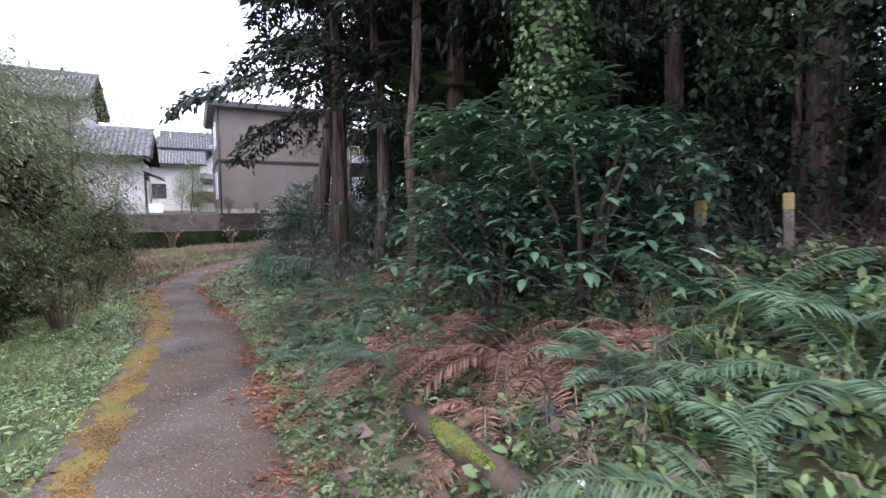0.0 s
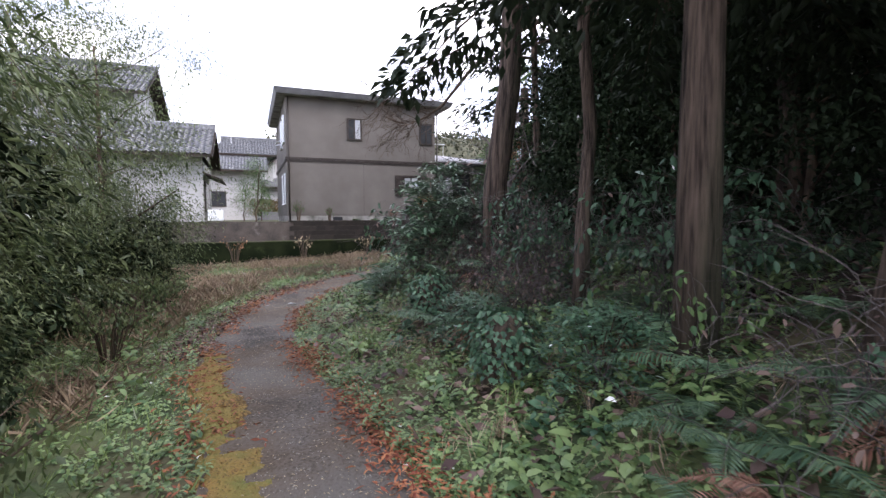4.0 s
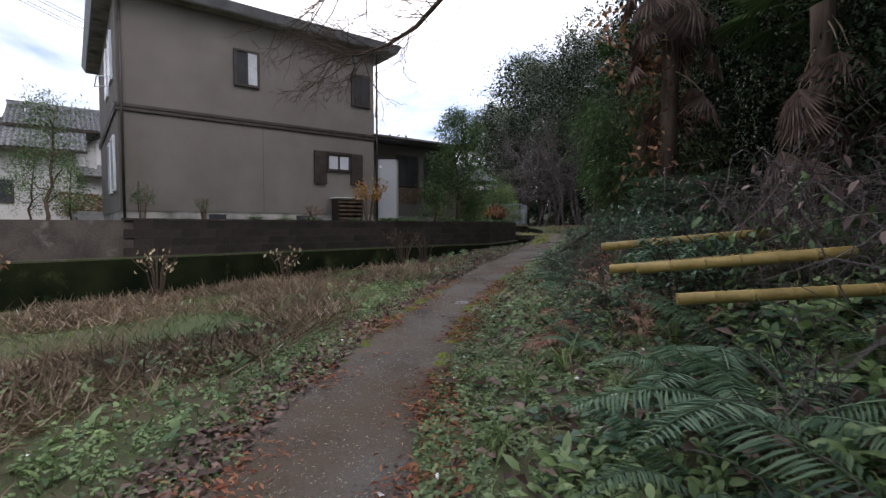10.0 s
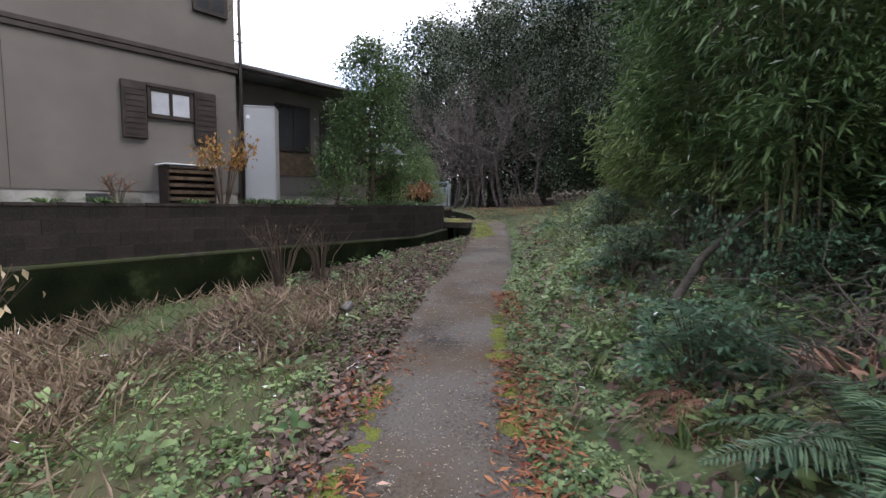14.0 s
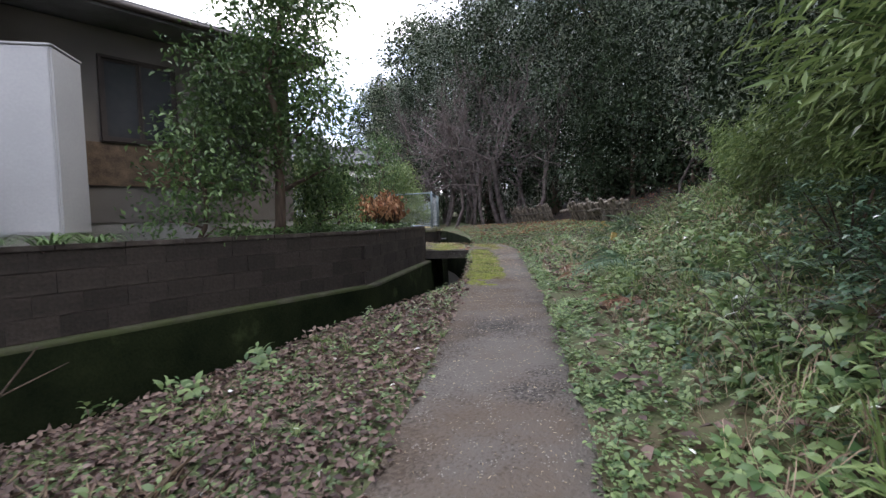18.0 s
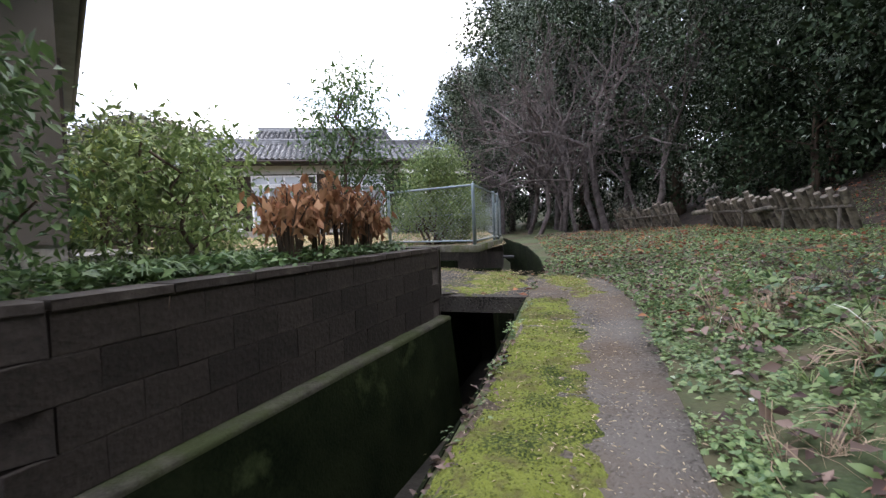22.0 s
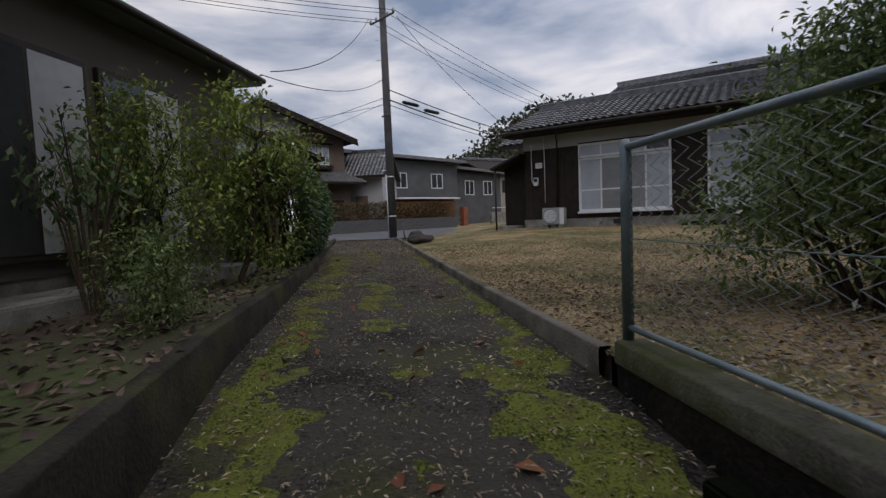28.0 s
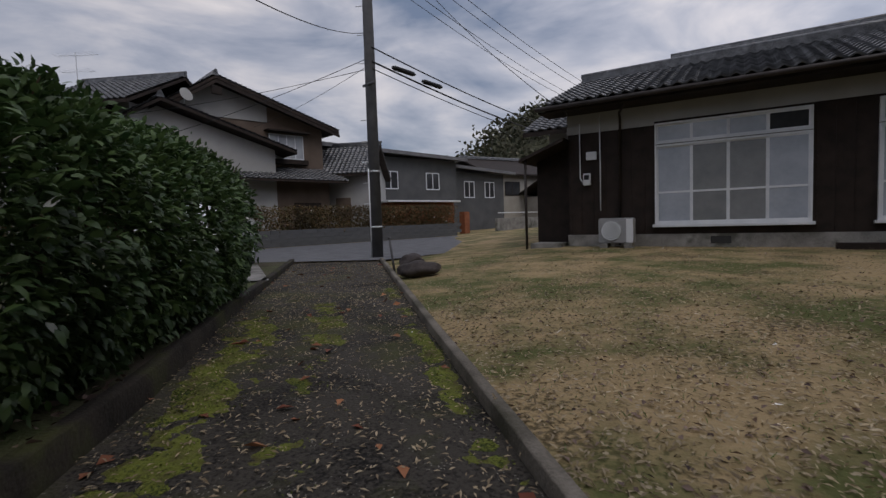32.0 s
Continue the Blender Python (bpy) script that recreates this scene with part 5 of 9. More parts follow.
def broad_tree(name, seed, height, spread, n, leaf, leaf_mat, label, category="tree", bark="bark", r0=0.12, z_from=0.25, width=0.42, droop=0.3, low=0.3, fill=12, per=12, loose=1.5, inner=0.0):
    """A leafy tree at the origin, base at z 0, its crown made of many clumps."""
    rng = np.random.default_rng(seed)
    t = thing(name, pose(0, 0, 0), label, category)
    pts, ends = limbs(t, rng, (0, 0, 0), height * 0.9, r0, 9, spread * 0.9, z_from, (rng.normal() * 0.15, rng.normal() * 0.15), bark)
    blobs = []
    for e in ends:
        s = spread * rng.uniform(0.3, 0.5)
        blobs.append((tuple(e), (s, s, s * 0.75), n // (12 + fill)))
    for i in range(fill):
        f = (i + 0.5) / fill
        z = height * (low + (1 - low) * f)
        w = spread * (1.05 - 0.75 * max(0.0, f - 0.25)) * 0.75
        a, r = i * 2.4, w * rng.uniform(0.35, 0.95)
        s = spread * rng.uniform(0.28, 0.5)
        blobs.append(((math.cos(a) * r, math.sin(a) * r, z), (s, s, s * 0.8), n // (12 + fill)))
    blobs.append(((0, 0, height * 0.93), (spread * 0.35, spread * 0.35, height * 0.1), n // 14))
    part("crown", leaf_crown("crown", seed + 1, blobs, leaf, width, per, leaf * loose, droop), leaf_mat, t)
    # Added dark leaves fill the crown and stand in for its inner shade.
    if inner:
        part("inner_foliage", leaf_crown("inner_foliage", seed + 2, [(c, tuple(v * 0.62 for v in r), 240) for c, r, k in blobs], inner * 0.5, 0.6, 4, inner * 0.5), "leaf_inner_shade", t)
    return t


def put(ob, x, y, z=None, turn=0.0, size=1.0, tilt=(0, 0)):
    """Set a thing in place; z from the ground when not given."""
    ob.matrix_world = pose(x, y, gz(x, y) if z is None else z, tilt[0], tilt[1], turn)
    ob.scale = (size, size, size)
    return ob


def again(ob, x, y, z=None, turn=0.0, size=1.0, tilt=(0, 0), label=""):
    c = copy_thing(ob, pose(x, y, gz(x, y) if z is None else z, tilt[0], tilt[1], turn))
    c.scale = (size, size, size)
    if label:
        c["label"] = label
    return c


R = random.Random(11)

# cedars on the slope, tall bare trunks under dark crowns


def cedar(name, seed, height, r0, crown_from, n, label, spread=1.9):
    rng = np.random.default_rng(seed)
    t = thing(name, pose(0, 0, 0), label, "tree", "cedars on the slope")
    m = 9
    pts = [(rng.normal() * 0.05 * (k > 0), rng.normal() * 0.05 * (k > 0), -0.3 + height * k / m) for k in range(m + 1)]
    part("trunk", tube(pts, [r0 * (1.3 if k == 0 else 1) * (1 - 0.75 * k / m) for k in range(m + 1)], 14), "bark_cedar", t)
    P, D = [], []
    k = 26
    for i in range(k):
        f = crown_from + (1 - crown_from) * i / k
        z = f * height
        a = i * 2.4 + rng.uniform(-0.4, 0.4)
        l = spread * (1.1 - f * 0.75) * rng.uniform(0.7, 1.2)
        end = np.array([math.cos(a) * l, math.sin(a) * l, z - l * 0.15])
        part("limb", tube([(0, 0, z), (math.cos(a) * l * 0.5, math.sin(a) * l * 0.5, z + 0.05), tuple(end)], [0.04, 0.025, 0.006], 5), "bark_cedar", t)
        q = n // k
        fr = rng.uniform(0.25, 1.05, q)
        base = np.array([0, 0, z]) + (end - np.array([0, 0, z])) * fr[:, None]
        P.append(base + rng.normal(size=(q, 3)) * np.array([0.28, 0.28, 0.16]))
        d = np.array([math.cos(a), math.sin(a), -0.45]) + rng.normal(size=(q, 3)) * 0.5
        D.append(d)
    P, D = np.vstack(P), np.vstack(D)
    U = np.array([0, 0, 1.0]) + rng.normal(size=P.shape) * 0.5
    L = rng.uniform(0.12, 0.26, len(P))
    part("crown", leaves("crown", P, D, U, L, L * 0.32), "leaf_cedar", t)
    return t


ced_a = cedar("cedar_tree", 21, 13.0, 0.19, 0.40, 6500, "tall cedar with reddish bark and dark drooping foliage", 1.9)
ced_b = cedar("cedar_tree", 22, 14.0, 0.125, 0.42, 6500, "tall straight cedar with bare lower trunk", 2.4)
ced_c = cedar("cedar_tree", 23, 11.5, 0.11, 0.26, 6500, "slender dark conifer with low feathery branches", 2.1)
put(ced_a, -6.2, -18.95, None, 0, 1.0, (0, 3))
put(ced_c, -6.45, -23.75, None, 40)
put(ced_b, -4.6, -20.9, None, 100)
again(ced_b, -6.62, -21.4, None, 30, 0.6)
again(ced_b, -6.6, -25.5, None, 200, 0.66, (0, -2))
for x, y, k, s in ((-4.4, -21.9, 1, 1.0), (-3.6, -27.1, 1, 1.0), (-3.7, -28.8, 0, 0.95), (-3.0, -29.1, 1, 1.15), (-1.6, -27.6, 0, 1.1), (-4.6, -24.6, 2, 1.1), (-3.2, -22.6, 0, 1.0), (-2.6, -25.2, 1, 1.2), (-1.0, -28.6, 0, 1.2),
                   (-4.0, -18.0, 1, 1.0), (-2.2, -20.0, 0, 1.1), (-0.6, -22.6, 1, 1.2), (-3.4, -15.6, 2, 0.9), (-1.2, -17.2, 0, 1.0), (0.8, -19.2, 1, 1.1), (0.2, -14.6, 0, 1.0), (2.2, -16.2, 1, 1.1), (-3.6, -31.8, 0, 1.1),
                   (-5.2, -33.5, 1, 1.1), (-1.4, -32.0, 0, 1.2), (1.2, -25.6, 0, 1.2), (1.0, -30.5, 1, 1.2), (3.4, -21.6, 0, 1.2), (4.0, -27.0, 1, 1.3), (3.2, -13.2, 1, 1.1), (5.2, -17.6, 0, 1.2), (5.0, -12.0, 0, 1.0), (7.6, -14.2, 1, 1.2)):
    again((ced_a, ced_b, ced_c)[k], x, y, None, R.uniform(0, 360), s * R.uniform(0.92, 1.08), (R.uniform(-2, 2), R.uniform(-2, 2)))

# evergreen woods behind the lawn and on the hill: fine-leaved at the edge, coarser behind
woods = [broad_tree("evergreen_tree", 31, 9.5, 3.2, 20000, 0.085, "leaf_wood", "dense dark evergreen tree at the wood's edge", r0=0.16, low=0.06, fill=34, per=42, loose=3.6, inner=0.30),
         broad_tree("evergreen_tree", 32, 10.5, 3.5, 9000, 0.16, "leaf_wood2", "broad green evergreen tree on the wooded slope", r0=0.18, low=0.06, fill=26, per=18, loose=1.8, inner=0.40),
         broad_tree("evergreen_tree", 33, 6.5, 2.8, 14000, 0.085, "leaf_wood2", "low bushy evergreen tree at the wood's edge", r0=0.12, z_from=0.1, low=0.0, fill=24, per=32, loose=3.0, inner=0.28),
         broad_tree("evergreen_tree", 35, 10.0, 3.4, 20000, 0.085, "leaf_wood", "evergreen tree with a high crown over a dark hollow", r0=0.17, z_from=0.3, low=0.34, fill=30, per=42, loose=3.6, inner=0.32),
         # Fills hollows; its leaf colour carries the shade of the wood.
         broad_tree("evergreen_tree", 34, 6.0, 2.6, 3200, 0.15, "leaf_deep_shade", "low evergreen under the trees with deep shade in its leaf colour", r0=0.10, z_from=0.1, low=0.0, fill=18, per=14, loose=1.8, inner=0.32)]
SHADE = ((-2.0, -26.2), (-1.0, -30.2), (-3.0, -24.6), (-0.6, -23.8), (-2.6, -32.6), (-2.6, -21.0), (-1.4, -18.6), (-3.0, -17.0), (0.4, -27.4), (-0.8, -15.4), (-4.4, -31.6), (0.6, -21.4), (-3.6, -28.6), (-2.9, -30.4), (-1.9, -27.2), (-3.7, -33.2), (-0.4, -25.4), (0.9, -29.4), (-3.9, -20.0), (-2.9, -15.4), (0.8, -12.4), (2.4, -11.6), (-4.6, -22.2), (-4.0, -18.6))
for w in woods:
    w["group"] = "evergreen woods"
first = [True, True, True, True, True]
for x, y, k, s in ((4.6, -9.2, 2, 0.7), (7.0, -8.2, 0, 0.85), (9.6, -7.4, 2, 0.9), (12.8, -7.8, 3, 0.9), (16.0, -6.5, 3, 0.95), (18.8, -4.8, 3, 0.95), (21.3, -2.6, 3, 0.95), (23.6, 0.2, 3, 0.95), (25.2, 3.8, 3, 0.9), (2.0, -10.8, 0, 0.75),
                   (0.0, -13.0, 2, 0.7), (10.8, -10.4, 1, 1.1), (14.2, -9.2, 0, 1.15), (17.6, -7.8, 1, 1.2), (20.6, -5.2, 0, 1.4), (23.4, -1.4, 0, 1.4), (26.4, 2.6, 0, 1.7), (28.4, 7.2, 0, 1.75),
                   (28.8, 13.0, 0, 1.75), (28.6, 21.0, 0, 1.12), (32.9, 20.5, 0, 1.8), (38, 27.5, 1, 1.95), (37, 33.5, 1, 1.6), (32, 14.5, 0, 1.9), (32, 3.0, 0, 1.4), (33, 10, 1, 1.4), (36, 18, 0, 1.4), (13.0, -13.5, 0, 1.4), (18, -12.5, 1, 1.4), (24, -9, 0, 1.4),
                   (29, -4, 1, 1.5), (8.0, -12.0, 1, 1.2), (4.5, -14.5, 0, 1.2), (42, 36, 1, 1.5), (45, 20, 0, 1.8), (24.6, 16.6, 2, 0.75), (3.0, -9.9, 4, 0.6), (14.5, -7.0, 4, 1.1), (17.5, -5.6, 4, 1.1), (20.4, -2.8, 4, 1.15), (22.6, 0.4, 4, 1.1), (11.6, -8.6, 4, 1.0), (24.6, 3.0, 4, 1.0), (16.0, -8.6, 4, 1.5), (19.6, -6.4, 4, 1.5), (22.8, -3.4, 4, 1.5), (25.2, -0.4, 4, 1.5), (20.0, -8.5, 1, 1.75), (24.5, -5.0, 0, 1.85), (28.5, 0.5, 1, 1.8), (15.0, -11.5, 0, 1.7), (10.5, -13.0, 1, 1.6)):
    if first[k]:
        put(woods[k], x, y, None, R.uniform(0, 360), s)
        first[k] = False
    else:
        again(woods[k], x, y, None, R.uniform(0, 360), s * R.uniform(0.92, 1.08))


# Undergrowth added under the cedars, coloured for the deep shade there.
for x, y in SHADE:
    again(woods[4], x, y, None, R.uniform(0, 360), R.uniform(0.45, 0.66), (0, 0), "added undergrowth beneath the cedars, shade put into its leaf colour")


def bare_tree(name, seed, height, r0, label, material="twig_brown", spread=0.9, depth=4, kids=3):
    rng = np.random.default_rng(seed)
    t = thing(name, pose(0, 0, 0), label, "bare tree")
    bm_t, bm_l, bm_w = bmesh.new(), bmesh.new(), bmesh.new()

    def grow(p, d, l, r, lev):
        q = p + d * l * 0.5 + Vector(rng.normal(size=3) * l * 0.06)
        e = p + d * l + Vector(rng.normal(size=3) * l * 0.08)
        bm = bm_t if lev == 0 else (bm_l if lev < 3 else bm_w)
        tube([p, q, e], [r, r * 0.85, r * 0.62], 8 if lev == 0 else (6 if lev < 2 else 4), bm, cap=False)
        if lev >= depth:
            return
        for i in range(kids if lev else kids + 1):
            nd = (d + Vector(rng.normal(size=3)) * spread * 0.62 + Vector((0, 0, 0.12))).normalized()
            grow(q.lerp(e, rng.uniform(0.3, 1)), nd, l * rng.uniform(0.55, 0.8), r * 0.55, lev + 1)
    grow(Vector((0, 0, -0.2)), Vector((rng.normal() * 0.12, rng.normal() * 0.12, 1)).normalized(), height * 0.42, r0, 0)
    part("trunk", bm_t, material, t)
    part("limb_mass", bm_l, material, t)["kind"] = "stuff"
    part("twig_mass", bm_w, material, t)["kind"] = "stuff"
    return t


bare_a = bare_tree("bare_tree", 41, 6.5, 0.10, "leafless grey tree with tangled twigs at the wood's edge", spread=1.1)
bare_b = bare_tree("bare_tree", 42, 5.0, 0.07, "thin leafless tree leaning among dead twigs", spread=1.2)
put(bare_a, 22.6, 9.0, None, 0, 1.1)
put(bare_b, 23.2, 9.6, None, 0, 1.0, (0, -14))
for x, y, k, s, tl in ((24.4, 11.2, 0, 1.2, 8), (25.2, 14.0, 0, 1.2, -8), (23.0, 12.2, 1, 1.2, 14), (26.4, 9.0, 0, 1.3, 5), (27, 17, 0, 1.3, 0), (24.8, 6.8, 0, 1.15, -10), (19.0, -2.6, 1, 1.0, 10), (16.2, -4.2, 1, 0.9, -8),
                       (-4.7, -16.9, 1, 0.7, 9), (24.0, 8.4, 0, 1.3, 12), (22.2, 10.8, 1, 1.3, -18), (25.6, 12.4, 0, 1.35, 10), (23.6, 14.6, 0, 1.1, -6), (25.6, 7.4, 1, 1.3, 22), (24.9, 9.4, 0, 1.2, -8), (26.8, 15.6, 0, 1.3, 0), (23.9, 11.0, 1, 1.2, 18), (23.4, 10.2, 1, 1.15, -16)):
    again((bare_a, bare_b)[k], x, y, None, R.uniform(0, 360), s * (1.4 if x > 21 else 1.0), (tl, R.uniform(-8, 8)))

# the bare branch that reaches over the path


def overhang():
    rng = np.random.default_rng(50)
    t = thing("cherry_tree", pose(0, 0, 0), "leafless cherry tree with a dark limb over the path", "bare tree")
    base = (2.2, -10.8)
    z = gz(*base)
    part("trunk", tube([(base[0], base[1], z - 0.3), (2.0, -10.6, 3.4), (1.6, -10.0, 6.2), (1.0, -9.2, 8.4)], [0.18, 0.15, 0.12, 0.09], 10), "bark", t)
    main = [Vector(p) for p in ((1.0, -9.2, 8.3), (0.2, -8.0, 8.0), (-0.8, -6.4, 7.0), (-1.53, -5.0, 5.75), (-2.1, -4.5, 5.3), (-2.75, -4.0, 5.02), (-3.4, -4.2, 4.85))]
    part("limb", tube(main, [0.09, 0.085, 0.075, 0.06, 0.045, 0.03, 0.012], 8), "bark", t)
    second = [Vector(p) for p in ((0.6, -8.6, 8.2), (-0.9, -7.6, 7.9), (-2.0, -7.0, 7.3), (-2.9, -6.6, 6.8), (-3.6, -6.1, 6.2), (-4.1, -5.6, 5.7), (-4.5, -5.2, 5.4))]
    part("limb", tube(second, [0.05, 0.045, 0.038, 0.03, 0.024, 0.016, 0.008], 8), "bark", t)
    bm = bmesh.new()

    def twig(p, d, l, r, lev):
        e = p + d * l
        q = p + d * l * 0.5 + Vector(rng.normal(size=3) * l * 0.09)
        tube([p, q, e], [r, r * 0.8, r * 0.5], 5, bm, cap=False)
        if lev < 3:
            for _ in range(3):
                twig(q.lerp(e, rng.uniform(0, 1)), (d + Vector(rng.normal(size=3)) * 0.55).normalized(), l * rng.uniform(0.45, 0.7), r * 0.6, lev + 1)
    for i in range(84):
        line = second if i % 3 == 0 else main
        k = rng.uniform(1.6, 5.9)
        j = int(k)
        p = line[j].lerp(line[j + 1], k - j)
        d = (Vector((-0.75, 0.35, -0.15)) + Vector(rng.normal(size=3)) * 0.5).normalized()
        twig(p, d, rng.uniform(0.5, 1.3), 0.015, 0)
    part("twig_mass", bm, "bark", t)["kind"] = "stuff"


overhang()


# shrubs with large leathery leaves in whorls
def whorl_shrub(name, seed, shoots, radius, height, leaf, mat, label, stem="bark", per=7, wide=0.36):
    rng = np.random.default_rng(seed)
    t = thing(name, pose(0, 0, 0), label, "shrub")
    P, D, U = [], [], []
    for i in range(shoots):
        a, f = rng.uniform(0, 6.28), rng.uniform(0, 1) ** 0.6
        h = height * rng.uniform(0.15, 1.0)
        rr = radius * f * (1.1 - 0.45 * h / height)
        e = Vector((math.cos(a) * rr, math.sin(a) * rr, h))
        if i < 11:
            part("stem", tube([(math.cos(a) * 0.06, math.sin(a) * 0.06, -0.15), (e.x * 0.45, e.y * 0.45, h * 0.55), e], [0.022, 0.014, 0.006], 5), stem, t)
        for k in range(per):
            b = k * 6.28 / per + rng.uniform(-0.3, 0.3)
            d = np.array([math.cos(b), math.sin(b), rng.uniform(-0.35, 0.35)])
            P.append(np.array(e) + d * 0.015 + np.array([0, 0, rng.uniform(-0.06, 0.02)]))
            D.append(d)
            U.append(np.array([0, 0, 1]) - d * 0.3)
    L = leaf * rng.uniform(0.75, 1.25, len(P))
    part("foliage", round_leaves("foliage", np.array(P), np.array(D), np.array(U), L, L * wide, 0.16, 8 if leaf > 0.15 else 6), mat, t)
    return t


rhodo = whorl_shrub("rhododendron", 61, 170, 0.8, 2.2, 0.20, "leaf_big", "evergreen shrub with long leathery leaves in whorls")
put(rhodo, -6.55, -26.75, None, 0, 0.95)
again(rhodo, -7.0, -17.95, None, 250, 0.75)
again(rhodo, -6.35, -17.15, None, 20, 0.85)
again(rhodo, -6.6, -18.4, None, 90, 0.55)
rh2 = again(rhodo, -5.9, -27.3, None, 120, 0.9)
for x, y, s, a in ((-2.0, -12.0, 0.52, 40), (-1.5, -11.5, 0.55, 200), (-3.4, -13.4, 0.45, 300), (-6.2, -26.2, 0.85, 220), (-5.7, -27.6, 0.9, 310), (-2.5, -12.5, 0.45, 100), (-0.9, -11.6, 0.5, 60)):
    again(rhodo, x, y, None, a, s)
aucuba = whorl_shrub("broadleaf_shrub", 62, 300, 0.95, 1.15, 0.12, "leaf_shade", "low glossy broadleaf shrub among fallen leaves", per=6)
put(aucuba, -6.3, -28.4, None, 0, 1.3)
for x, y, s, a in ((-5.7, -28.0, 1.2, 60), (-6.6, -27.6, 1.0, 190), (-7.4, -22.6, 0.5, 20), (-7.6, -21.0, 0.45, 90), (-3.3, -12.9, 0.5, 50), (-4.0, -13.4, 0.6, 150), (-1.3, -10.9, 0.5, 10), (-0.4, -10.2, 0.5, 90), (0.9, -9.4, 0.5, 200),
                   (2.6, -7.9, 0.6, 140), (-7.5, -17.4, 0.42, 10), (0.2, -9.0, 0.55, 70), (-2.2, -10.3, 0.5, 160), (3.6, -7.5, 0.6, 300), (-5.0, -13.9, 0.6, 120)):
    again(aucuba, x, y, None, a, s)

# ivy on a trunk
ivy_tree = thing("ivy_clad_tree", pose(-6.0, -27.55, gz(-6.0, -27.55)), "old tree trunk wrapped in small-leaved ivy", "tree")
part("trunk", tube([(0, 0, -0.3), (0.03, 0.02, 2.5), (-0.05, 0.05, 5), (0.05, 0.1, 9.5)], [0.19, 0.15, 0.12, 0.06], 12), "bark_grey", ivy_tree)
rng = np.random.default_rng(70)
n = 9000
a, z = rng.uniform(0, 6.28, n), rng.uniform(0.1, 7.0, n)
rr = 0.17 + np.abs(rng.normal(size=n)) * 0.11
P = np.column_stack([np.cos(a) * rr, np.sin(a) * rr, z])
D = np.column_stack([np.cos(a), np.sin(a), np.full(n, -0.9)]) + rng.normal(size=(n, 3)) * 0.5
part("ivy", leaves("ivy", P, D, np.column_stack([np.cos(a), np.sin(a), np.full(n, 0.5)]), rng.uniform(0.05, 0.095, n), 0.06), "leaf_mid", ivy_tree, "climbing ivy leaves")
part("crown", leaf_crown("crown", 71, [((0, 0, 6.2), (2.0, 2.0, 1.9), 2800), ((0.5, 0.8, 4.0), (1.4, 1.4, 1.0), 1500), ((-0.4, 0.6, 8.4), (1.8, 1.8, 1.6), 2500)], 0.12, 0.45), "leaf_deep_shade", ivy_tree)

# fine-leaved thicket left of the path
thicket = thing("bamboo_thicket", pose(0, 0, 0), "arching fine-leaved bamboo thicket", "bamboo")
rng = np.random.default_rng(80)
P, D = [], []
for i in range(70):
    a, l = rng.uniform(0, 6.28), rng.uniform(0.4, 1.6)
    h = rng.uniform(1.2, 3.6)
    p0 = Vector((math.cos(a) * 0.35 * rng.uniform(0, 1), math.sin(a) * 0.35 * rng.uniform(0, 1), -0.2))
    p1 = Vector((math.cos(a) * l * 0.3, math.sin(a) * l * 0.3, h * 0.7))
    p2 = Vector((math.cos(a) * l * 0.75, math.sin(a) * l * 0.75, h))
    p3 = Vector((math.cos(a) * l * 1.25, math.sin(a) * l * 1.25, h * rng.uniform(0.55, 0.95)))
    if i < 18:
        part("cane", tube([p0, p1, p2, p3], [0.012, 0.010, 0.007, 0.003], 4), "cane", thicket)
    for q in range(115):
        f = rng.uniform(0.12, 3.0)
        A = (p0, p1, p2, p3)
        c = A[int(f) if f < 3 else 2].lerp(A[min(int(f) + 1, 3)], f - int(f))
        P.append(np.array(c) + rng.normal(size=3) * 0.16)
        D.append(np.array([math.cos(a), math.sin(a), -0.7]) + rng.normal(size=3) * 0.6)
P, D = np.array(P), np.array(D)
L = rng.uniform(0.07, 0.14, len(P))
part("foliage", leaves("foliage", P, D, np.array([0, 0, 1.0]) + rng.normal(size=P.shape) * 0.4, L, L * 0.19 + 0.006), "leaf_bamboo", thicket)
# Dark leaves added in the thicket's middle in place of shade there.
part("inner_foliage", leaf_crown("inner_foliage", 81, [((0, 0, 0.8), (0.7, 0.7, 0.8), 800), ((0, 0, 1.9), (0.75, 0.75, 0.7), 600)], 0.16, 0.5, 4, 0.12), "leaf_inner_shade", thicket)
put(thicket, -13.3, -21.8, None, 0, 1.45)
for x, y, s in ((-12.9, -19.9, 1.25), (-12.6, -18.2, 1.1), (-13.9, -19.6, 1.25), (-14.2, -21.6, 1.3), (-13.8, -17.4, 1.2), (-13.4, -23.4, 1.15), (-15.6, -19.8, 1.35), (-15.4, -17.0, 1.3), (-14.8, -24.2, 1.3), (-16.5, -22.5, 1.4), (-13.0, -25.3, 1.0), (-11.6, -14.2, 0.72), (-12.5, -14.4, 0.8), (-13.2, -13.6, 1.0), (-12.0, -13.2, 0.7), (-12.4, -16.4, 0.7), (-11.7, -20.6, 0.5), (-11.9, -22.8, 0.55), (-13.8, -14.2, 0.8)):
    again(thicket, x, y, None, R.uniform(0, 360), s)

hang = broad_tree("slender_tree", 85, 6.6, 2.5, 21000, 0.075, "leaf_bamboo", "slender tree with small drooping leaves over the field", r0=0.07, z_from=0.3, width=0.3, droop=0.8, low=0.25, per=36, loose=2.4)
put(hang, -12.3, -14.2, None, 0, 0.85)
again(hang, -14.0, -13.4, None, 90, 1.0)


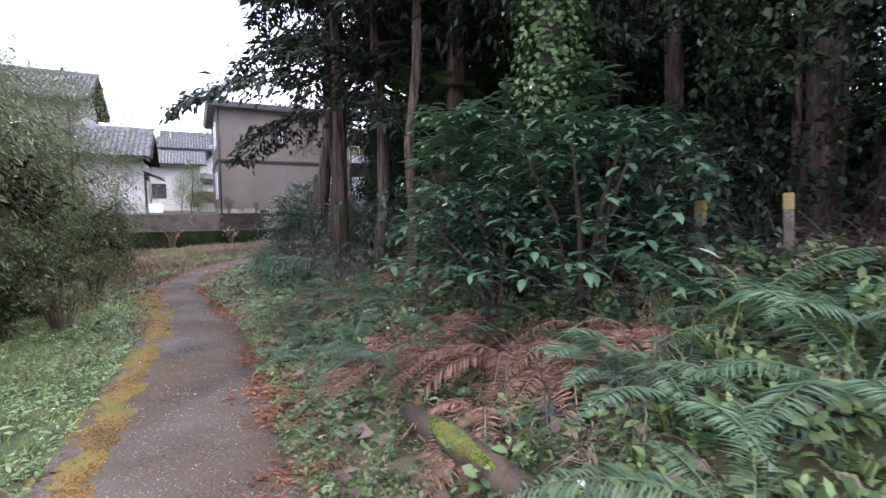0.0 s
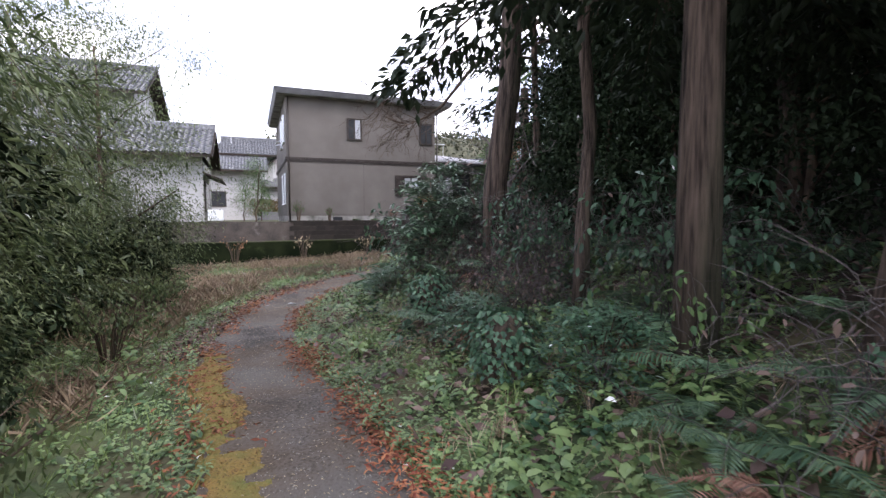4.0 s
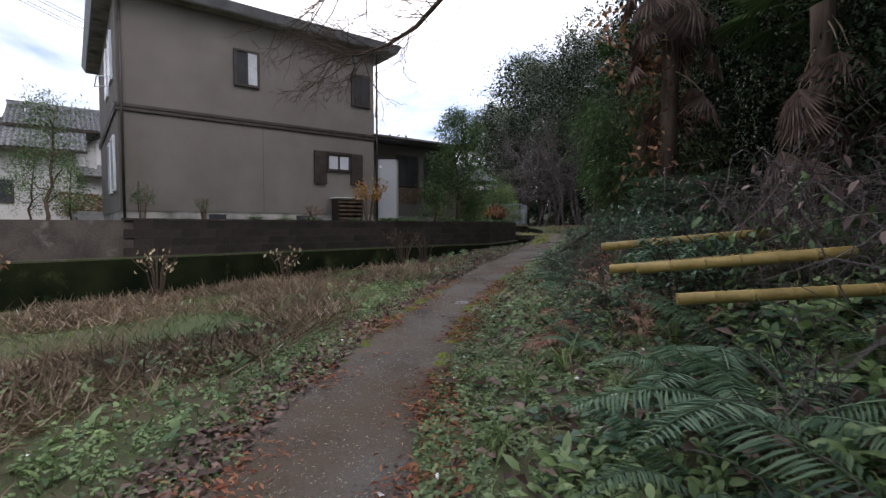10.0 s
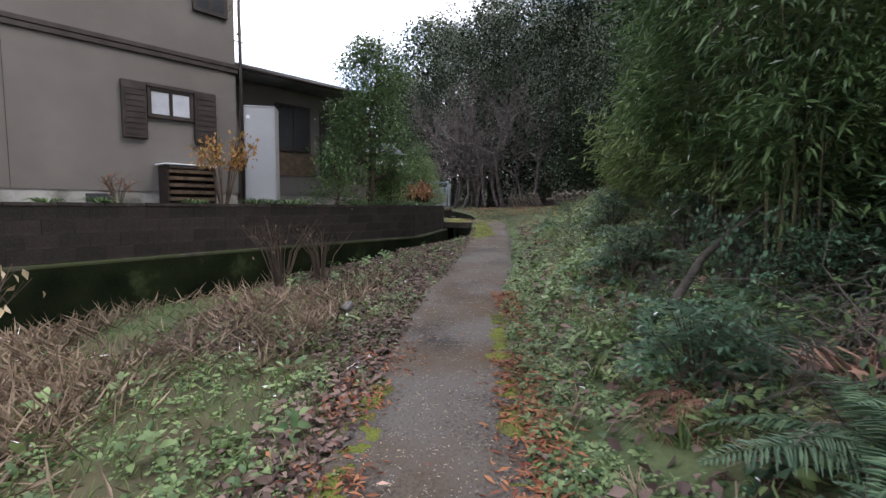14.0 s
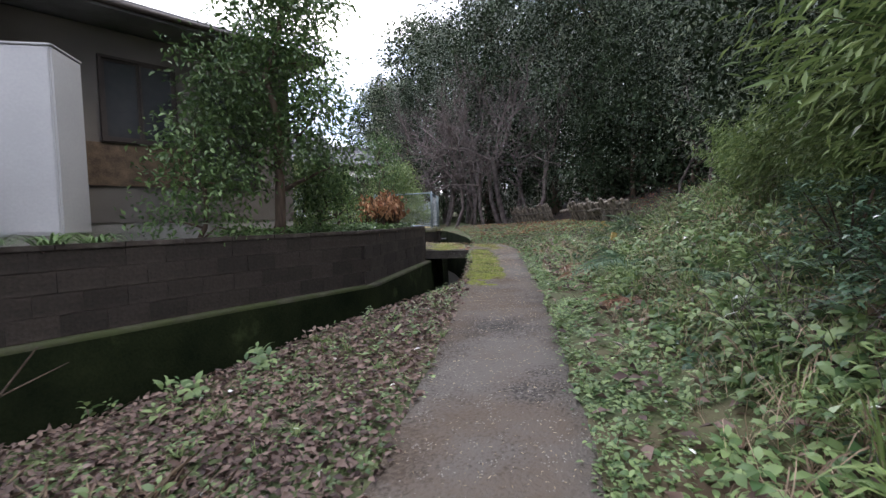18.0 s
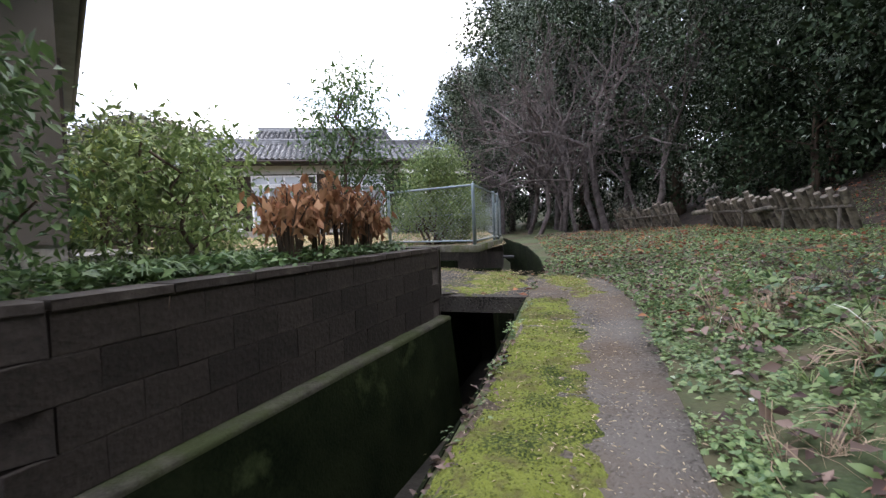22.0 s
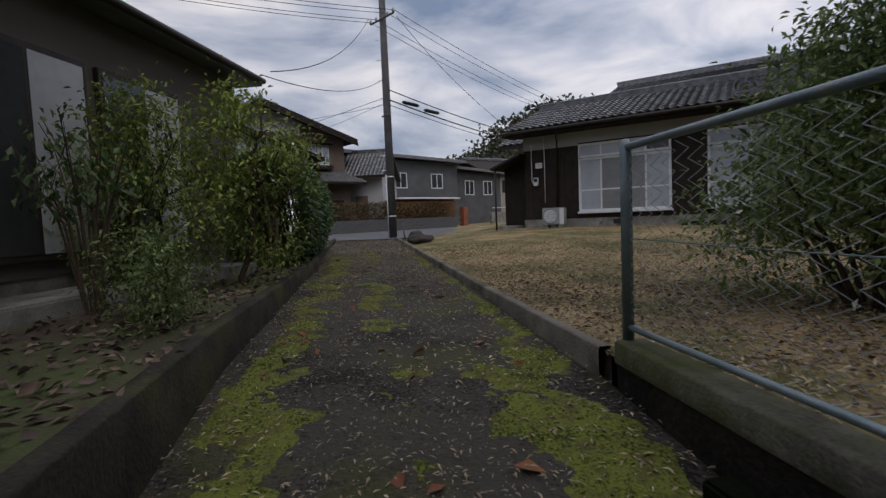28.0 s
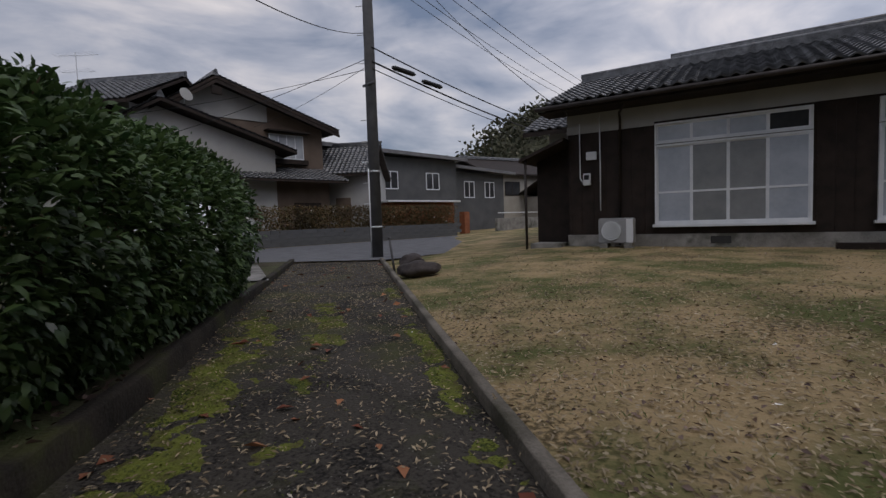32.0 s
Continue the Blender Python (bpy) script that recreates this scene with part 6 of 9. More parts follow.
# brambles: arching stems with drooping leaves
def bramble(name, seed, reach, height, n, leaf, mat, label, per=9, wide=0.5, stem="twig_brown", r=0.005):
    rng = np.random.default_rng(seed)
    t = thing(name, pose(0, 0, 0), label, "shrub")
    C = arcs(rng, n, reach, height, 8, 0.9, reach * 0.22, 0.05)
    part("stem_mass", arrays_to_mesh("stem_mass", *strands(C, r)), stem, t)["kind"] = "stuff"
    if per:
        i, f = np.repeat(np.arange(n), per), rng.uniform(2.0, 6.99, n * per)
        k = f.astype(int)
        P = C[i, k] + (C[i, k + 1] - C[i, k]) * (f - k)[:, None] + rng.normal(size=(n * per, 3)) * 0.025
        D = unit(C[i, k + 1] - C[i, k]) * 0.5 + rng.normal(size=P.shape) * 0.55 + np.array([0, 0, -0.45])
        L = leaf * rng.uniform(0.6, 1.3, len(P))
        part("foliage", round_leaves("foliage", P, D, np.array([0, 0, 1.0]) + rng.normal(size=P.shape) * 0.35, L, L * wide, 0.15, 8), mat, t)
    return t


br_a = bramble("bramble_bush", 111, 1.0, 1.5, 80, 0.082, "leaf_shade", "tangled bush with drooping dark green leaves", 12)
br_b = bramble("bramble_bush", 112, 0.9, 1.0, 55, 0.085, "leaf_mid", "low tangled bush with pale stems on the bank", 8)
br_d = bramble("dead_bramble", 113, 1.1, 1.2, 90, 0.07, "dead_leaf", "dead brown bramble tangle on the bank", 2)
put(br_a, -6.75, -17.3, None, 0, 1.15)
put(br_b, -7.0, -18.6, None, 0, 0.7)
put(br_d, -6.4, -16.6, None, 0, 1.1)
for x, y, k, q in ((-5.4, -16.9, 0, 1.1), (-5.9, -17.8, 0, 1.2), (-6.3, -20.2, 0, 0.9), (-6.2, -22.3, 0, 1.0), (-5.9, -24.6, 0, 1.1), (-5.6, -18.3, 2, 1.4), (-6.7, -19.6, 2, 0.8), (-6.9, -21.0, 2, 0.7), (-6.6, -22.7, 1, 0.8), (-6.9, -24.2, 2, 0.8),
                   (-5.3, -15.6, 2, 1.1), (-4.7, -14.7, 1, 0.9), (-4.2, -13.6, 1, 0.8), (-3.5, -12.9, 0, 0.7), (-2.7, -12.2, 0, 0.75), (-3.6, -14.2, 2, 1.2), (-2.2, -11.4, 1, 0.7), (-4.7, -26.3, 0, 1.2), (-5.0, -25.2, 2, 1.2),
                   (-5.4, -28.3, 0, 1.0), (-0.8, -10.5, 0, 0.7), (0.6, -9.5, 1, 0.6)):
    again((br_a, br_b, br_d)[k], x, y, None, R.uniform(0, 360), q)


def cypress(x, y, height, r0, seed):
    """A conifer with low, drooping flat sprays of fine foliage."""
    rng = np.random.default_rng(seed)
    t = thing("cypress_tree", pose(x, y, gz(x, y)), "slender cypress with drooping feathery dark branches", "tree")
    part("trunk", tube([(0, 0, -0.3), (0.02, 0.03, height * 0.3), (-0.04, 0.05, height * 0.6), (0, 0, height)], [r0 * 1.3, r0, r0 * 0.8, 0.03], 12), "bark_cedar", t)
    P, D = [], []
    for i in range(40):
        f = 0.285 + 0.70 * i / 40
        a, l = i * 2.4 + rng.uniform(-0.3, 0.3), 2.8 * (1.08 - f) * rng.uniform(0.75, 1.15) + 0.3
        dirn = np.array([math.cos(a), math.sin(a), 0])
        side = np.array([-math.sin(a), math.cos(a), 0])
        line = [np.array([0, 0, f * height]) + dirn * l * g + np.array([0, 0, 0.25 * l * g - 0.55 * l * g * g]) for g in np.linspace(0, 1, 6)]
        part("limb", tube([tuple(q) for q in line], [0.028, 0.022, 0.017, 0.012, 0.008, 0.003], 5), "bark_cedar", t)
        for g in np.linspace(0.25, 1.0, 13):
            k = min(4, int(g * 5))
            c = line[k] + (line[k + 1] - line[k]) * (g * 5 - k)
            for sd in (-1, 1):
                w = l * 0.30 * (1.15 - g) + 0.10
                d = dirn * 0.7 + side * sd + np.array([0, 0, -0.55])
                u = np.linspace(0.02, 1, 20)[:, None]
                q = c + d * w * u + rng.normal(size=(20, 3)) * 0.05
                P.append(q)
                D.append(np.repeat(d[None], 20, 0) + rng.normal(size=(20, 3)) * 0.45 + np.array([0, 0, -0.3]))
    P, D = np.vstack(P), np.vstack(D)
    L = rng.uniform(0.08, 0.17, len(P))
    part("crown", leaves("crown", P, D, np.array([0, 0, 1.0]) + rng.normal(size=P.shape) * 0.5, L, L * 0.42), "leaf_cedar", t)


cypress(-6.85, -22.9, 9.5, 0.12, 121)
cypress(-5.6, -24.9, 10.5, 0.13, 122)
# Large leaves added above the cedars to keep sky light out.
rng = np.random.default_rng(125)
q = np.column_stack([rng.uniform(-4.4, 9, 15000), rng.uniform(-37, -11.5, 15000)])
q = q[q[:, 1] < 0.8 * q[:, 0] - 11.5]
zc = ground_z(q, False) + rng.uniform(5.0, 9.0, len(q))
tagged(obj("cedar_canopy", leaves("cedar_canopy", np.column_stack([q, zc]), rand_dirs(rng, len(q), -0.4), rand_dirs(rng, len(q), 1.5), rng.uniform(0.35, 0.7, len(q)), 0.26), "leaf_cedar"), "added layer of large leaves blocking sky light over the cedars", "canopy", kind="stuff")


# ferns
def frond_mesh(name, seed, length, droop, mat):
    """One frond along +x: a stalk with paired leaflets."""
    rng = np.random.default_rng(seed)
    P, D, U, L, W = [], [], [], [], []
    up = rng.uniform(0.55, 0.95)
    stalk = []
    for k in range(34):
        f = 0.1 + 0.9 * k / 34
        p = np.array([length * f, 0.04 * math.sin(f * 3 + seed), length * (up * f - droop * 1.25 * f * f)])
        stalk.append(p)
        w = length * 0.22 * math.sin(math.pi * (0.14 + 0.84 * f)) * rng.uniform(0.85, 1.1) + 0.006
        for sd in (-1, 1):
            P.append(p)
            D.append(np.array([0.4 + rng.normal() * 0.08, sd, -0.2 + rng.normal() * 0.1]))
            U.append(np.array([0.2, 0, 1]))
            L.append(w)
            W.append(max(0.008, length * 0.021))
    bm = bmesh.new()
    bm.from_mesh(leaves(name, np.array(P), np.array(D), np.array(U), np.array(L), np.array(W), 0.1))
    tube([(0, 0, 0)] + [tuple(q) for q in stalk[::4]] + [tuple(stalk[-1])], 0.0035, 3, bm, cap=False)
    me = bpy.data.meshes.new(name)
    bm.to_mesh(me)
    bm.free()
    me.materials.append(M[mat])
    return me


FROND = [frond_mesh("frond", 90 + k, 0.5 + 0.06 * k, 0.5 + 0.06 * (k % 3), "fern_green") for k in range(5)]
DEAD = [frond_mesh("frond", 100 + k, 0.5 + 0.05 * k, 0.95 + 0.15 * (k % 2), "dead_frond") for k in range(4)]


def fern(x, y, s, dead=False):
    t = thing("dead_fern" if dead else "fern", pose(x, y, gz(x, y) + 0.03, R.uniform(-8, 8), R.uniform(-8, 8), R.uniform(0, 360)),
              "withered red-brown fern collapsed on the bank" if dead else "green fern with arching feathery fronds", "fern", "dead ferns" if dead else "ferns")
    n = R.randint(13, 17) if dead else R.randint(7, 9)
    for i in range(n):
        f = new("frond", R.choice(DEAD if dead else FROND))
        f.parent = t
        k = R.uniform(0.75, 1.15)
        f.matrix_local = pose(0, 0, 0, R.uniform(-12, 12), R.uniform(-14, 10), i * 360 / n + R.uniform(-16, 16)) @ Matrix.Scale(k, 4)
    t.scale = (s, s, s)


def along_path(y_or_k, right):
    p, t = PATH_FINE[y_or_k], PATH_TAN[y_or_k]
    return p[0] + t[1] * right, p[1] - t[0] * right


NF = len(PATH_FINE)
start = int(np.argmin(np.abs(PATH_FINE[:, 1] + 31.5)))
for _ in range(85):
    k = R.randint(start, NF - 12)
    f = (k - start) / (NF - start)
    d = 1.7 + abs(R.gauss(0, 1.3)) if f > 0.25 else 2.0 + abs(R.gauss(0, 1.2))
    x, y = along_path(k, d)
    if x < 8:
        fern(x, y, R.uniform(0.65, 1.05))
for x, y, s in ((-7.0, -29.9, 1.2), (-6.6, -30.4, 1.3), (-7.4, -30.4, 1.1), (-6.2, -29.6, 1.1), (-6.9, -29.4, 1.0), (-6.1, -30.2, 1.2), (-7.6, -20.4, 1.2), (-6.9, -15.6, 1.2), (-6.4, -15.0, 1.25), (-6.9, -14.9, 1.0), (-7.3, -16.4, 1.1), (-5.7, -14.5, 1.1),
                (-7.8, -25.0, 0.8), (-7.7, -24.4, 0.8), (-7.4, -25.3, 0.9), (-7.9, -26.9, 0.9), (-7.6, -26.1, 0.9), (-8.0, -25.8, 0.7), (-7.2, -25.6, 1.0), (-7.2, -24.7, 1.0), (-7.9, -24.0, 0.8), (-7.4, -23.6, 0.9), (-6.9, -25.2, 1.0), (-8.2, -26.4, 0.7), (-7.7, -27.3, 0.9), (-6.8, -24.0, 1.0), (6.9, -4.6, 0.9), (7.4, -4.9, 1.0), (6.2, -5.0, 1.0), (7.9, -4.6, 0.8), (5.6, -5.4, 0.9)):
    fern(x, y, s)
for x, y, s in ((-7.5, -28.0, 1.1), (-7.2, -28.6, 1.2), (-7.0, -28.1, 1.1), (-7.6, -28.9, 0.9), (-6.9, -29.0, 1.2), (-7.9, -27.3, 0.9), (-7.5, -27.2, 1.0), (-7.1, -27.6, 1.1), (-6.6, -29.2, 1.0), (-7.9, -29.2, 0.7), (-7.5, -25.4, 0.9), (-7.2, -24.8, 1.0), (-7.6, -24.0, 0.8), (-7.0, -22.6, 0.8),
                (-7.2, -19.3, 0.8), (-7.0, -19.0, 0.7), (-6.7, -19.4, 0.8), (-6.9, -18.2, 0.9), (-6.4, -17.6, 0.8), (-5.2, -12.9, 0.8), (-2.4, -10.4, 0.9), (4.6, -5.6, 0.8), (6.2, -4.3, 0.8), (6.9, -4.0, 0.7), (-4.4, -12.2, 0.7), (-7.4, -20.9, 0.8), (-7.3, -28.3, 0.9), (-6.9, -28.5, 0.95), (-7.0, -27.5, 0.9), (-7.4, -27.8, 0.85), (-6.7, -28.9, 0.9), (-7.2, -29.0, 0.9), (-6.2, -25.6, 1.1), (-6.6, -25.0, 1.2), (-6.9, -24.4, 1.1), (-6.4, -26.4, 1.1)):
    fern(x, y, s, True)


# palm with a skirt of dead fronds
def palm(x, y, h, seed):
    rng = np.random.default_rng(seed)
    t = thing("windmill_palm", pose(x, y, gz(x, y)), "windmill palm with fibrous trunk and dead hanging fronds", "palm")
    part("trunk", tube([(0, 0, -0.2), (0.03, 0, h * 0.5), (0.0, 0.03, h)], [0.11, 0.12, 0.13], 10), "bark", t)
    for i in range(34):
        dead = i < 24
        a = i * 2.4
        el = rng.uniform(-1.3, -0.7) if dead else rng.uniform(-0.1, 0.9)
        d = np.array([math.cos(a) * math.cos(el), math.sin(a) * math.cos(el), math.sin(el)])
        base = np.array([0, 0, h - (rng.uniform(0.0, 2.2) if dead else 0)])
        l = 0.75
        e = base + d * l
        fr = part("dead_frond" if dead else "frond", tube([tuple(base), tuple(base + d * l * 0.6 + np.array([0, 0, 0.06])), tuple(e)], [0.012, 0.01, 0.006], 4), "straw" if dead else "leaf_mid", t)
        s = np.cross(d, [0, 0, 1.0])
        s /= np.linalg.norm(s)
        u = np.cross(s, d)
        k = 26
        ang = np.linspace(-1.9, 1.9, k)
        D = d * np.cos(ang)[:, None] + s * np.sin(ang)[:, None] + np.array([0, 0, -0.35 if not dead else -0.8])
        part("blade_fan", leaves("blade_fan", np.repeat(e[None], k, 0), D, np.repeat(u[None], k, 0), rng.uniform(0.45, 0.65, k), 0.035, 0.3), "dead_leaf" if dead else "leaf_mid", fr)
    return t


palm(-1.5, -11.9, 4.6, 5)
palm(-5.4, -24.2, 2.2, 6)
palm(-1.7, -13.9, 2.7, 7)
palm(1.6, -9.6, 3.6, 8)
palm(4.6, -8.4, 2.0, 9)


# vines with orange leaves on the palm and on stumps
def leaf_patch(name, seed, blobs, leaf, width, mat, label, category="climbing plant", per=10, droop=0.3):
    t = thing(name, pose(0, 0, 0), label, category)
    part("foliage", leaf_crown("foliage", seed, blobs, leaf, width, per, leaf * 1.6, droop), mat, t)
    return t


leaf_patch("orange_vine", 101, [((-1.6, -11.7, 2.2), (0.3, 0.3, 1.2), 260), ((-1.9, -11.3, 3.3), (0.35, 0.35, 0.6), 120)], 0.12, 0.5, "orange_leaf", "vine with withered orange leaves climbing the palm")


# fresh green bamboo sprays on the bank
spray = thing("dwarf_bamboo", pose(0, 0, 0), "fresh green dwarf bamboo leaning over the bank", "bamboo")
rng = np.random.default_rng(140)
P, D = [], []
for i in range(46):
    a, l, h = rng.uniform(0, 6.28), rng.uniform(0.3, 1.1), rng.uniform(0.6, 1.7)
    p0, p1, p2 = Vector((0.2 * math.cos(a), 0.2 * math.sin(a), -0.1)), Vector((math.cos(a) * l * 0.5, math.sin(a) * l * 0.5, h * 0.8)), Vector((math.cos(a) * l, math.sin(a) * l, h))
    if i < 12:
        part("cane", tube([p0, p1, p2], [0.007, 0.005, 0.002], 4), "cane", spray)
    for q in range(60):
        f = rng.uniform(0.5, 2.0)
        c = (p0, p1, p2)[int(min(f, 1.99))].lerp((p0, p1, p2)[int(min(f, 1.99)) + 1], f - int(min(f, 1.99)))
        P.append(np.array(c) + rng.normal(size=3) * 0.09)
        D.append(np.array([math.cos(a), math.sin(a), -0.5]) + rng.normal(size=3) * 0.6)
P, D = np.array(P), np.array(D)
L = rng.uniform(0.09, 0.17, len(P))
part("foliage", leaves("foliage", P, D, np.array([0, 0, 1.0]) + rng.normal(size=P.shape) * 0.4, L, L * 0.2), "leaf_light", spray)
put(spray, 2.5, -8.7, None, 0, 0.75)
for x, y, s in ((3.5, -8.1, 0.7), (4.6, -7.5, 0.7), (5.6, -7.0, 0.7), (6.6, -6.6, 0.6), (1.3, -9.6, 0.7), (-0.3, -10.6, 0.7), (7.7, -6.2, 0.6), (-0.1, -11.2, 1.15), (0.9, -10.5, 1.15), (2.3, -9.0, 1.15), (3.3, -8.4, 1.25), (4.4, -7.9, 1.1), (1.6, -9.6, 1.1)):
    again(spray, x, y, None, R.uniform(0, 360), s)


def bamboo_clump(seed, canes, low, high, reach, mat, label):
    rng = np.random.default_rng(seed)
    t = thing("leafy_bamboo", pose(0, 0, 0), label, "bamboo")
    P, D = [], []
    for i in range(canes):
        a, l, h = rng.uniform(0, 6.28), rng.uniform(0.3, 1) * reach, rng.uniform(low, high)
        c, w = math.cos(a), math.sin(a)
        A = [Vector((0.25 * c, 0.25 * w, -0.15)), Vector((c * l * 0.35, w * l * 0.35, h * 0.6)), Vector((c * l * 0.75, w * l * 0.75, h)), Vector((c * l * 1.15, w * l * 1.15, h * 0.88))]
        if i < 16:
            part("cane", tube(A, [0.011, 0.009, 0.006, 0.002], 5), "cane", t)
        for q in range(14):
            f = rng.uniform(0.7, 2.98)
            o = np.array(A[int(f)].lerp(A[int(f) + 1], f - int(f))) + rng.normal(size=3) * 0.13
            d = np.array([c, w, -0.4]) + rng.normal(size=3) * 0.7
            for k in range(7):
                P.append(o + d * 0.03 * k + rng.normal(size=3) * 0.02)
                D.append(d + rng.normal(size=3) * 0.55)
    P, D = np.array(P), np.array(D)
    L = rng.uniform(0.09, 0.17, len(P))
    part("foliage", leaves("foliage", P, D, np.array([0, 0, 1.0]) + rng.normal(size=P.shape) * 0.4, L, L * 0.2), mat, t)
    return t


tall_spray = bamboo_clump(145, 60, 1.5, 3.3, 1.0, "leaf_mid", "bright green leafy bamboo beside the palms")
put(tall_spray, -0.9, -10.7, None, 0, 0.82)
for x, y, s in ((0.2, -10.1, 1.0), (1.3, -9.5, 0.95), (2.6, -8.9, 0.9), (4.0, -8.2, 0.85)):
    again(tall_spray, x, y, None, R.uniform(0, 360), s)


# ---- ground cover ----
def scatter(seed, n, lo, hi, k0=None, k1=None, power=1.0):
    """Points beside the path: lo and hi are metres right of its middle."""
    rng = np.random.default_rng(seed)
    k = rng.integers(start - 6 if k0 is None else k0, (NF - 8) if k1 is None else k1, n)
    d = lo + (hi - lo) * rng.uniform(0, 1, n) ** power
    p, t = PATH_FINE[k], PATH_TAN[k]
    xy = p[:, :2] + np.column_stack([t[:, 1], -t[:, 0]]) * d[:, None] + rng.normal(size=(n, 2)) * 0.12
    return xy, rng


def on_ground(xy, avoid=True):
    bad = inside(CANAL, xy) | inside(DITCH, xy) | inside(HOUSE_SIDE, xy) | inside(DRIVE, xy) | inside(YARD, xy)
    d = path_frame(xy)[1]
    edge = 0.52 + 0.14 * np.clip((-22 - xy[:, 1]) / 4, 0, 1)
    xy = xy[~bad & (np.abs(d) > edge)]
    return np.column_stack([xy, ground_z(xy)])


def keep_clumps(P, rng, scale=0.8, thr=0.0):
    v = np.array([noise.noise((p[0] * scale, p[1] * scale, 7.1)) for p in P])
    return P[v + rng.normal(size=len(P)) * 0.12 > thr]


def flat_leaves(name, P, rng, size, width, lift, tilt, mat, label, category, up=0.5):
    D = np.column_stack([rng.normal(size=(len(P), 2)), rng.uniform(-tilt, tilt, len(P)) * 0.7])
    U = np.array([0, 0, 1.0]) + rng.normal(size=P.shape) * tilt
    L = size * rng.uniform(0.6, 1.35, len(P))
    Q = P + np.column_stack([np.zeros((len(P), 2)), lift[0] + rng.uniform(0, 1, len(P)) * (lift[1] - lift[0])])
    ob = obj(name, leaves(name, Q, D, U, L, L * width, 0.15), mat)
    return tagged(ob, label, category, kind="stuff")


# low green plants along both sides of the path
def rosette(seed, m=7, l=0.05, wide=0.7, rise=0.35):
    rng = np.random.default_rng(seed)
    a = np.arange(m) * 6.283 / m + rng.uniform(-0.35, 0.35, m)
    d = np.column_stack([np.cos(a), np.sin(a), rise + rng.normal(size=m) * 0.2])
    P = d * l * rng.uniform(0.2, 0.7, m)[:, None]
    L = l * rng.uniform(0.7, 1.2, m)
    return leaf_arrays(P, d * np.array([1, 1, 0.4]), np.array([0, 0, 1.0]) + rng.normal(size=(m, 3)) * 0.25, L, L * wide)


def sprig(seed, m=9, h=0.11, l=0.045, wide=0.55):
    rng = np.random.default_rng(seed)
    a, f = np.arange(m) * 2.4, np.linspace(0.2, 1, m)
    P = np.column_stack([np.cos(a) * 0.012, np.sin(a) * 0.012, f * h])
    D = np.column_stack([np.cos(a), np.sin(a), 0.25 + rng.normal(size=m) * 0.25])
    L = l * rng.uniform(0.7, 1.25, m) * (1.2 - 0.5 * f)
    return leaf_arrays(P, D, np.array([0, 0, 1.0]) + rng.normal(size=(m, 3)) * 0.2, L, L * wide)


def tuft(seed, m=14, l=0.22, w=0.006, drop=0.9):
    rng = np.random.default_rng(seed)
    C = arcs(rng, m, l * 0.9, l, 5, drop, 0.012, 0.02)
    S = unit(np.cross(C[:, -1] - C[:, 0], np.array([0.1, 0.2, 1.0])))[:, None] * (w * np.array([1, 0.95, 0.8, 0.55, 0.12]))[None, :, None]
    V = np.stack([C - S, C + S], 2).reshape(-1, 3)
    i = (np.arange(m)[:, None] * 10 + np.arange(4)[None] * 2).reshape(-1, 1)
    return V, np.vstack([i + np.array([[0, 1, 3]]), i + np.array([[0, 3, 2]])])


xy1, rng = scatter(201, 23000, 0.55, 3.2, power=1.6)
xy2, _ = scatter(202, 9000, -0.62, -2.6, power=1.5)
xy2 = xy2[(xy2[:, 0] < -3.6) | (rng.uniform(0, 1, len(xy2)) < 0.5)]
P = keep_clumps(on_ground(np.vstack([xy1, xy2])), rng, 0.9, -0.42)
planted("ground_cover", [rosette(1), rosette(2, 6, 0.042, 0.85), rosette(3, 5, 0.06, 0.5), sprig(4)], P, rng, 0.55, 1.15, 0.25, "clover", "low green weeds and clover beside the path", "weeds")
xy1, rng = scatter(203, 7500, 1.15, 4.2)
xy2, _ = scatter(204, 900, -0.9, -3.2)
P = keep_clumps(on_ground(np.vstack([xy1, xy2])), rng, 0.6, -0.10)
planted("ground_cover", [sprig(5, 10, 0.20, 0.08), sprig(6, 8, 0.16, 0.095, 0.6), rosette(7, 6, 0.11, 0.4, 0.6)], P, rng, 0.6, 1.25, 0.35, "clover", "taller green weeds on the bank", "weeds")
xy1, rng = scatter(221, 5200, 1.5, 4.6)
P = keep_clumps(on_ground(xy1), rng, 0.75, -0.02)
planted("ground_ivy", [sprig(8, 9, 0.10, 0.085, 0.8), rosette(9, 7, 0.085, 0.85, 0.5)], P, rng, 0.7, 1.3, 0.4, "leaf_shade", "dark glossy ivy spreading over the bank", "ivy")
xy1, rng = scatter(222, 1500, 1.7, 5.0)
P = keep_clumps(on_ground(xy1), rng, 0.45, -0.06)
planted("dry_twigs", [strands(arcs(np.random.default_rng(k), 5, 0.7, 0.5, 6, 0.9, 0.1, 0.06), 0.004) for k in range(4)], P, rng, 0.5, 1.2, 0.5, "twig_brown", "tangle of dead stems and fallen twigs on the bank", "twigs")

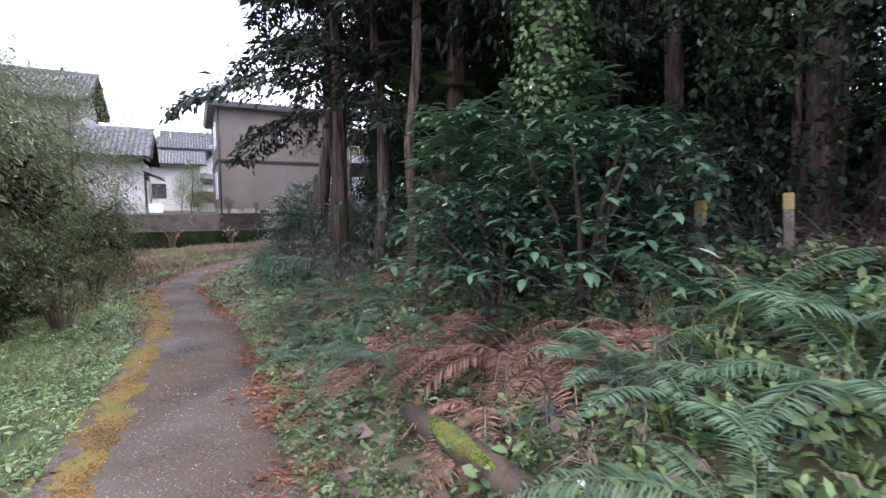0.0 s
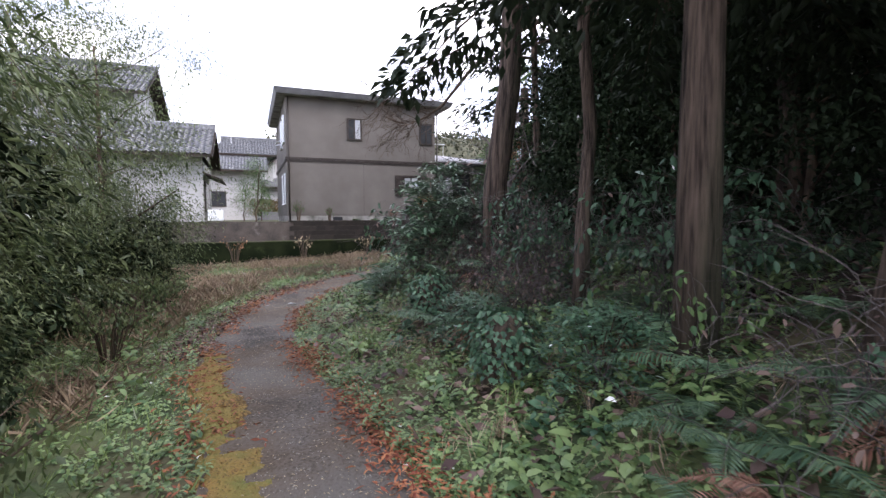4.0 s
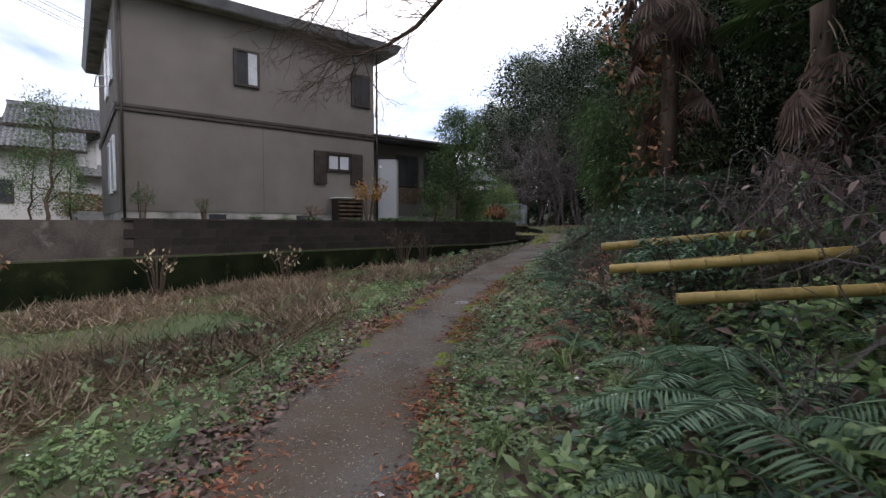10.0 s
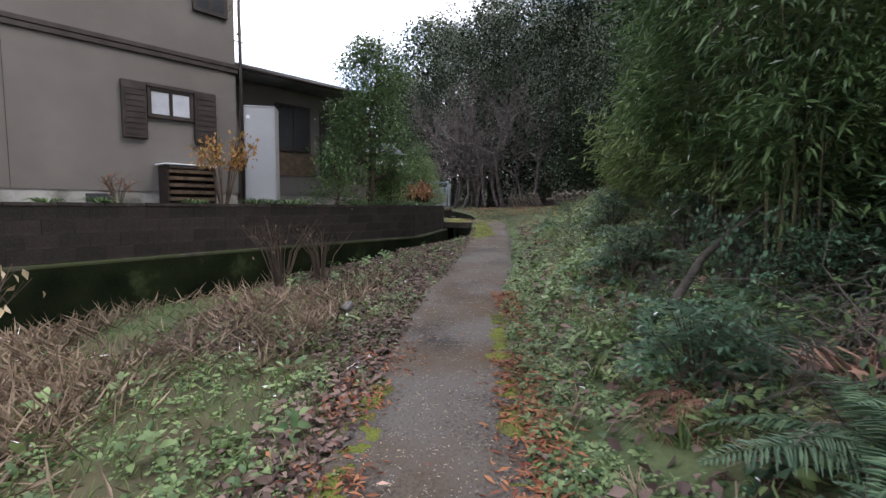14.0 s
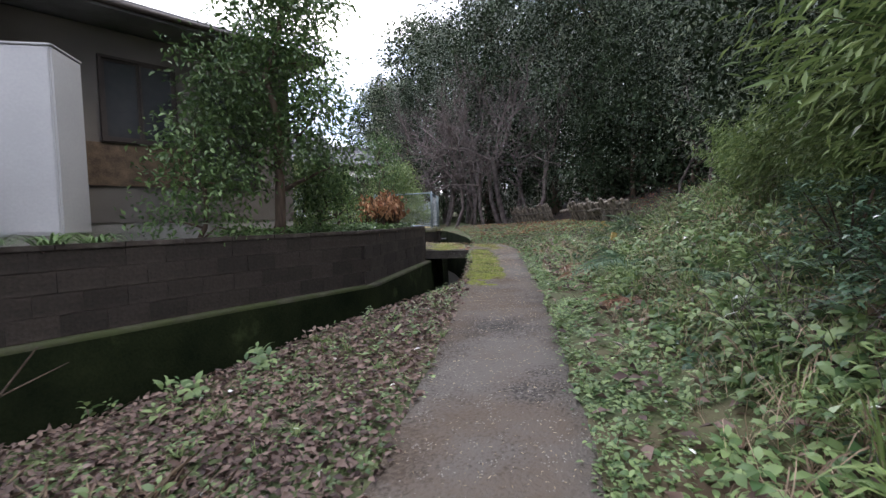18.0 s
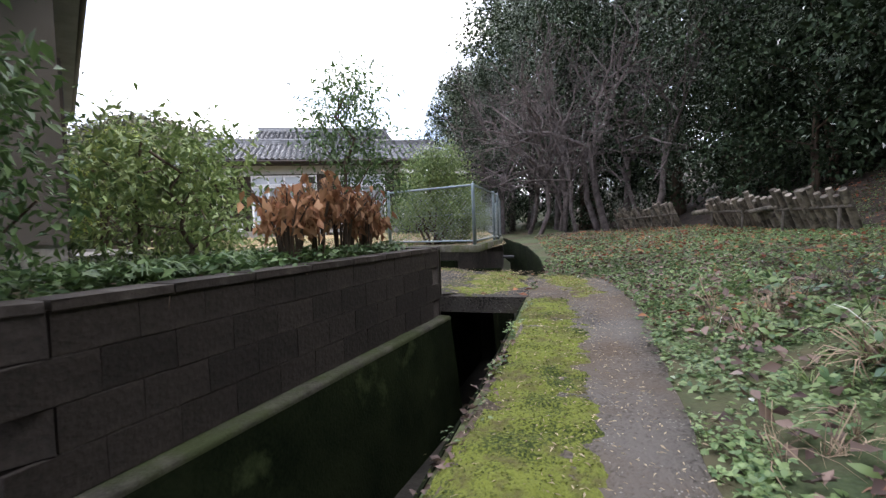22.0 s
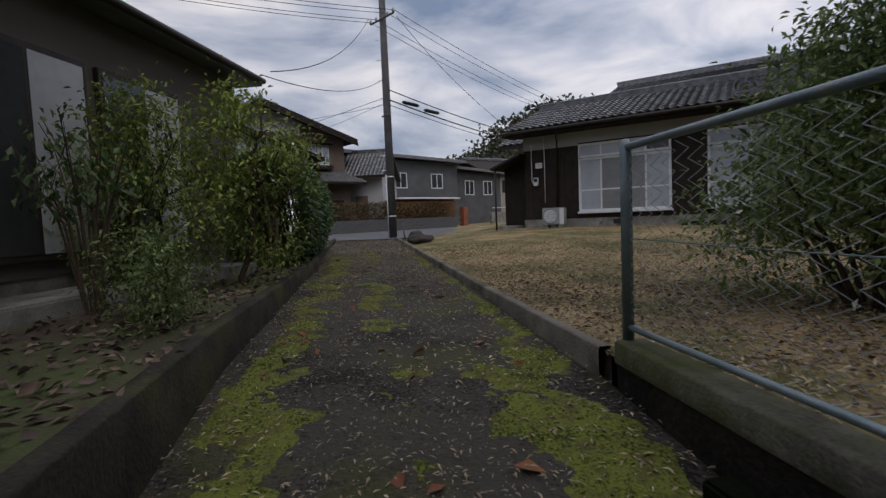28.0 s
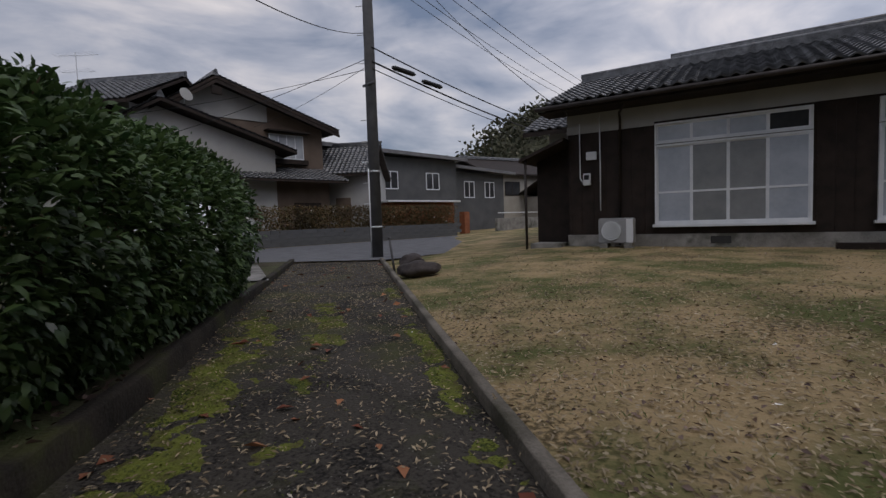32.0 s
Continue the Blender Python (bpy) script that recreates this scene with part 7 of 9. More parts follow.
# dead stems and bracken heaped below the palms
rng = np.random.default_rng(224)
xy = np.column_stack([rng.uniform(-5.4, -1.6, 900), rng.uniform(-14.4, -10.9, 900)])
dd = path_frame(xy)[1]
P = on_ground(xy[(dd > 2.0) & (dd < 5.0)])
planted("dry_twigs", [strands(arcs(np.random.default_rng(k), 6, 0.9, 0.6, 6, 0.9, 0.12, 0.08), 0.0045) for k in range(20, 24)], P[:230], rng, 0.6, 1.4, 0.6, "log_cut", "heap of pale dead stems below the palms", "twigs")
xy = np.array([-6.9, -19.2]) + rng.normal(size=(90, 2)) * np.array([0.55, 0.8])
planted("dry_twigs", [strands(arcs(np.random.default_rng(k), 6, 0.8, 0.5, 6, 0.9, 0.12, 0.08), 0.004) for k in range(24, 27)], on_ground(xy[path_frame(xy)[1] > 1.6]), rng, 0.5, 1.2, 0.6, "bark", "heap of dead brown stems at the cedar's foot", "twigs")
planted("dead_bracken", [tuft(25, 16, 0.45, 0.006, 1.4), sprig(26, 9, 0.25, 0.11, 0.35)], P[230:430], rng, 0.6, 1.3, 0.6, "dead_frond", "rust-brown dead bracken below the palms", "bracken")


def blades(name, P, rng, h, w, mat, label, lean=0.5, category="grass"):
    n = len(P)
    D = np.column_stack([rng.normal(size=(n, 2)) * lean, np.ones(n)])
    L = h * rng.uniform(0.5, 1.3, n)
    ob = obj(name, leaves(name, P - np.array([0, 0, 0.01]), D, rng.normal(size=(n, 3)), L, w, 0.2), mat)
    return tagged(ob, label, category, kind="stuff")


# grass on the left field
k9, k14 = int(np.argmin(np.abs(PATH_FINE[:, 1] + 18))), int(np.argmin(np.abs(PATH_FINE[:, 1] + 8.0)))
xy, rng = scatter(205, 30000, -0.7, -8.0, start, k14 + 6)
P = on_ground(xy)
blades("field_grass", P, rng, 0.13, 0.010, "leaf_light", "short green grass on the field", 0.7)
xy, rng = scatter(206, 110000, -1.4, -8.5, k9 - 10, k14 + 12)
P = keep_clumps(on_ground(xy), rng, 0.45, -0.06)
blades("dead_grass", P, rng, 0.29, 0.0055, "hay", "flattened dead straw-coloured grass by the canal", 1.6)
xy, rng = scatter(207, 9000, -2.6, -7.0, start, k9)
P = keep_clumps(on_ground(xy), rng, 0.5, 0.02)
blades("dead_grass", P, rng, 0.28, 0.006, "hay", "dead grass and bracken at the thicket's foot", 1.3)
xy, rng = scatter(208, 1100, 0.9, 4.0)
P = keep_clumps(on_ground(xy), rng, 0.7, -0.05)
planted("bank_grass", [tuft(11), tuft(12, 18, 0.3, 0.005)], P, rng, 0.6, 1.2, 0.2, "leaf_light", "tufts of green grass on the bank", "grass")
xy, rng = scatter(209, 1500, 1.0, 4.4)
P = keep_clumps(on_ground(xy), rng, 0.5, 0.0)
planted("dead_grass", [tuft(13, 16, 0.3, 0.0035, 1.3), tuft(14, 12, 0.38, 0.003, 1.6)], P, rng, 0.6, 1.2, 0.4, "hay", "dry bent grass tufts on the bank", "grass")
# the overgrown mound before the clearing
rng = np.random.default_rng(230)
xy = np.column_stack([rng.uniform(0.5, 8.2, 5200), rng.uniform(-9.5, -3.2, 5200)])
dd = path_frame(xy)[1]
xy = xy[(dd > 1.5) & (dd < 4.6)]
P = on_ground(xy)
planted("mound_grass", [tuft(15, 16, 0.34, 0.006, 1.0), tuft(16, 14, 0.42, 0.005, 1.2)], P[:700], rng, 0.7, 1.3, 0.25, "leaf_light", "long pale green grass on the mound", "grass")
planted("mound_grass", [tuft(17, 14, 0.38, 0.004, 1.3)], P[700:1250], rng, 0.7, 1.3, 0.35, "hay", "dead straw grass on the mound", "grass")
planted("mound_weeds", [sprig(18, 11, 0.28, 0.09, 0.45), sprig(19, 9, 0.22, 0.10, 0.5)], P[1250:2900], rng, 0.7, 1.4, 0.3, "clover", "leafy weeds on the mound", "weeds")

# fallen leaves: dark drifts at the path's edges, red litter along its rim
xy, rng = scatter(211, 9000, -0.42, -0.98, k9 - 4, k14 + 2)
flat_leaves("fallen_leaves", on_ground(xy), rng, 0.068, 0.6, (0.012, 0.04), 0.5, "dead_leaf", "drift of damp dark fallen leaves along the path", "fallen leaves")
xy, rng = scatter(212, 15000, 0.50, 0.66, start, k14 + 10)
xy[:, 0] += np.where(xy[:, 1] < -23, 0.10, 0.0)
xyb, _ = scatter(213, 6000, -0.36, -0.70, k9 - 22, k14)
xy = np.vstack([xy, xyb])
v = np.array([noise.noise((p[0] * 1.4, p[1] * 1.4, 9.0)) for p in xy])
xy = xy[v + rng.normal(size=len(xy)) * 0.15 > -0.08]
zz = np.maximum(path_frame(xy)[0] + 0.024, ground_z(xy, False) + 0.02)
flat_leaves("cedar_litter", np.column_stack([xy, zz]), rng, 0.065, 0.26, (0.0, 0.03), 0.4, "red_leaf", "rust-red cedar litter along the path edge", "leaf litter")
xy, rng = scatter(214, 34000, -0.58, -3.2, k14 - 2, NF - 14)
flat_leaves("fallen_leaves", on_ground(xy), rng, 0.060, 0.55, (0.012, 0.045), 0.6, "dead_leaf", "brown fallen leaves covering the canal bank", "fallen leaves")
xy, rng = scatter(217, 420, -0.7, -2.6, k14 - 2, NF - 14)
planted("bank_grass", [tuft(41, 16, 0.13, 0.004, 0.9), tuft(42, 12, 0.10, 0.004, 1.0), rosette(43, 6, 0.04, 0.7)], keep_clumps(on_ground(xy), rng, 0.9, -0.15), rng, 0.6, 1.2, 0.3, "leaf_light", "short green grass among the leaves on the canal bank", "grass")
xy, rng = scatter(215, 13000, 0.75, 5.5)
flat_leaves("fallen_leaves", on_ground(xy), rng, 0.10, 0.55, (0.012, 0.10), 0.6, "dead_leaf", "scattered brown leaves on the bank", "fallen leaves")
xy, rng = scatter(216, 9000, -0.53, 0.52)
P = np.column_stack([xy, path_frame(xy)[0] + 0.022])
flat_leaves("path_litter", P[:9000], rng, 0.022, 0.28, (0.0, 0.006), 0.15, "straw", "small pale leaf fragments scattered on the path", "leaf litter")

# the lawn by the log rows
rng = np.random.default_rng(220)
xy = np.column_stack([rng.uniform(8.5, 24, 120000), rng.uniform(-4.5, 9, 120000)])
near = rng.uniform(0, 1, len(xy)) < np.clip(1.25 - np.hypot(xy[:, 0] - 9.5, xy[:, 1] + 1) / 14, 0.12, 1)
xy = xy[near & (path_frame(xy)[1] > 0.6) & (xy[:, 1] < xy[:, 0] - 8.9)]
P = on_ground(xy)
flat_leaves("lawn_weeds", keep_clumps(P, rng, 0.7, -0.30), rng, 0.05, 0.6, (0.003, 0.05), 0.5, "clover", "low clover and weeds covering the clearing", "weeds")
xy = np.column_stack([rng.uniform(8.5, 24, 26000), rng.uniform(-4.5, 9, 26000)])
xy = xy[(path_frame(xy)[1] > 0.5) & (xy[:, 1] < xy[:, 0] - 8.9)]
dens = np.clip(0.35 + 0.07 * (xy[:, 1] - 0.6 * xy[:, 0] + 8), 0.1, 1)
P = on_ground(xy[rng.uniform(0, 1, len(xy)) < dens])
flat_leaves("fallen_leaves", P, rng, 0.075, 0.6, (0.02, 0.06), 0.5, "dead_leaf", "brown and red leaves strewn over the clearing", "fallen leaves")
xy = np.column_stack([rng.uniform(8.5, 22, 6500), rng.uniform(-4, 8, 6500)])
xy = xy[(path_frame(xy)[1] > 0.45) & (xy[:, 1] < xy[:, 0] - 8.9)]
flat_leaves("fallen_leaves", on_ground(xy), rng, 0.085, 0.6, (0.02, 0.06), 0.5, "red_leaf", "russet fallen leaves on the clearing", "fallen leaves")

xy = np.column_stack([rng.uniform(8.8, 18, 9000), rng.uniform(-4.0, 6, 9000)])
xy = xy[(path_frame(xy)[1] > 0.7) & (xy[:, 1] < xy[:, 0] - 8.9)]
planted("lawn_weeds", [rosette(31, 6, 0.055, 0.7), rosette(32, 5, 0.05, 0.85), sprig(33, 8, 0.06, 0.045)], keep_clumps(on_ground(xy), rng, 0.8, -0.2), rng, 0.6, 1.3, 0.25, "clover", "broad-leaved weeds and clover on the clearing", "weeds")
# weeds and leaves where the path meets the bridge
xy = np.column_stack([rng.uniform(9.3, 12.4, 16000), rng.uniform(-2.0, 1.9, 16000)])
P = on_ground(xy)
flat_leaves("lawn_weeds", P[:int(len(P) * 0.72)], rng, 0.045, 0.6, (0.03, 0.10), 0.6, "clover", "low clover and weeds at the end of the path", "weeds")
flat_leaves("fallen_leaves", P[int(len(P) * 0.85):], rng, 0.07, 0.6, (0.05, 0.10), 0.5, "dead_leaf", "brown leaves at the end of the path", "fallen leaves")

# yard and driveway litter
xy = np.column_stack([rng.uniform(4, 22, 300000), rng.uniform(2.5, 19, 300000)])
w = np.clip(1.1 - np.hypot(xy[:, 0] - 9.3, xy[:, 1] - 6.5) / 8, 0.06, 1)
xy = xy[inside(YARD, xy) & (rng.uniform(0, 1, len(xy)) < w)]
P = np.column_stack([xy, ground_z(xy)])
flat_leaves("yard_litter", P[:34000], rng, 0.050, 0.26, (0.008, 0.03), 0.5, "straw", "pale leaf litter strewn over the yard", "leaf litter")
flat_leaves("yard_leaves", P[34000:38000], rng, 0.042, 0.55, (0.005, 0.03), 0.4, "dead_leaf", "brown leaves on the yard near the fence", "fallen leaves")
blades("yard_grass", P[38000:], rng, 0.05, 0.007, "leaf_light", "thin short grass in the yard", 0.9)
xy = np.column_stack([rng.uniform(2, 11, 90000), rng.uniform(0, 20, 90000)])
xy = xy[inside(DRIVE, xy)]
P = np.column_stack([xy, drive_z(xy[:, 1]) + 0.01])
flat_leaves("driveway_litter", P[:11000], rng, 0.040, 0.30, (0.014, 0.026), 0.25, "straw", "small pale leaves on the driveway", "leaf litter")
flat_leaves("driveway_leaves", P[13000:13110], rng, 0.11, 0.6, (0.002, 0.02), 0.3, "red_leaf", "large brown leaves on the driveway", "fallen leaves")


# moss
M["moss_leaf"] = leafy("moss_leaf", [(0.050, 0.070, 0.012), (0.10, 0.12, 0.022), (0.17, 0.185, 0.038)], 0.9, 0.1)
M["moss_rust"] = leafy("moss_rust", [(0.11, 0.062, 0.022), (0.18, 0.11, 0.034), (0.20, 0.17, 0.05)], 0.9, 0.1)


def surf(xy):
    z, d = path_frame(xy)
    return np.where(inside(DRIVE, xy), np.maximum(drive_z(xy[:, 1]), 0) + 0.006, np.where(np.abs(d) < 0.56, z + 0.022, ground_z(xy) + 0.004))


LE = np.array([(p[0] - t[1] * (0.5 + 0.12 * (p[1] < -24)), p[1] + t[0] * (0.5 + 0.12 * (p[1] < -24))) for p, t in zip(PATH_FINE, PATH_TAN)])
RE = np.array([(p[0] + t[1] * 0.5, p[1] - t[0] * 0.5) for p, t in zip(PATH_FINE, PATH_TAN)])
kA, kB = int(np.argmin(np.abs(PATH_FINE[:, 1] + 28.8))), int(np.argmin(np.abs(PATH_FINE[:, 1] + 18.0)))


def moss_field(name, line, wl_, wr_, mat, tuft, label, seed, amount=0.5, h=0.03, step=0.035):
    """A cushion of moss along a line, thick in its middle, that sinks into the ground in a ragged edge."""
    q = smooth_line(np.column_stack([np.asarray(line)[:, :2], np.zeros(len(line))]), step)[:, :2]
    t = unit(np.gradient(q, axis=0))
    nr = np.column_stack([t[:, 1], -t[:, 0]])
    m = max(6, int((wl_ + wr_) / step))
    d = np.linspace(-wl_, wr_, m)
    xy = (q[:, None] + nr[:, None] * d[None, :, None]).reshape(-1, 2)
    u = np.tile(np.where(d < 0, d / wl_, d / wr_), len(q))
    f = np.array([0.9 * noise.noise((x * 2.2, y * 2.2, seed)) + 0.55 * noise.noise((x * 7, y * 7, seed)) + 0.3 * noise.noise((x * 23, y * 23, seed)) for x, y in xy]) + amount - 1.15 * u ** 2
    ends = np.repeat(np.minimum(np.arange(len(q)), np.arange(len(q))[::-1]) * step, m)
    f = f - 0.9 * np.clip(1 - ends / 0.7, 0, 1)
    hole = inside(CANAL, xy) | inside(DITCH, xy) | inside(HOUSE_SIDE, xy)
    z = surf(xy) + np.clip(f, -0.9, 0.7) * h
    n = len(q)
    F = np.array([(i * m + k, i * m + k + 1, (i + 1) * m + k + 1, (i + 1) * m + k) for i in range(n - 1) for k in range(m - 1)])
    F = F[(~hole[F].any(1)) & (f[F].max(1) > -0.25)]
    used, inv = np.unique(F, return_inverse=True)
    ob = tagged(obj(name, arrays_to_mesh(name, np.column_stack([xy, z])[used], inv.reshape(F.shape)[:, ::-1], True), mat), label, "moss", kind="structure")
    rng = np.random.default_rng(seed)
    pick = np.flatnonzero((f + rng.normal(size=len(f)) * 0.16 > 0.0) & ~hole)
    pick = rng.choice(pick, min(len(pick) * 2, 14000)) if len(pick) else pick
    P = np.column_stack([xy[pick] + rng.normal(size=(len(pick), 2)) * step * 0.5, np.maximum(z[pick], surf(xy[pick])) - 0.003])
    flat_leaves("moss_tufts", P, rng, 0.017, 0.6, (0.0, 0.008), 0.9, tuft, "tiny " + label, "moss")
    return ob


moss_field("orange_moss", LE[kA:kB:4], 0.14, 0.30, "orange_moss", "moss_rust", "ochre moss creeping over the path's edge", 601, 0.62)
moss_field("moss_strip", LE[k14 - 24:NF - 60:4], 0.16, 0.26, "moss", "moss_leaf", "yellow-green moss along the path's edge", 602, 0.06, 0.022)
moss_field("moss_strip", RE[k14 - 26:k14 + 8:4], 0.22, 0.10, "moss", "moss_leaf", "yellow-green moss along the path's edge", 603, 0.06, 0.022)
moss_field("moss_bank", [(5.2, -3.15), (5.9, -2.72), (6.7, -2.16), (7.6, -1.5), (8.4, -0.92), (9.1, -0.35)], 0.42, 0.42, "moss", "moss_leaf", "thick bright moss between the path and the canal edge", 604, 0.62, 0.04)
moss_field("bridge_moss", [(8.5, 0.5), (9.2, 0.9), (10.0, 1.45), (10.7, 1.9)], 0.6, 0.6, "moss", "moss_leaf", "bright green moss over the bridge slab", 605, 0.42)
moss_field("bridge_moss", [(9.3, -0.7), (10.1, 0.05), (10.75, 0.8), (11.0, 1.2)], 0.35, 0.35, "moss", "moss_rust", "ochre moss where the path meets the bridge", 606, 0.42, 0.02)
rng = np.random.default_rng(640)
q = resample(np.array([(6.0, -2.7), (8.2, -1.3), (9.6, -0.4), (10.8, 0.6), (10.0, 1.6), (9.4, 3.0)]), 0.1)
xy = q[rng.integers(0, len(q), 2600)] + rng.normal(size=(2600, 2)) * 0.42
xy = xy[~(inside(CANAL, xy) | inside(DITCH, xy) | inside(HOUSE_SIDE, xy) | inside(YARD, xy))]
flat_leaves("path_litter", np.column_stack([xy, surf(xy) + 0.02]), rng, 0.032, 0.3, (0.0, 0.012), 0.3, "straw", "small pale leaves lying on the moss", "leaf litter")
xy = np.array([11.0, 5.2]) + rng.normal(size=(3000, 2)) * np.array([1.3, 1.5])
xy = xy[inside(YARD, xy)]
flat_leaves("yard_leaves", np.column_stack([xy, ground_z(xy)]), rng, 0.048, 0.55, (0.008, 0.03), 0.4, "dead_leaf", "brown leaves gathered inside the fence", "fallen leaves")
moss_field("drive_moss", [(10.1, 2.0), (9.85, 3.0), (9.5, 4.0), (9.1, 5.4)], 0.50, 0.30, "moss", "moss_leaf", "green moss at the foot of the fence", 607, 0.42)
moss_field("drive_moss", KERB_LEFT[1:6] + np.array([0.34, 0.08]), 0.28, 0.60, "moss", "moss_leaf", "green moss along the garden kerb", 608, 0.12)
moss_field("drive_moss", (KERB_LEFT[1:6] * 0.5 + np.array([(9.9, 4.0), (9.2, 6.2), (8.3, 8.9), (7.35, 11.8), (6.3, 15.1)]) * 0.5), 0.45, 0.45, "moss", "moss_leaf", "thin green moss down the middle of the driveway", 609, -0.22, 0.014)
moss_field("drive_moss", np.array([(9.6, 4.45), (8.9, 6.6), (8.15, 8.9), (7.2, 11.8), (6.1, 15.1)]), 0.20, 0.12, "moss", "moss_leaf", "green moss and weeds along the yard kerb", 610, 0.2, 0.016)


# ---- block courses on the canal wall, pieces nearest the walk ----
def block_mesh(w, h, d, seed):
    rng = np.random.default_rng(seed)
    b = box(-w / 2, -d, 0, w / 2, 0.0, h, 0.003)
    for v in b.verts:
        v.co += Vector(rng.normal(size=3) * 0.0015)
    me = bpy.data.meshes.new("block")
    b.to_mesh(me)
    b.free()
    me.materials.append(M["dark_concrete"])
    return me


BLOCKS = [block_mesh(0.3995, 0.2085, 0.03, k) for k in range(3)]
CAPS = [block_mesh(0.59, 0.05, 0.25, 9)]
seg = np.r_[0, np.cumsum(np.linalg.norm(np.diff(WALL_LINE[2:], axis=0), axis=1))]


def on_wall(s, line, cum):
    x, y = np.interp(s, cum, line[:, 0]), np.interp(s, cum, line[:, 1])
    k = min(max(int(np.searchsorted(cum, s)) - 1, 0), len(line) - 2)
    d = line[k + 1] - line[k]
    return x, y, math.degrees(math.atan2(d[1], d[0]))


total = seg[-1]
for course in range(4):
    s = 0.2 + (0.2 if course % 2 else 0)
    while s < total - 0.15:
        if s > total - 28:
            x, y, a = on_wall(s, WALL_LINE[2:], seg)
            o = new("block", BLOCKS[R.randint(0, 2)])
            o.parent = canal_wall
            o.matrix_world = pose(x, y, LEDGE_Z + 0.012 + course * 0.21, 0, 0, a) @ pose(0, 0.004 - R.uniform(0, 0.003), 0)
        s += 0.40
s = 0.3
while s < total - 0.2:
    x, y, a = on_wall(s, WALL_LINE[2:], seg)
    o = new("cap_block", CAPS[0])
    o.parent = canal_wall
    o.matrix_world = pose(x, y, WALL_TOP - 0.03, 0, 0, a) @ pose(0, 0.21, 0)
    s += 0.60
# return end of the wall beside the bridge
part("wall_end", prism([(8.36, 0.80), (8.22, 0.98), (7.72, 2.42), (7.98, 2.42), (8.52, 0.95)], -0.3, 0.64), "dark_concrete", canal_wall)


# ---- moss and stains on the paths ----
def moss_patch(name, cx, cy, rx, ry, turn, material, label, seed, zfun, lift=0.012, raise_by=0.03, n=22):
    """A low cushion with a ragged outline."""
    verts, faces = [], []
    rings = 7
    ca, sa = math.cos(turn), math.sin(turn)
    for i in range(rings + 1):
        f = i / rings
        for k in range(n * 2):
            a = k * math.pi / n
            e = 1 + 0.35 * noise.noise((math.cos(a) * 1.7, math.sin(a) * 1.7, seed)) + 0.25 * noise.noise((math.cos(a) * 5, math.sin(a) * 5, seed + 3))
            u, v = math.cos(a) * rx * f * e, math.sin(a) * ry * f * e
            verts.append((cx + u * ca - v * sa, cy + u * sa + v * ca, f))
    V = np.array(verts)
    f = V[:, 2].copy()
    z = zfun(V[:, :2])
    V[:, 2] = z + lift + raise_by * (1 - f ** 3) * (0.6 + 0.4 * np.array([noise.noise((p[0] * 9, p[1] * 9, 1)) for p in V])) - 0.02 * (f > 0.99)
    m = n * 2
    for i in range(rings):
        for k in range(m):
            faces.append((i * m + k, i * m + (k + 1) % m, (i + 1) * m + (k + 1) % m, (i + 1) * m + k))
    return tagged(obj(name, arrays_to_mesh(name, V, np.array(faces), True), material), label, "moss", kind="structure")


def path_z(xy):
    z, d = path_frame(xy)
    return np.where(np.abs(d) < 0.6, z + 0.02, np.maximum(ground_z(xy, False), z - 0.2))


moss_patch("pale_stain", -4.03, -9.92, 0.17, 0.12, 0.4, "concrete", "pale crumbled patch on the path", 50, path_z, 0.002, 0.006, 12)
gp = tagged(obj("paper_scrap", leaves("paper_scrap", np.array([[-8.99, -15.52, -0.91]]), np.array([[1.0, 0.3, 0.02]]), np.array([[0, 0, 1.0]]), 0.22, 0.14, 0.1), "plaster_white"), "pale scrap of paper lying on the path", "litter")
pipe = thing("concrete_pipe", pose(-1.84, -6.31, gz(-1.84, -6.31) + 0.05, 0, 90, 40), "short broken concrete pipe in the grass", "pipe")
bm = bmesh.new()
for ra in (0.06, 0.045):
    tube([(0, 0, -0.2), (0, 0, 0.2)], ra, 14, bm, cap=False)
part("pipe_body", bm, "concrete", pipe)


# ---- boundary things of the first stretch ----
def stake(x, y, h, lean):
    t = thing("wooden_stake", pose(x, y, gz(x, y), lean, 3, R.uniform(0, 90)), "weathered square stake with yellow-orange top", "stake", "survey stakes")
    part("shaft", box(-0.035, -0.035, -0.2, 0.035, 0.035, h, 0.006), "log_cut", t)
    part("painted_top", box(-0.037, -0.037, h - 0.13, 0.037, 0.037, h + 0.004, 0.006), "bamboo_pole", t, "yellow-painted top")


stake(-5.45, -28.84, 0.5, 2)
stake(-5.04, -29.3, 0.5, -3)
stake(6.56, -4.62, 0.5, 16)
stake(8.35, -3.93, 0.35, -12)

log = thing("mossy_log", pose(0, 0, 0), "rotting log thick with yellow-green moss", "log")
A, B = (-7.93, -28.5), (-7.86, -29.75)
zA, zB = gz(*A), gz(*B)
part("log_body", tube([(A[0], A[1], zA + 0.09), ((A[0] + B[0]) / 2, (A[1] + B[1]) / 2, (zA + zB) / 2 + 0.11), (B[0], B[1], zB + 0.09)], [0.07, 0.085, 0.08], 12), "bark", log)
part("moss_cover", tube([(A[0] + 0.02, A[1] - 0.04, zA + 0.105), ((A[0] + B[0]) / 2 - 0.02, (A[1] + B[1]) / 2, (zA + zB) / 2 + 0.135), (B[0] - 0.05, B[1] + 0.2, zB + 0.125)], [0.045, 0.075, 0.03], 10), "moss", log)


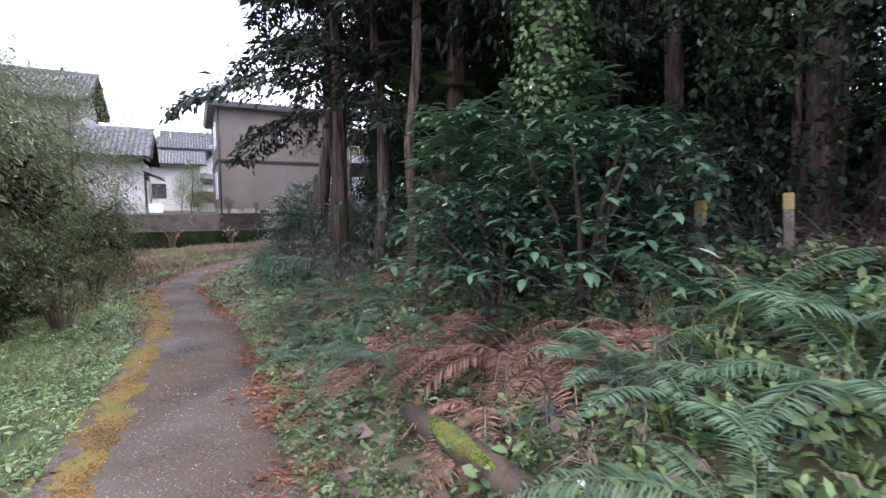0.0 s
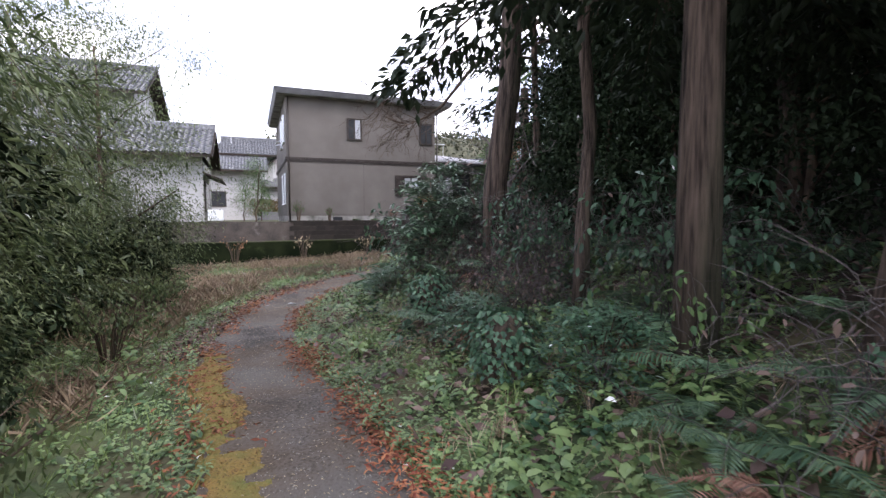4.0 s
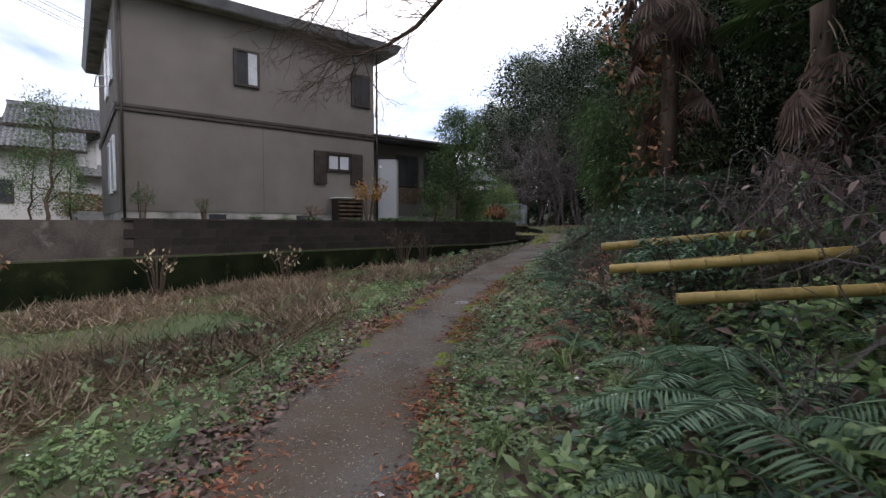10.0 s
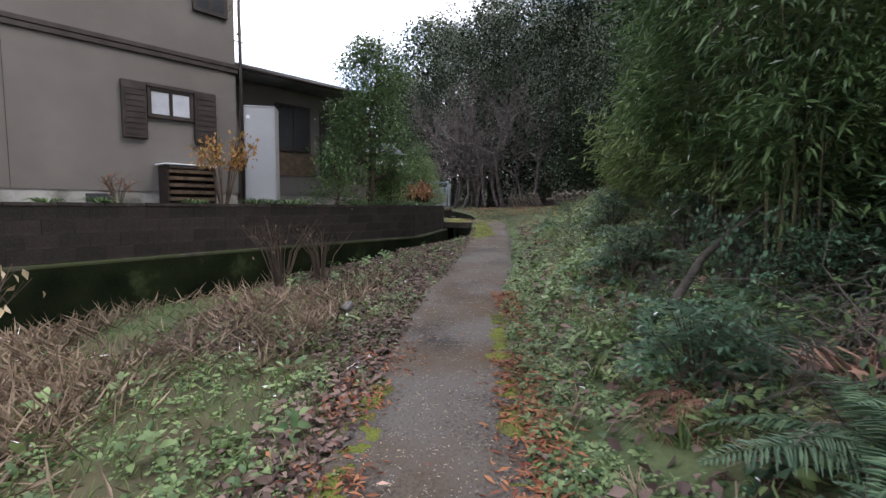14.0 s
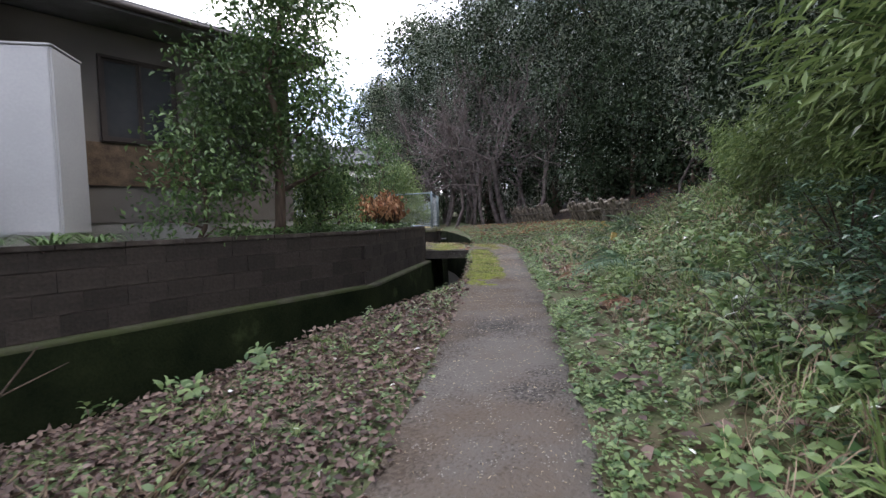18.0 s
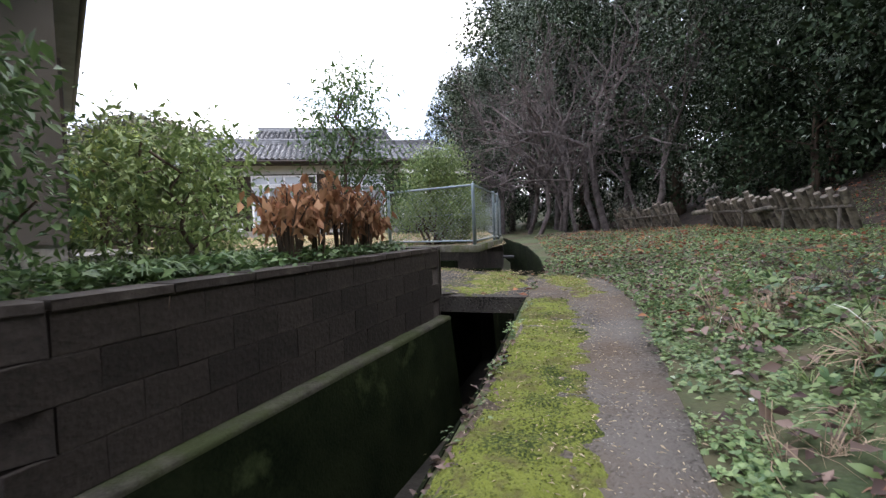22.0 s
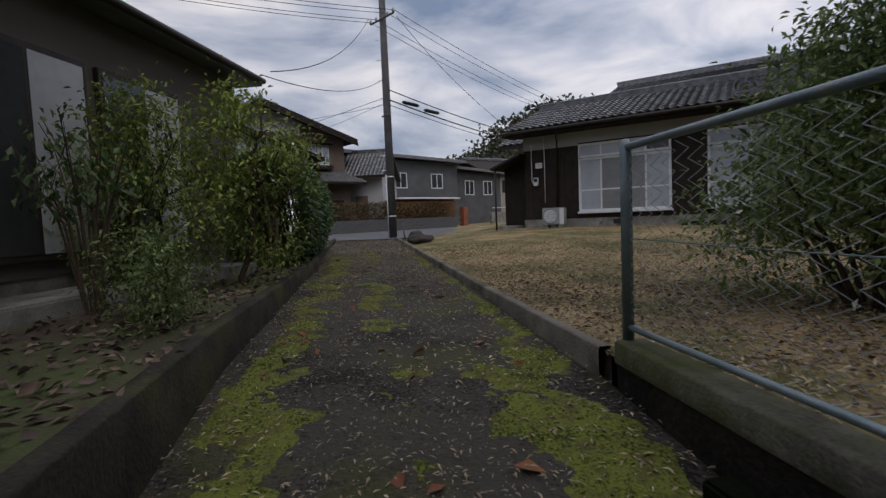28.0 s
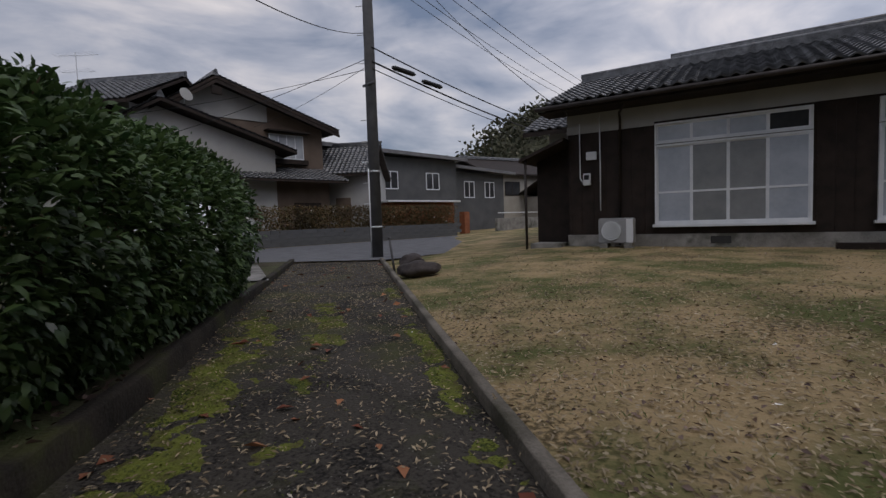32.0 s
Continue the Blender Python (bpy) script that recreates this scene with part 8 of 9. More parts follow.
def stump(x, y, h, r, seed):
    t = thing("ivy_stump", pose(x, y, gz(x, y)), "rotting tree stump overgrown with dark ivy", "stump", "ivy stumps")
    part("stump_body", tube([(0, 0, -0.2), (0, 0.01, h * 0.4), (0.01, 0, h * 0.8), (0.02, 0.01, h)], [r * 1.25, r, r * 0.95, r * 0.6], 12), "bark", t)
    rng = np.random.default_rng(seed)
    n = 700
    a, z = rng.uniform(0, 6.28, n), rng.uniform(0.1, h * 1.1, n)
    rr = (r + 0.02 + np.abs(rng.normal(size=n)) * 0.07)
    P = np.column_stack([np.cos(a) * rr, np.sin(a) * rr, z])
    P[z > h * 0.9, :2] *= rng.uniform(0.1, 1, ((z > h * 0.9).sum(), 1))
    part("ivy", leaves("ivy", P, np.column_stack([np.cos(a), np.sin(a), np.full(n, -0.7)]) + rng.normal(size=(n, 3)) * 0.4, np.column_stack([np.cos(a), np.sin(a), np.full(n, 0.7)]), 0.055, 0.045), "leaf_shade", t)


stump(-7.75, -21.9, 0.55, 0.16, 3)
stump(-7.6, -19.75, 0.5, 0.15, 4)

bp = thing("bamboo_poles", pose(0, 0, 0), "cut yellow bamboo poles stacked on the bank", "bamboo poles")
for a, b in (((-5.45, -13.5, 0.135), (-4.55, -14.6, 0.30)), ((-5.9, -14.0, 0.20), (-5.2, -15.0, 0.34)), ((-6.05, -14.35, 0.05), (-5.3, -15.3, 0.16)), ((-5.2, -13.25, 0.30), (-4.4, -14.3, 0.44))):
    a, b = Vector(a), Vector(b)
    pts = [a.lerp(b, k / 6) for k in range(7)]
    part("pole", tube(pts, 0.036, 10), "bamboo_pole", bp)
    for k in range(1, 6):
        part("node_ring", tube([pts[k] - (b - a).normalized() * 0.008, pts[k], pts[k] + (b - a).normalized() * 0.008], [0.036, 0.040, 0.036], 10), "bamboo_pole", bp)
lp = thing("fallen_branch", pose(0, 0, 0), "bare grey branch leaning on the bank", "branch")
part("stem", tube([(-1.9, -10.05, -0.05), (-1.2, -10.1, 0.28), (-0.55, -10.35, 0.62), (0.0, -10.5, 0.85)], [0.035, 0.03, 0.026, 0.02], 8), "bark_grey", lp)
lp2 = thing("fallen_branch", pose(0, 0, 0), "long bare branch lying on the slope", "branch")
part("stem", tube([(2.6, -7.9, 0.3), (3.6, -8.4, 1.0), (4.4, -8.8, 1.7)], [0.045, 0.04, 0.025], 8), "bark_grey", lp2)


# ---- garden along the canal wall ----
camellia = broad_tree("camellia_tree", 301, 4.3, 1.12, 15000, 0.09, "leaf_mid", "dense glossy evergreen garden tree behind the wall", r0=0.08, z_from=0.2, width=0.45, low=0.15)
put(camellia, 3.15, -0.95, 0.57)
cam2 = broad_tree("camellia_shrub", 302, 1.7, 0.75, 2600, 0.085, "leaf_mid", "low glossy evergreen shrub behind the wall", "shrub", r0=0.03, z_from=0.1, width=0.45, low=0.1)
put(cam2, 2.0, -1.05, 0.57, 0, 1.0)
again(cam2, 4.1, -0.75, 0.57, 70, 0.8)
yt = broad_tree("young_evergreen", 303, 2.5, 0.85, 3600, 0.08, "leaf_mid", "young evergreen tree with several thin stems", r0=0.035, z_from=0.3, width=0.4, low=0.3)
put(yt, 7.55, 1.45, 0.57, 0, 0.9)
ls = broad_tree("light_shrub", 304, 1.15, 0.55, 1500, 0.085, "leaf_light", "light green shrub in the garden bed", "shrub", r0=0.02, z_from=0.1, width=0.4, low=0.1)
put(ls, 5.5, 0.6, 0.57)
again(ls, 5.2, 1.5, 0.57, 80, 1.2)
again(ls, 6.0, 2.4, 0.57, 200, 1.3)
st = broad_tree("garden_tree", 305, 2.9, 0.9, 3200, 0.075, "leaf_mid", "small-leaved garden tree by the house corner", r0=0.04, z_from=0.2, width=0.35, low=0.15)
put(st, -9.4, -1.2, 0.57)
again(st, -10.0, 4.0, 0.57, 40, 0.8)
again(st, -12.9, -0.6, 0.57, 120, 0.55)
again(st, -14.6, -0.8, 0.57, 10, 0.5)
again(st, -9.0, 8.0, 0.57, 90, 0.9)


def dry_bush(x, y, z, h, r, seed, mat, label, n=130, leaf=0.10, name="dry_bush", stems=14):
    rng = np.random.default_rng(seed)
    t = thing(name, pose(x, y, z), label, "shrub")
    P, D = [], []
    for i in range(stems):
        a, l = rng.uniform(0, 6.28), rng.uniform(0.3, 1) * r
        e = Vector((math.cos(a) * l, math.sin(a) * l, h * rng.uniform(0.7, 1.05)))
        mid = Vector((math.cos(a) * l * 0.4, math.sin(a) * l * 0.4, h * 0.5))
        part("stem", tube([(0.05 * math.cos(a), 0.05 * math.sin(a), -0.1), mid, e], [0.012, 0.009, 0.004], 5), "bark", t)
        for k in range(2):
            e2 = mid.lerp(e, rng.uniform(0.2, 0.8))
            part("twig", tube([e2, e2 + Vector((rng.normal() * 0.12, rng.normal() * 0.12, rng.uniform(0.08, 0.25)))], [0.005, 0.002], 4), "bark", t)
        for k in range(n // stems):
            f = rng.uniform(0.25, 1)
            P.append(np.array(mid.lerp(e, f)) + rng.normal(size=3) * 0.07)
            D.append(np.array([rng.normal() * 0.5, rng.normal() * 0.5, -0.8]))
    if P:
        P, D = np.array(P), np.array(D)
        L = leaf * rng.uniform(0.7, 1.3, len(P))
        part("foliage", leaves("foliage", P, D, rng.normal(size=P.shape), L, L * 0.5, 0.3), mat, t)
    return t


for i, (x, y, s) in enumerate(((6.15, 0.05, 0.75), (6.55, 0.35, 0.85), (6.9, 0.55, 0.85), (7.3, 0.75, 0.7), (6.45, 0.75, 0.8), (7.55, 1.15, 0.6))):
    dry_bush(x, y, 0.57, s, 0.34, 320 + i, "orange_leaf", "withered hydrangea with hanging brown leaves", 190, 0.12, "withered_hydrangea")
dry_bush(-0.95, -1.25, 0.57, 1.45, 0.75, 330, "yellow_leaf", "thin shrub with last yellow leaves", 420, 0.10, "yellowing_shrub", 16)
dry_bush(-2.6, -0.5, 0.57, 0.55, 0.35, 331, "red_leaf", "small dry red-brown shrub by the wall", 60, 0.05, "dry_shrub")
dry_bush(-5.9, -0.6, 0.57, 0.7, 0.3, 332, "leaf_mid", "thin sparse shrub by the wall", 80, 0.07, "thin_shrub")
dry_bush(-7.4, -0.5, 0.57, 1.0, 0.35, 333, "leaf_mid", "thin upright shrub by the house corner", 160, 0.07, "thin_shrub")
dry_bush(-1.31, -3.95, gz(-1.31, -3.95), 1.15, 0.75, 334, "dead_leaf", "bare twiggy bush on the canal bank", 26, 0.07, "bare_bush", 26)
dry_bush(-0.7, -4.2, gz(-0.7, -4.2), 0.9, 0.6, 335, "dead_leaf", "bare twiggy bush on the canal bank", 14, 0.07, "bare_bush", 18)
dry_bush(-7.6, -4.7, gz(-7.6, -4.7), 1.1, 0.5, 336, "straw", "tall dry weed stalks by the canal", 40, 0.10, "dry_stalks", 16)
dry_bush(-10.2, -5.2, gz(-10.2, -5.2), 1.1, 0.6, 337, "orange_leaf", "tall dry weed stalks by the canal", 40, 0.10, "dry_stalks", 16)
dry_bush(-5.0, -4.6, gz(-5.0, -4.6), 0.9, 0.5, 338, "straw", "tall dry weed stalks by the canal", 40, 0.10, "dry_stalks", 14)
dry_bush(-11.4, -15.4, gz(-11.4, -15.4), 0.8, 0.8, 339, "leaf_bamboo", "dusty grey-green bush at the field's edge", 1600, 0.07, "field_bush", 24)
dry_bush(-11.2, -18.6, gz(-11.2, -18.6), 0.8, 0.7, 340, "leaf_bamboo", "dusty grey-green bush at the field's edge", 700, 0.06, "field_bush", 20)
dry_bush(-11.0, -22.5, gz(-11.0, -22.5), 0.8, 0.6, 341, "leaf_bamboo", "dusty grey-green bush at the field's edge", 600, 0.06, "field_bush", 20)




def strap_clump(x, y, z, s, seed, mat="leaf_mid", label="clump of strap-shaped green leaves on the wall", name="lily_clump", n=60):
    rng = np.random.default_rng(seed)
    t = thing(name, pose(x, y, z), label, "garden plant", "strap-leaved clumps")
    V, F = [], []
    for i in range(n):
        a, l = rng.uniform(0, 6.28), s * rng.uniform(0.6, 1.1)
        d, sd = np.array([math.cos(a), math.sin(a), 0]), np.array([-math.sin(a), math.cos(a), 0])
        o = d * rng.uniform(0, 0.12)
        w = 0.016
        i0 = len(V)
        for k in range(6):
            f = k / 5
            p = o + d * l * 0.75 * f + np.array([0, 0, l * (1.15 * f - 0.95 * f * f)])
            ww = w * (1 - f * 0.85)
            V += [p + sd * ww, p - sd * ww]
        for k in range(5):
            F.append((i0 + 2 * k, i0 + 2 * k + 1, i0 + 2 * k + 3, i0 + 2 * k + 2))
    part("foliage", arrays_to_mesh("foliage", np.array(V), np.array(F)), mat, t)


for i, (x, y, s) in enumerate(((-1.75, -1.85, 0.38), (-0.5, -1.65, 0.45), (-0.1, -1.6, 0.42), (0.35, -1.6, 0.45), (0.75, -1.5, 0.4), (-3.2, -1.9, 0.4), (-4.9, -2.0, 0.4), (-3.8, -1.4, 0.35), (5.0, -0.55, 0.45), (5.4, -0.2, 0.5), (5.8, 0.35, 0.5), (4.7, -0.1, 0.45))):
    strap_clump(x, y, 0.585, s, 350 + i)
strap_clump(-7.4, -29.3, gz(-7.4, -29.3), 0.3, 371, "leaf_light", "clump of broad light green leaves by the mossy log", "leafy_clump", 40)
# ferns and weeds hanging over the wall top
rng = np.random.default_rng(360)
s = rng.uniform(total - 6.5, total - 0.3, 2600)
Q = np.array([on_wall(v, WALL_LINE[2:], seg)[:2] for v in s]) + rng.normal(size=(2600, 2)) * 0.12 + np.array([-0.25, 0.42])
Q = np.vstack([Q, np.column_stack([rng.uniform(4.0, 7.6, 2600), rng.uniform(-0.9, 2.2, 2600)])])
Q = Q[inside(HOUSE_SIDE, Q)]
flat_leaves("garden_weeds", np.column_stack([Q, np.full(len(Q), 0.575)]), rng, 0.075, 0.5, (0.01, 0.16), 0.8, "leaf_mid", "weeds and small ferns in the garden bed", "weeds")
Q = np.column_stack([rng.uniform(-8, 7.5, 2400), rng.uniform(-2.4, 1.2, 2400)])
Q = Q[inside(HOUSE_SIDE, Q) & (Q[:, 1] < -0.1)]
flat_leaves("garden_leaves", np.column_stack([Q, np.full(len(Q), 0.575)]), rng, 0.08, 0.55, (0.005, 0.03), 0.4, "dead_leaf", "dry leaves on the garden bed", "fallen leaves")

# hot-water tank cabinet
tank = thing("water_heater_cabinet", pose(0.62, 0.02, 0.60, 0, 0, -38), "tall pale grey water-heater tank cabinet", "water heater")
part("casing", box(-0.36, -0.33, 0.12, 0.36, 0.33, 2.30, 0.02), "cream_metal", tank)
part("front_panel", box(-0.33, -0.337, 0.16, 0.33, -0.328, 2.26, 0.006), "cream_metal", tank)
part("plinth", box(-0.34, -0.31, 0.0, 0.34, 0.31, 0.12), "concrete", tank)
part("notice", box(-0.28, -0.341, 2.02, -0.20, -0.336, 2.10), "alu", tank)
part("top_cap", box(-0.37, -0.34, 2.295, 0.37, 0.34, 2.325, 0.008), "cream_metal", tank)
# slatted shelf box
rack = thing("slatted_box", pose(-1.24, -0.32, 0.57), "low brown slatted box with metal lid by the wall", "storage box")
for x in (-0.48, 0.44):
    part("side", box(x, -0.22, 0, x + 0.04, 0.26, 0.82, 0.004), "wood_dark", rack)
for k in range(5):
    part("slat", box(-0.44, -0.225, 0.12 + k * 0.14, 0.44, -0.20, 0.19 + k * 0.14, 0.003), "wood_plank", rack)
part("back", box(-0.44, 0.22, 0.05, 0.44, 0.26, 0.80), "wood_dark", rack)
lid = part("lid", box(-0.53, -0.28, 0.84, 0.50, 0.30, 0.865, 0.004), "alu", rack, "grey sheet-metal lid")
ac = thing("outdoor_unit", pose(-11.2, 1.2, 0.57), "grey air-conditioner unit by the white house", "air conditioner")
part("casing", box(-0.35, -0.15, 0.05, 0.35, 0.15, 0.60, 0.02), "white_metal", ac)


# ---- log rows ----
def log_row(x0, y0, x1, y1, step, seed, fallen=0):
    rng = np.random.default_rng(seed)
    n = int(math.hypot(x1 - x0, y1 - y0) / step)
    ux, uy = (x1 - x0) / math.hypot(x1 - x0, y1 - y0), (y1 - y0) / math.hypot(x1 - x0, y1 - y0)
    nx, ny = uy, -ux
    rail = thing("log_rail", pose(0, 0, 0), "rough pole rail carrying leaning mushroom logs", "rail", "log rails")
    zl = gz(x0, y0)
    zr = gz(x1, y1)
    part("rail_pole", tube([(x0, y0, zl + 0.50), ((x0 + x1) / 2, (y0 + y1) / 2, (zl + zr) / 2 + 0.47), (x1, y1, zr + 0.50)], 0.035, 8), "bark_grey", rail)
    for k in range(4):
        f = (k + 0.2) / 3.4
        px, py = x0 + (x1 - x0) * f, y0 + (y1 - y0) * f
        z = gz(px, py)
        part("support", tube([(px - 0.1, py, z - 0.05), (px + 0.05, py, z + 0.75)], 0.03, 6), "bark_grey", rail)
    for i in range(n):
        f = (i + rng.uniform(-0.2, 0.2)) / n
        px, py = x0 + (x1 - x0) * f, y0 + (y1 - y0) * f
        z = gz(px, py)
        r = rng.uniform(0.05, 0.082)
        l = rng.uniform(0.85, 1.1)
        skew = -rng.uniform(0.12, 0.34) if fallen else -rng.uniform(0.0, 0.12)
        side = -1 if i % 2 else -1
        a = Vector((px + nx * 0.34 * side + ux * skew, py + ny * 0.34 * side + uy * skew, z + 0.02))
        b = Vector((px - nx * 0.06 * side - ux * skew * 0.3, py - ny * 0.06 * side, z + 0.68 + 0.1 * rng.uniform()))
        if fallen and rng.uniform() < 0.07:
            a, b = Vector((px - ux * 0.45, py - uy * 0.45 + 0.3 * ny, z + 0.45 + 0.2 * rng.uniform())), Vector((px + ux * 0.45, py + uy * 0.45, z + 0.55))
        d = (b - a).normalized()
        e = a + d * l
        t = thing("mushroom_log", pose(0, 0, 0), "cut oak log leaning on a rail, bark peeling", "log", "mushroom logs")
        part("log_bark", tube([a, a.lerp(e, 0.5) + Vector(rng.normal(size=3) * 0.012), e], [r, r * 1.04, r * 0.95], 9, cap=False), "log_cut", t)
        part("log_end", tube([e - d * 0.004, e + d * 0.002], [r * 0.94, r * 0.9], 9), "log_cut", t)
        part("log_foot", tube([a - d * 0.002, a + d * 0.004], [r * 0.95, r * 0.99], 9), "log_cut", t)


log_row(23.6, 7.7, 21.2, 3.9, 0.21, 401)
log_row(20.0, 2.4, 15.7, -1.9, 0.17, 402, 1)


# ---- yard ----
bush = broad_tree("fence_bush", 410, 2.35, 1.25, 15000, 0.08, "leaf_light", "round yellow-green evergreen bush inside the fence", "shrub", r0=0.05, z_from=0.08, width=0.42, low=0.05)
put(bush, 12.0, 5.65, 0.46, 0, 0.93)
again(bush, 12.9, 5.6, 0.46, 130, 0.62)
for i in range(9):
    a = i * 0.7
    part("stem", tube([(0.1 * math.cos(a), 0.1 * math.sin(a), -0.1), (0.5 * math.cos(a), 0.5 * math.sin(a), 0.6), (0.9 * math.cos(a), 0.9 * math.sin(a), 1.1)], [0.03, 0.02, 0.01], 5), "bark", bush)


def rock(x, y, z, sx, sy, sz, seed, turn):
    bm = bmesh.new()
    bmesh.ops.create_icosphere(bm, subdivisions=3, radius=1)
    for v in bm.verts:
        k = 1 + 0.35 * noise.noise(v.co * 1.3 + Vector((seed, 0, 0))) + 0.12 * noise.noise(v.co * 4 + Vector((0, seed, 0)))
        v.co = Vector((v.co.x * sx, v.co.y * sy, v.co.z * sz)) * k
    for f in bm.faces:
        f.smooth = True
    ob = tagged(obj("garden_rock", bm, "rock"), "dark rounded garden stone at the end of the kerb", "rock", "garden stones")
    ob.matrix_world = pose(x, y, z, 0, 0, turn)


rock(6.45, 16.0, 0.66, 0.42, 0.26, 0.15, 1, 20)
rock(6.2, 16.7, 0.72, 0.30, 0.24, 0.18, 5, 70)
sp = thing("short_post", pose(5.85, 16.7, 0.5, 4, -6, 0), "thin leaning metal post by the stones", "post")
part("shaft", tube([(0, 0, -0.1), (0, 0, 0.72)], 0.025, 8), "pole_concrete", sp)
part("cap", tube([(0, 0, 0.72), (0, 0, 0.76)], [0.034, 0.03], 8), "pole_concrete", sp)


def h2(x, y, z):
    return H2 @ pose(x, y, z)


au = thing("air_conditioner", h2(-0.80, -0.42, -0.03), "cream air-conditioner outdoor unit on two blocks", "air conditioner")
part("casing", box(-0.40, -0.15, 0.14, 0.40, 0.15, 0.74, 0.025), "cream_metal", au)
gr = part("fan_grille", tube([(-0.10, -0.152, 0.44), (-0.10, -0.168, 0.44)], [0.24, 0.235], 28), "alu", au, "round grey fan grille")
for k in range(5):
    bm = bmesh.new()
    rr = 0.05 + k * 0.045
    tube([(-0.10 + rr * math.cos(j * math.pi / 12), -0.171, 0.44 + rr * math.sin(j * math.pi / 12)) for j in range(25)], 0.004, 4, bm, cap=False)
    part("grille_ring", bm, "pane_dark", gr)
part("side_panel", box(0.24, -0.156, 0.16, 0.395, -0.148, 0.72, 0.004), "white_metal", au)
for x in (-0.28, 0.28):
    part("foot_block", box(x - 0.09, -0.18, 0.0, x + 0.09, 0.18, 0.14, 0.01), "concrete", au)
mt = thing("electric_meter", h2(-1.58, -0.04, 1.55), "grey electricity meter with round glass window", "meter")
part("casing", box(-0.09, -0.09, 0, 0.09, 0.0, 0.30, 0.015), "white_metal", mt)
part("dial_window", box(-0.06, -0.098, 0.14, 0.06, -0.088, 0.26, 0.01), "pane_dark", mt)
mb = thing("junction_box", h2(-1.47, -0.03, 2.18), "pale wall-mounted cable box", "box")
part("casing", box(-0.13, -0.06, 0, 0.13, 0.0, 0.20, 0.012), "white_metal", mb)
part("cover_screw", tube([(0, -0.06, 0.10), (0, -0.066, 0.10)], 0.012, 8), "alu", mb)
pk = thing("timber_plank", h2(3.9, -0.5, -0.05), "weathered plank lying by the house wall", "plank")
part("board", box(-0.6, -0.1, 0, 0.6, 0.1, 0.16, 0.01), "wood_dark", pk)

# garden bed along the driveway
hedge = thing("camellia_hedge", pose(0, 0, 0), "tall clipped dark green hedge beside the driveway", "hedge")
rng = np.random.default_rng(420)
hl = np.array([(5.3, 8.8), (4.6, 11.2), (3.95, 13.4)])
n = 40000
f = rng.uniform(0, 1, n)
c = np.column_stack([np.interp(f, [0, 0.5, 1], hl[:, k]) for k in (0, 1)])
a, r = rng.uniform(0, 6.28, n), rng.uniform(0.75, 1.05, n)
shape = 0.62 + 0.20 * np.array([noise.noise((q * 9, w, 3.0)) for q, w in zip(f, a)])
zc, zh = 1.50, 0.98
P = np.column_stack([c[:, 0] + np.cos(a) * shape * r * 0.95, c[:, 1] + np.cos(a) * shape * r * 0.27, zc + np.sin(a) * zh * r ** 0.5 * (1 + 0.12 * np.array([noise.noise((q * 7, 5.0, 1.0)) for q in f]))])
P = P + rng.normal(size=P.shape) * 0.05
D = np.column_stack([np.cos(a) * 0.9, np.cos(a) * 0.27, np.sin(a) * 0.8]) + rng.normal(size=P.shape) * 0.55 + np.array([0, 0, -0.2])
L = rng.uniform(0.06, 0.11, n)
part("foliage", round_leaves("foliage", P, D, np.array([0, 0, 1.0]) + rng.normal(size=P.shape) * 0.4, L, L * 0.5), "leaf_mid", hedge)
for k in range(10):
    q = k / 9
    x, y = np.interp(q, [0, 0.5, 1], hl[:, 0]), np.interp(q, [0, 0.5, 1], hl[:, 1])
    part("stem", tube([(x, y, 0.5), (x + 0.08, y, 1.2), (x - 0.05, y + 0.05, 2.2)], [0.04, 0.03, 0.012], 6), "bark", hedge)
core = thing("hedge_twigs", pose(0, 0, 0), "dark twiggy inside of the hedge", "hedge")
for k in range(60):
    q = rng.uniform()
    x, y = np.interp(q, [0, 0.5, 1], hl[:, 0]), np.interp(q, [0, 0.5, 1], hl[:, 1])
    part("twig", tube([(x, y, rng.uniform(0.7, 1.8)), (x + rng.normal() * 0.3, y + rng.normal() * 0.3, rng.uniform(1.2, 2.5))], [0.012, 0.004], 4), "bark", core)
gs = broad_tree("golden_shrub", 430, 2.4, 0.85, 4600, 0.08, "leaf_gold", "yellow-green shrub leaning over the driveway kerb", "shrub", r0=0.035, z_from=0.15, width=0.4, low=0.15)
put(gs, 5.75, 7.3, 0.57)
again(gs, 5.3, 6.2, 0.57, 80, 0.9)
again(ls, 6.25, 5.0, 0.57, 30, 0.6)
again(ls, 6.75, 4.6, 0.57, 130, 0.5)
dry_bush(5.2, 6.0, 0.57, 1.9, 0.7, 431, "leaf_light", "tall thin-stemmed shrub before the wing's windows", 420, 0.085, "thin_shrub", 18)
dry_bush(5.6, 5.2, 0.57, 1.6, 0.6, 432, "leaf_mid", "tall thin-stemmed shrub before the wing's windows", 300, 0.085, "thin_shrub", 16)
Q = np.column_stack([rng.uniform(4.7, 8, 2600), rng.uniform(2.2, 10, 2600)])
Q = Q[inside(HOUSE_SIDE, Q)]
flat_leaves("bed_leaves", np.column_stack([Q, np.full(len(Q), 0.575)]), rng, 0.08, 0.55, (0.005, 0.03), 0.4, "dead_leaf", "dry leaves on the garden bed", "fallen leaves")
again(woods[2], 16.6, 13.4, 0.55, 20, 0.36, (0, 0), "small glossy tree by the far end of the house")
pt = thing("wooden_pallet", pose(5.6, 3.4, 0.57, 0, 0, -18), "grey slatted wooden pallet against the wing", "pallet")
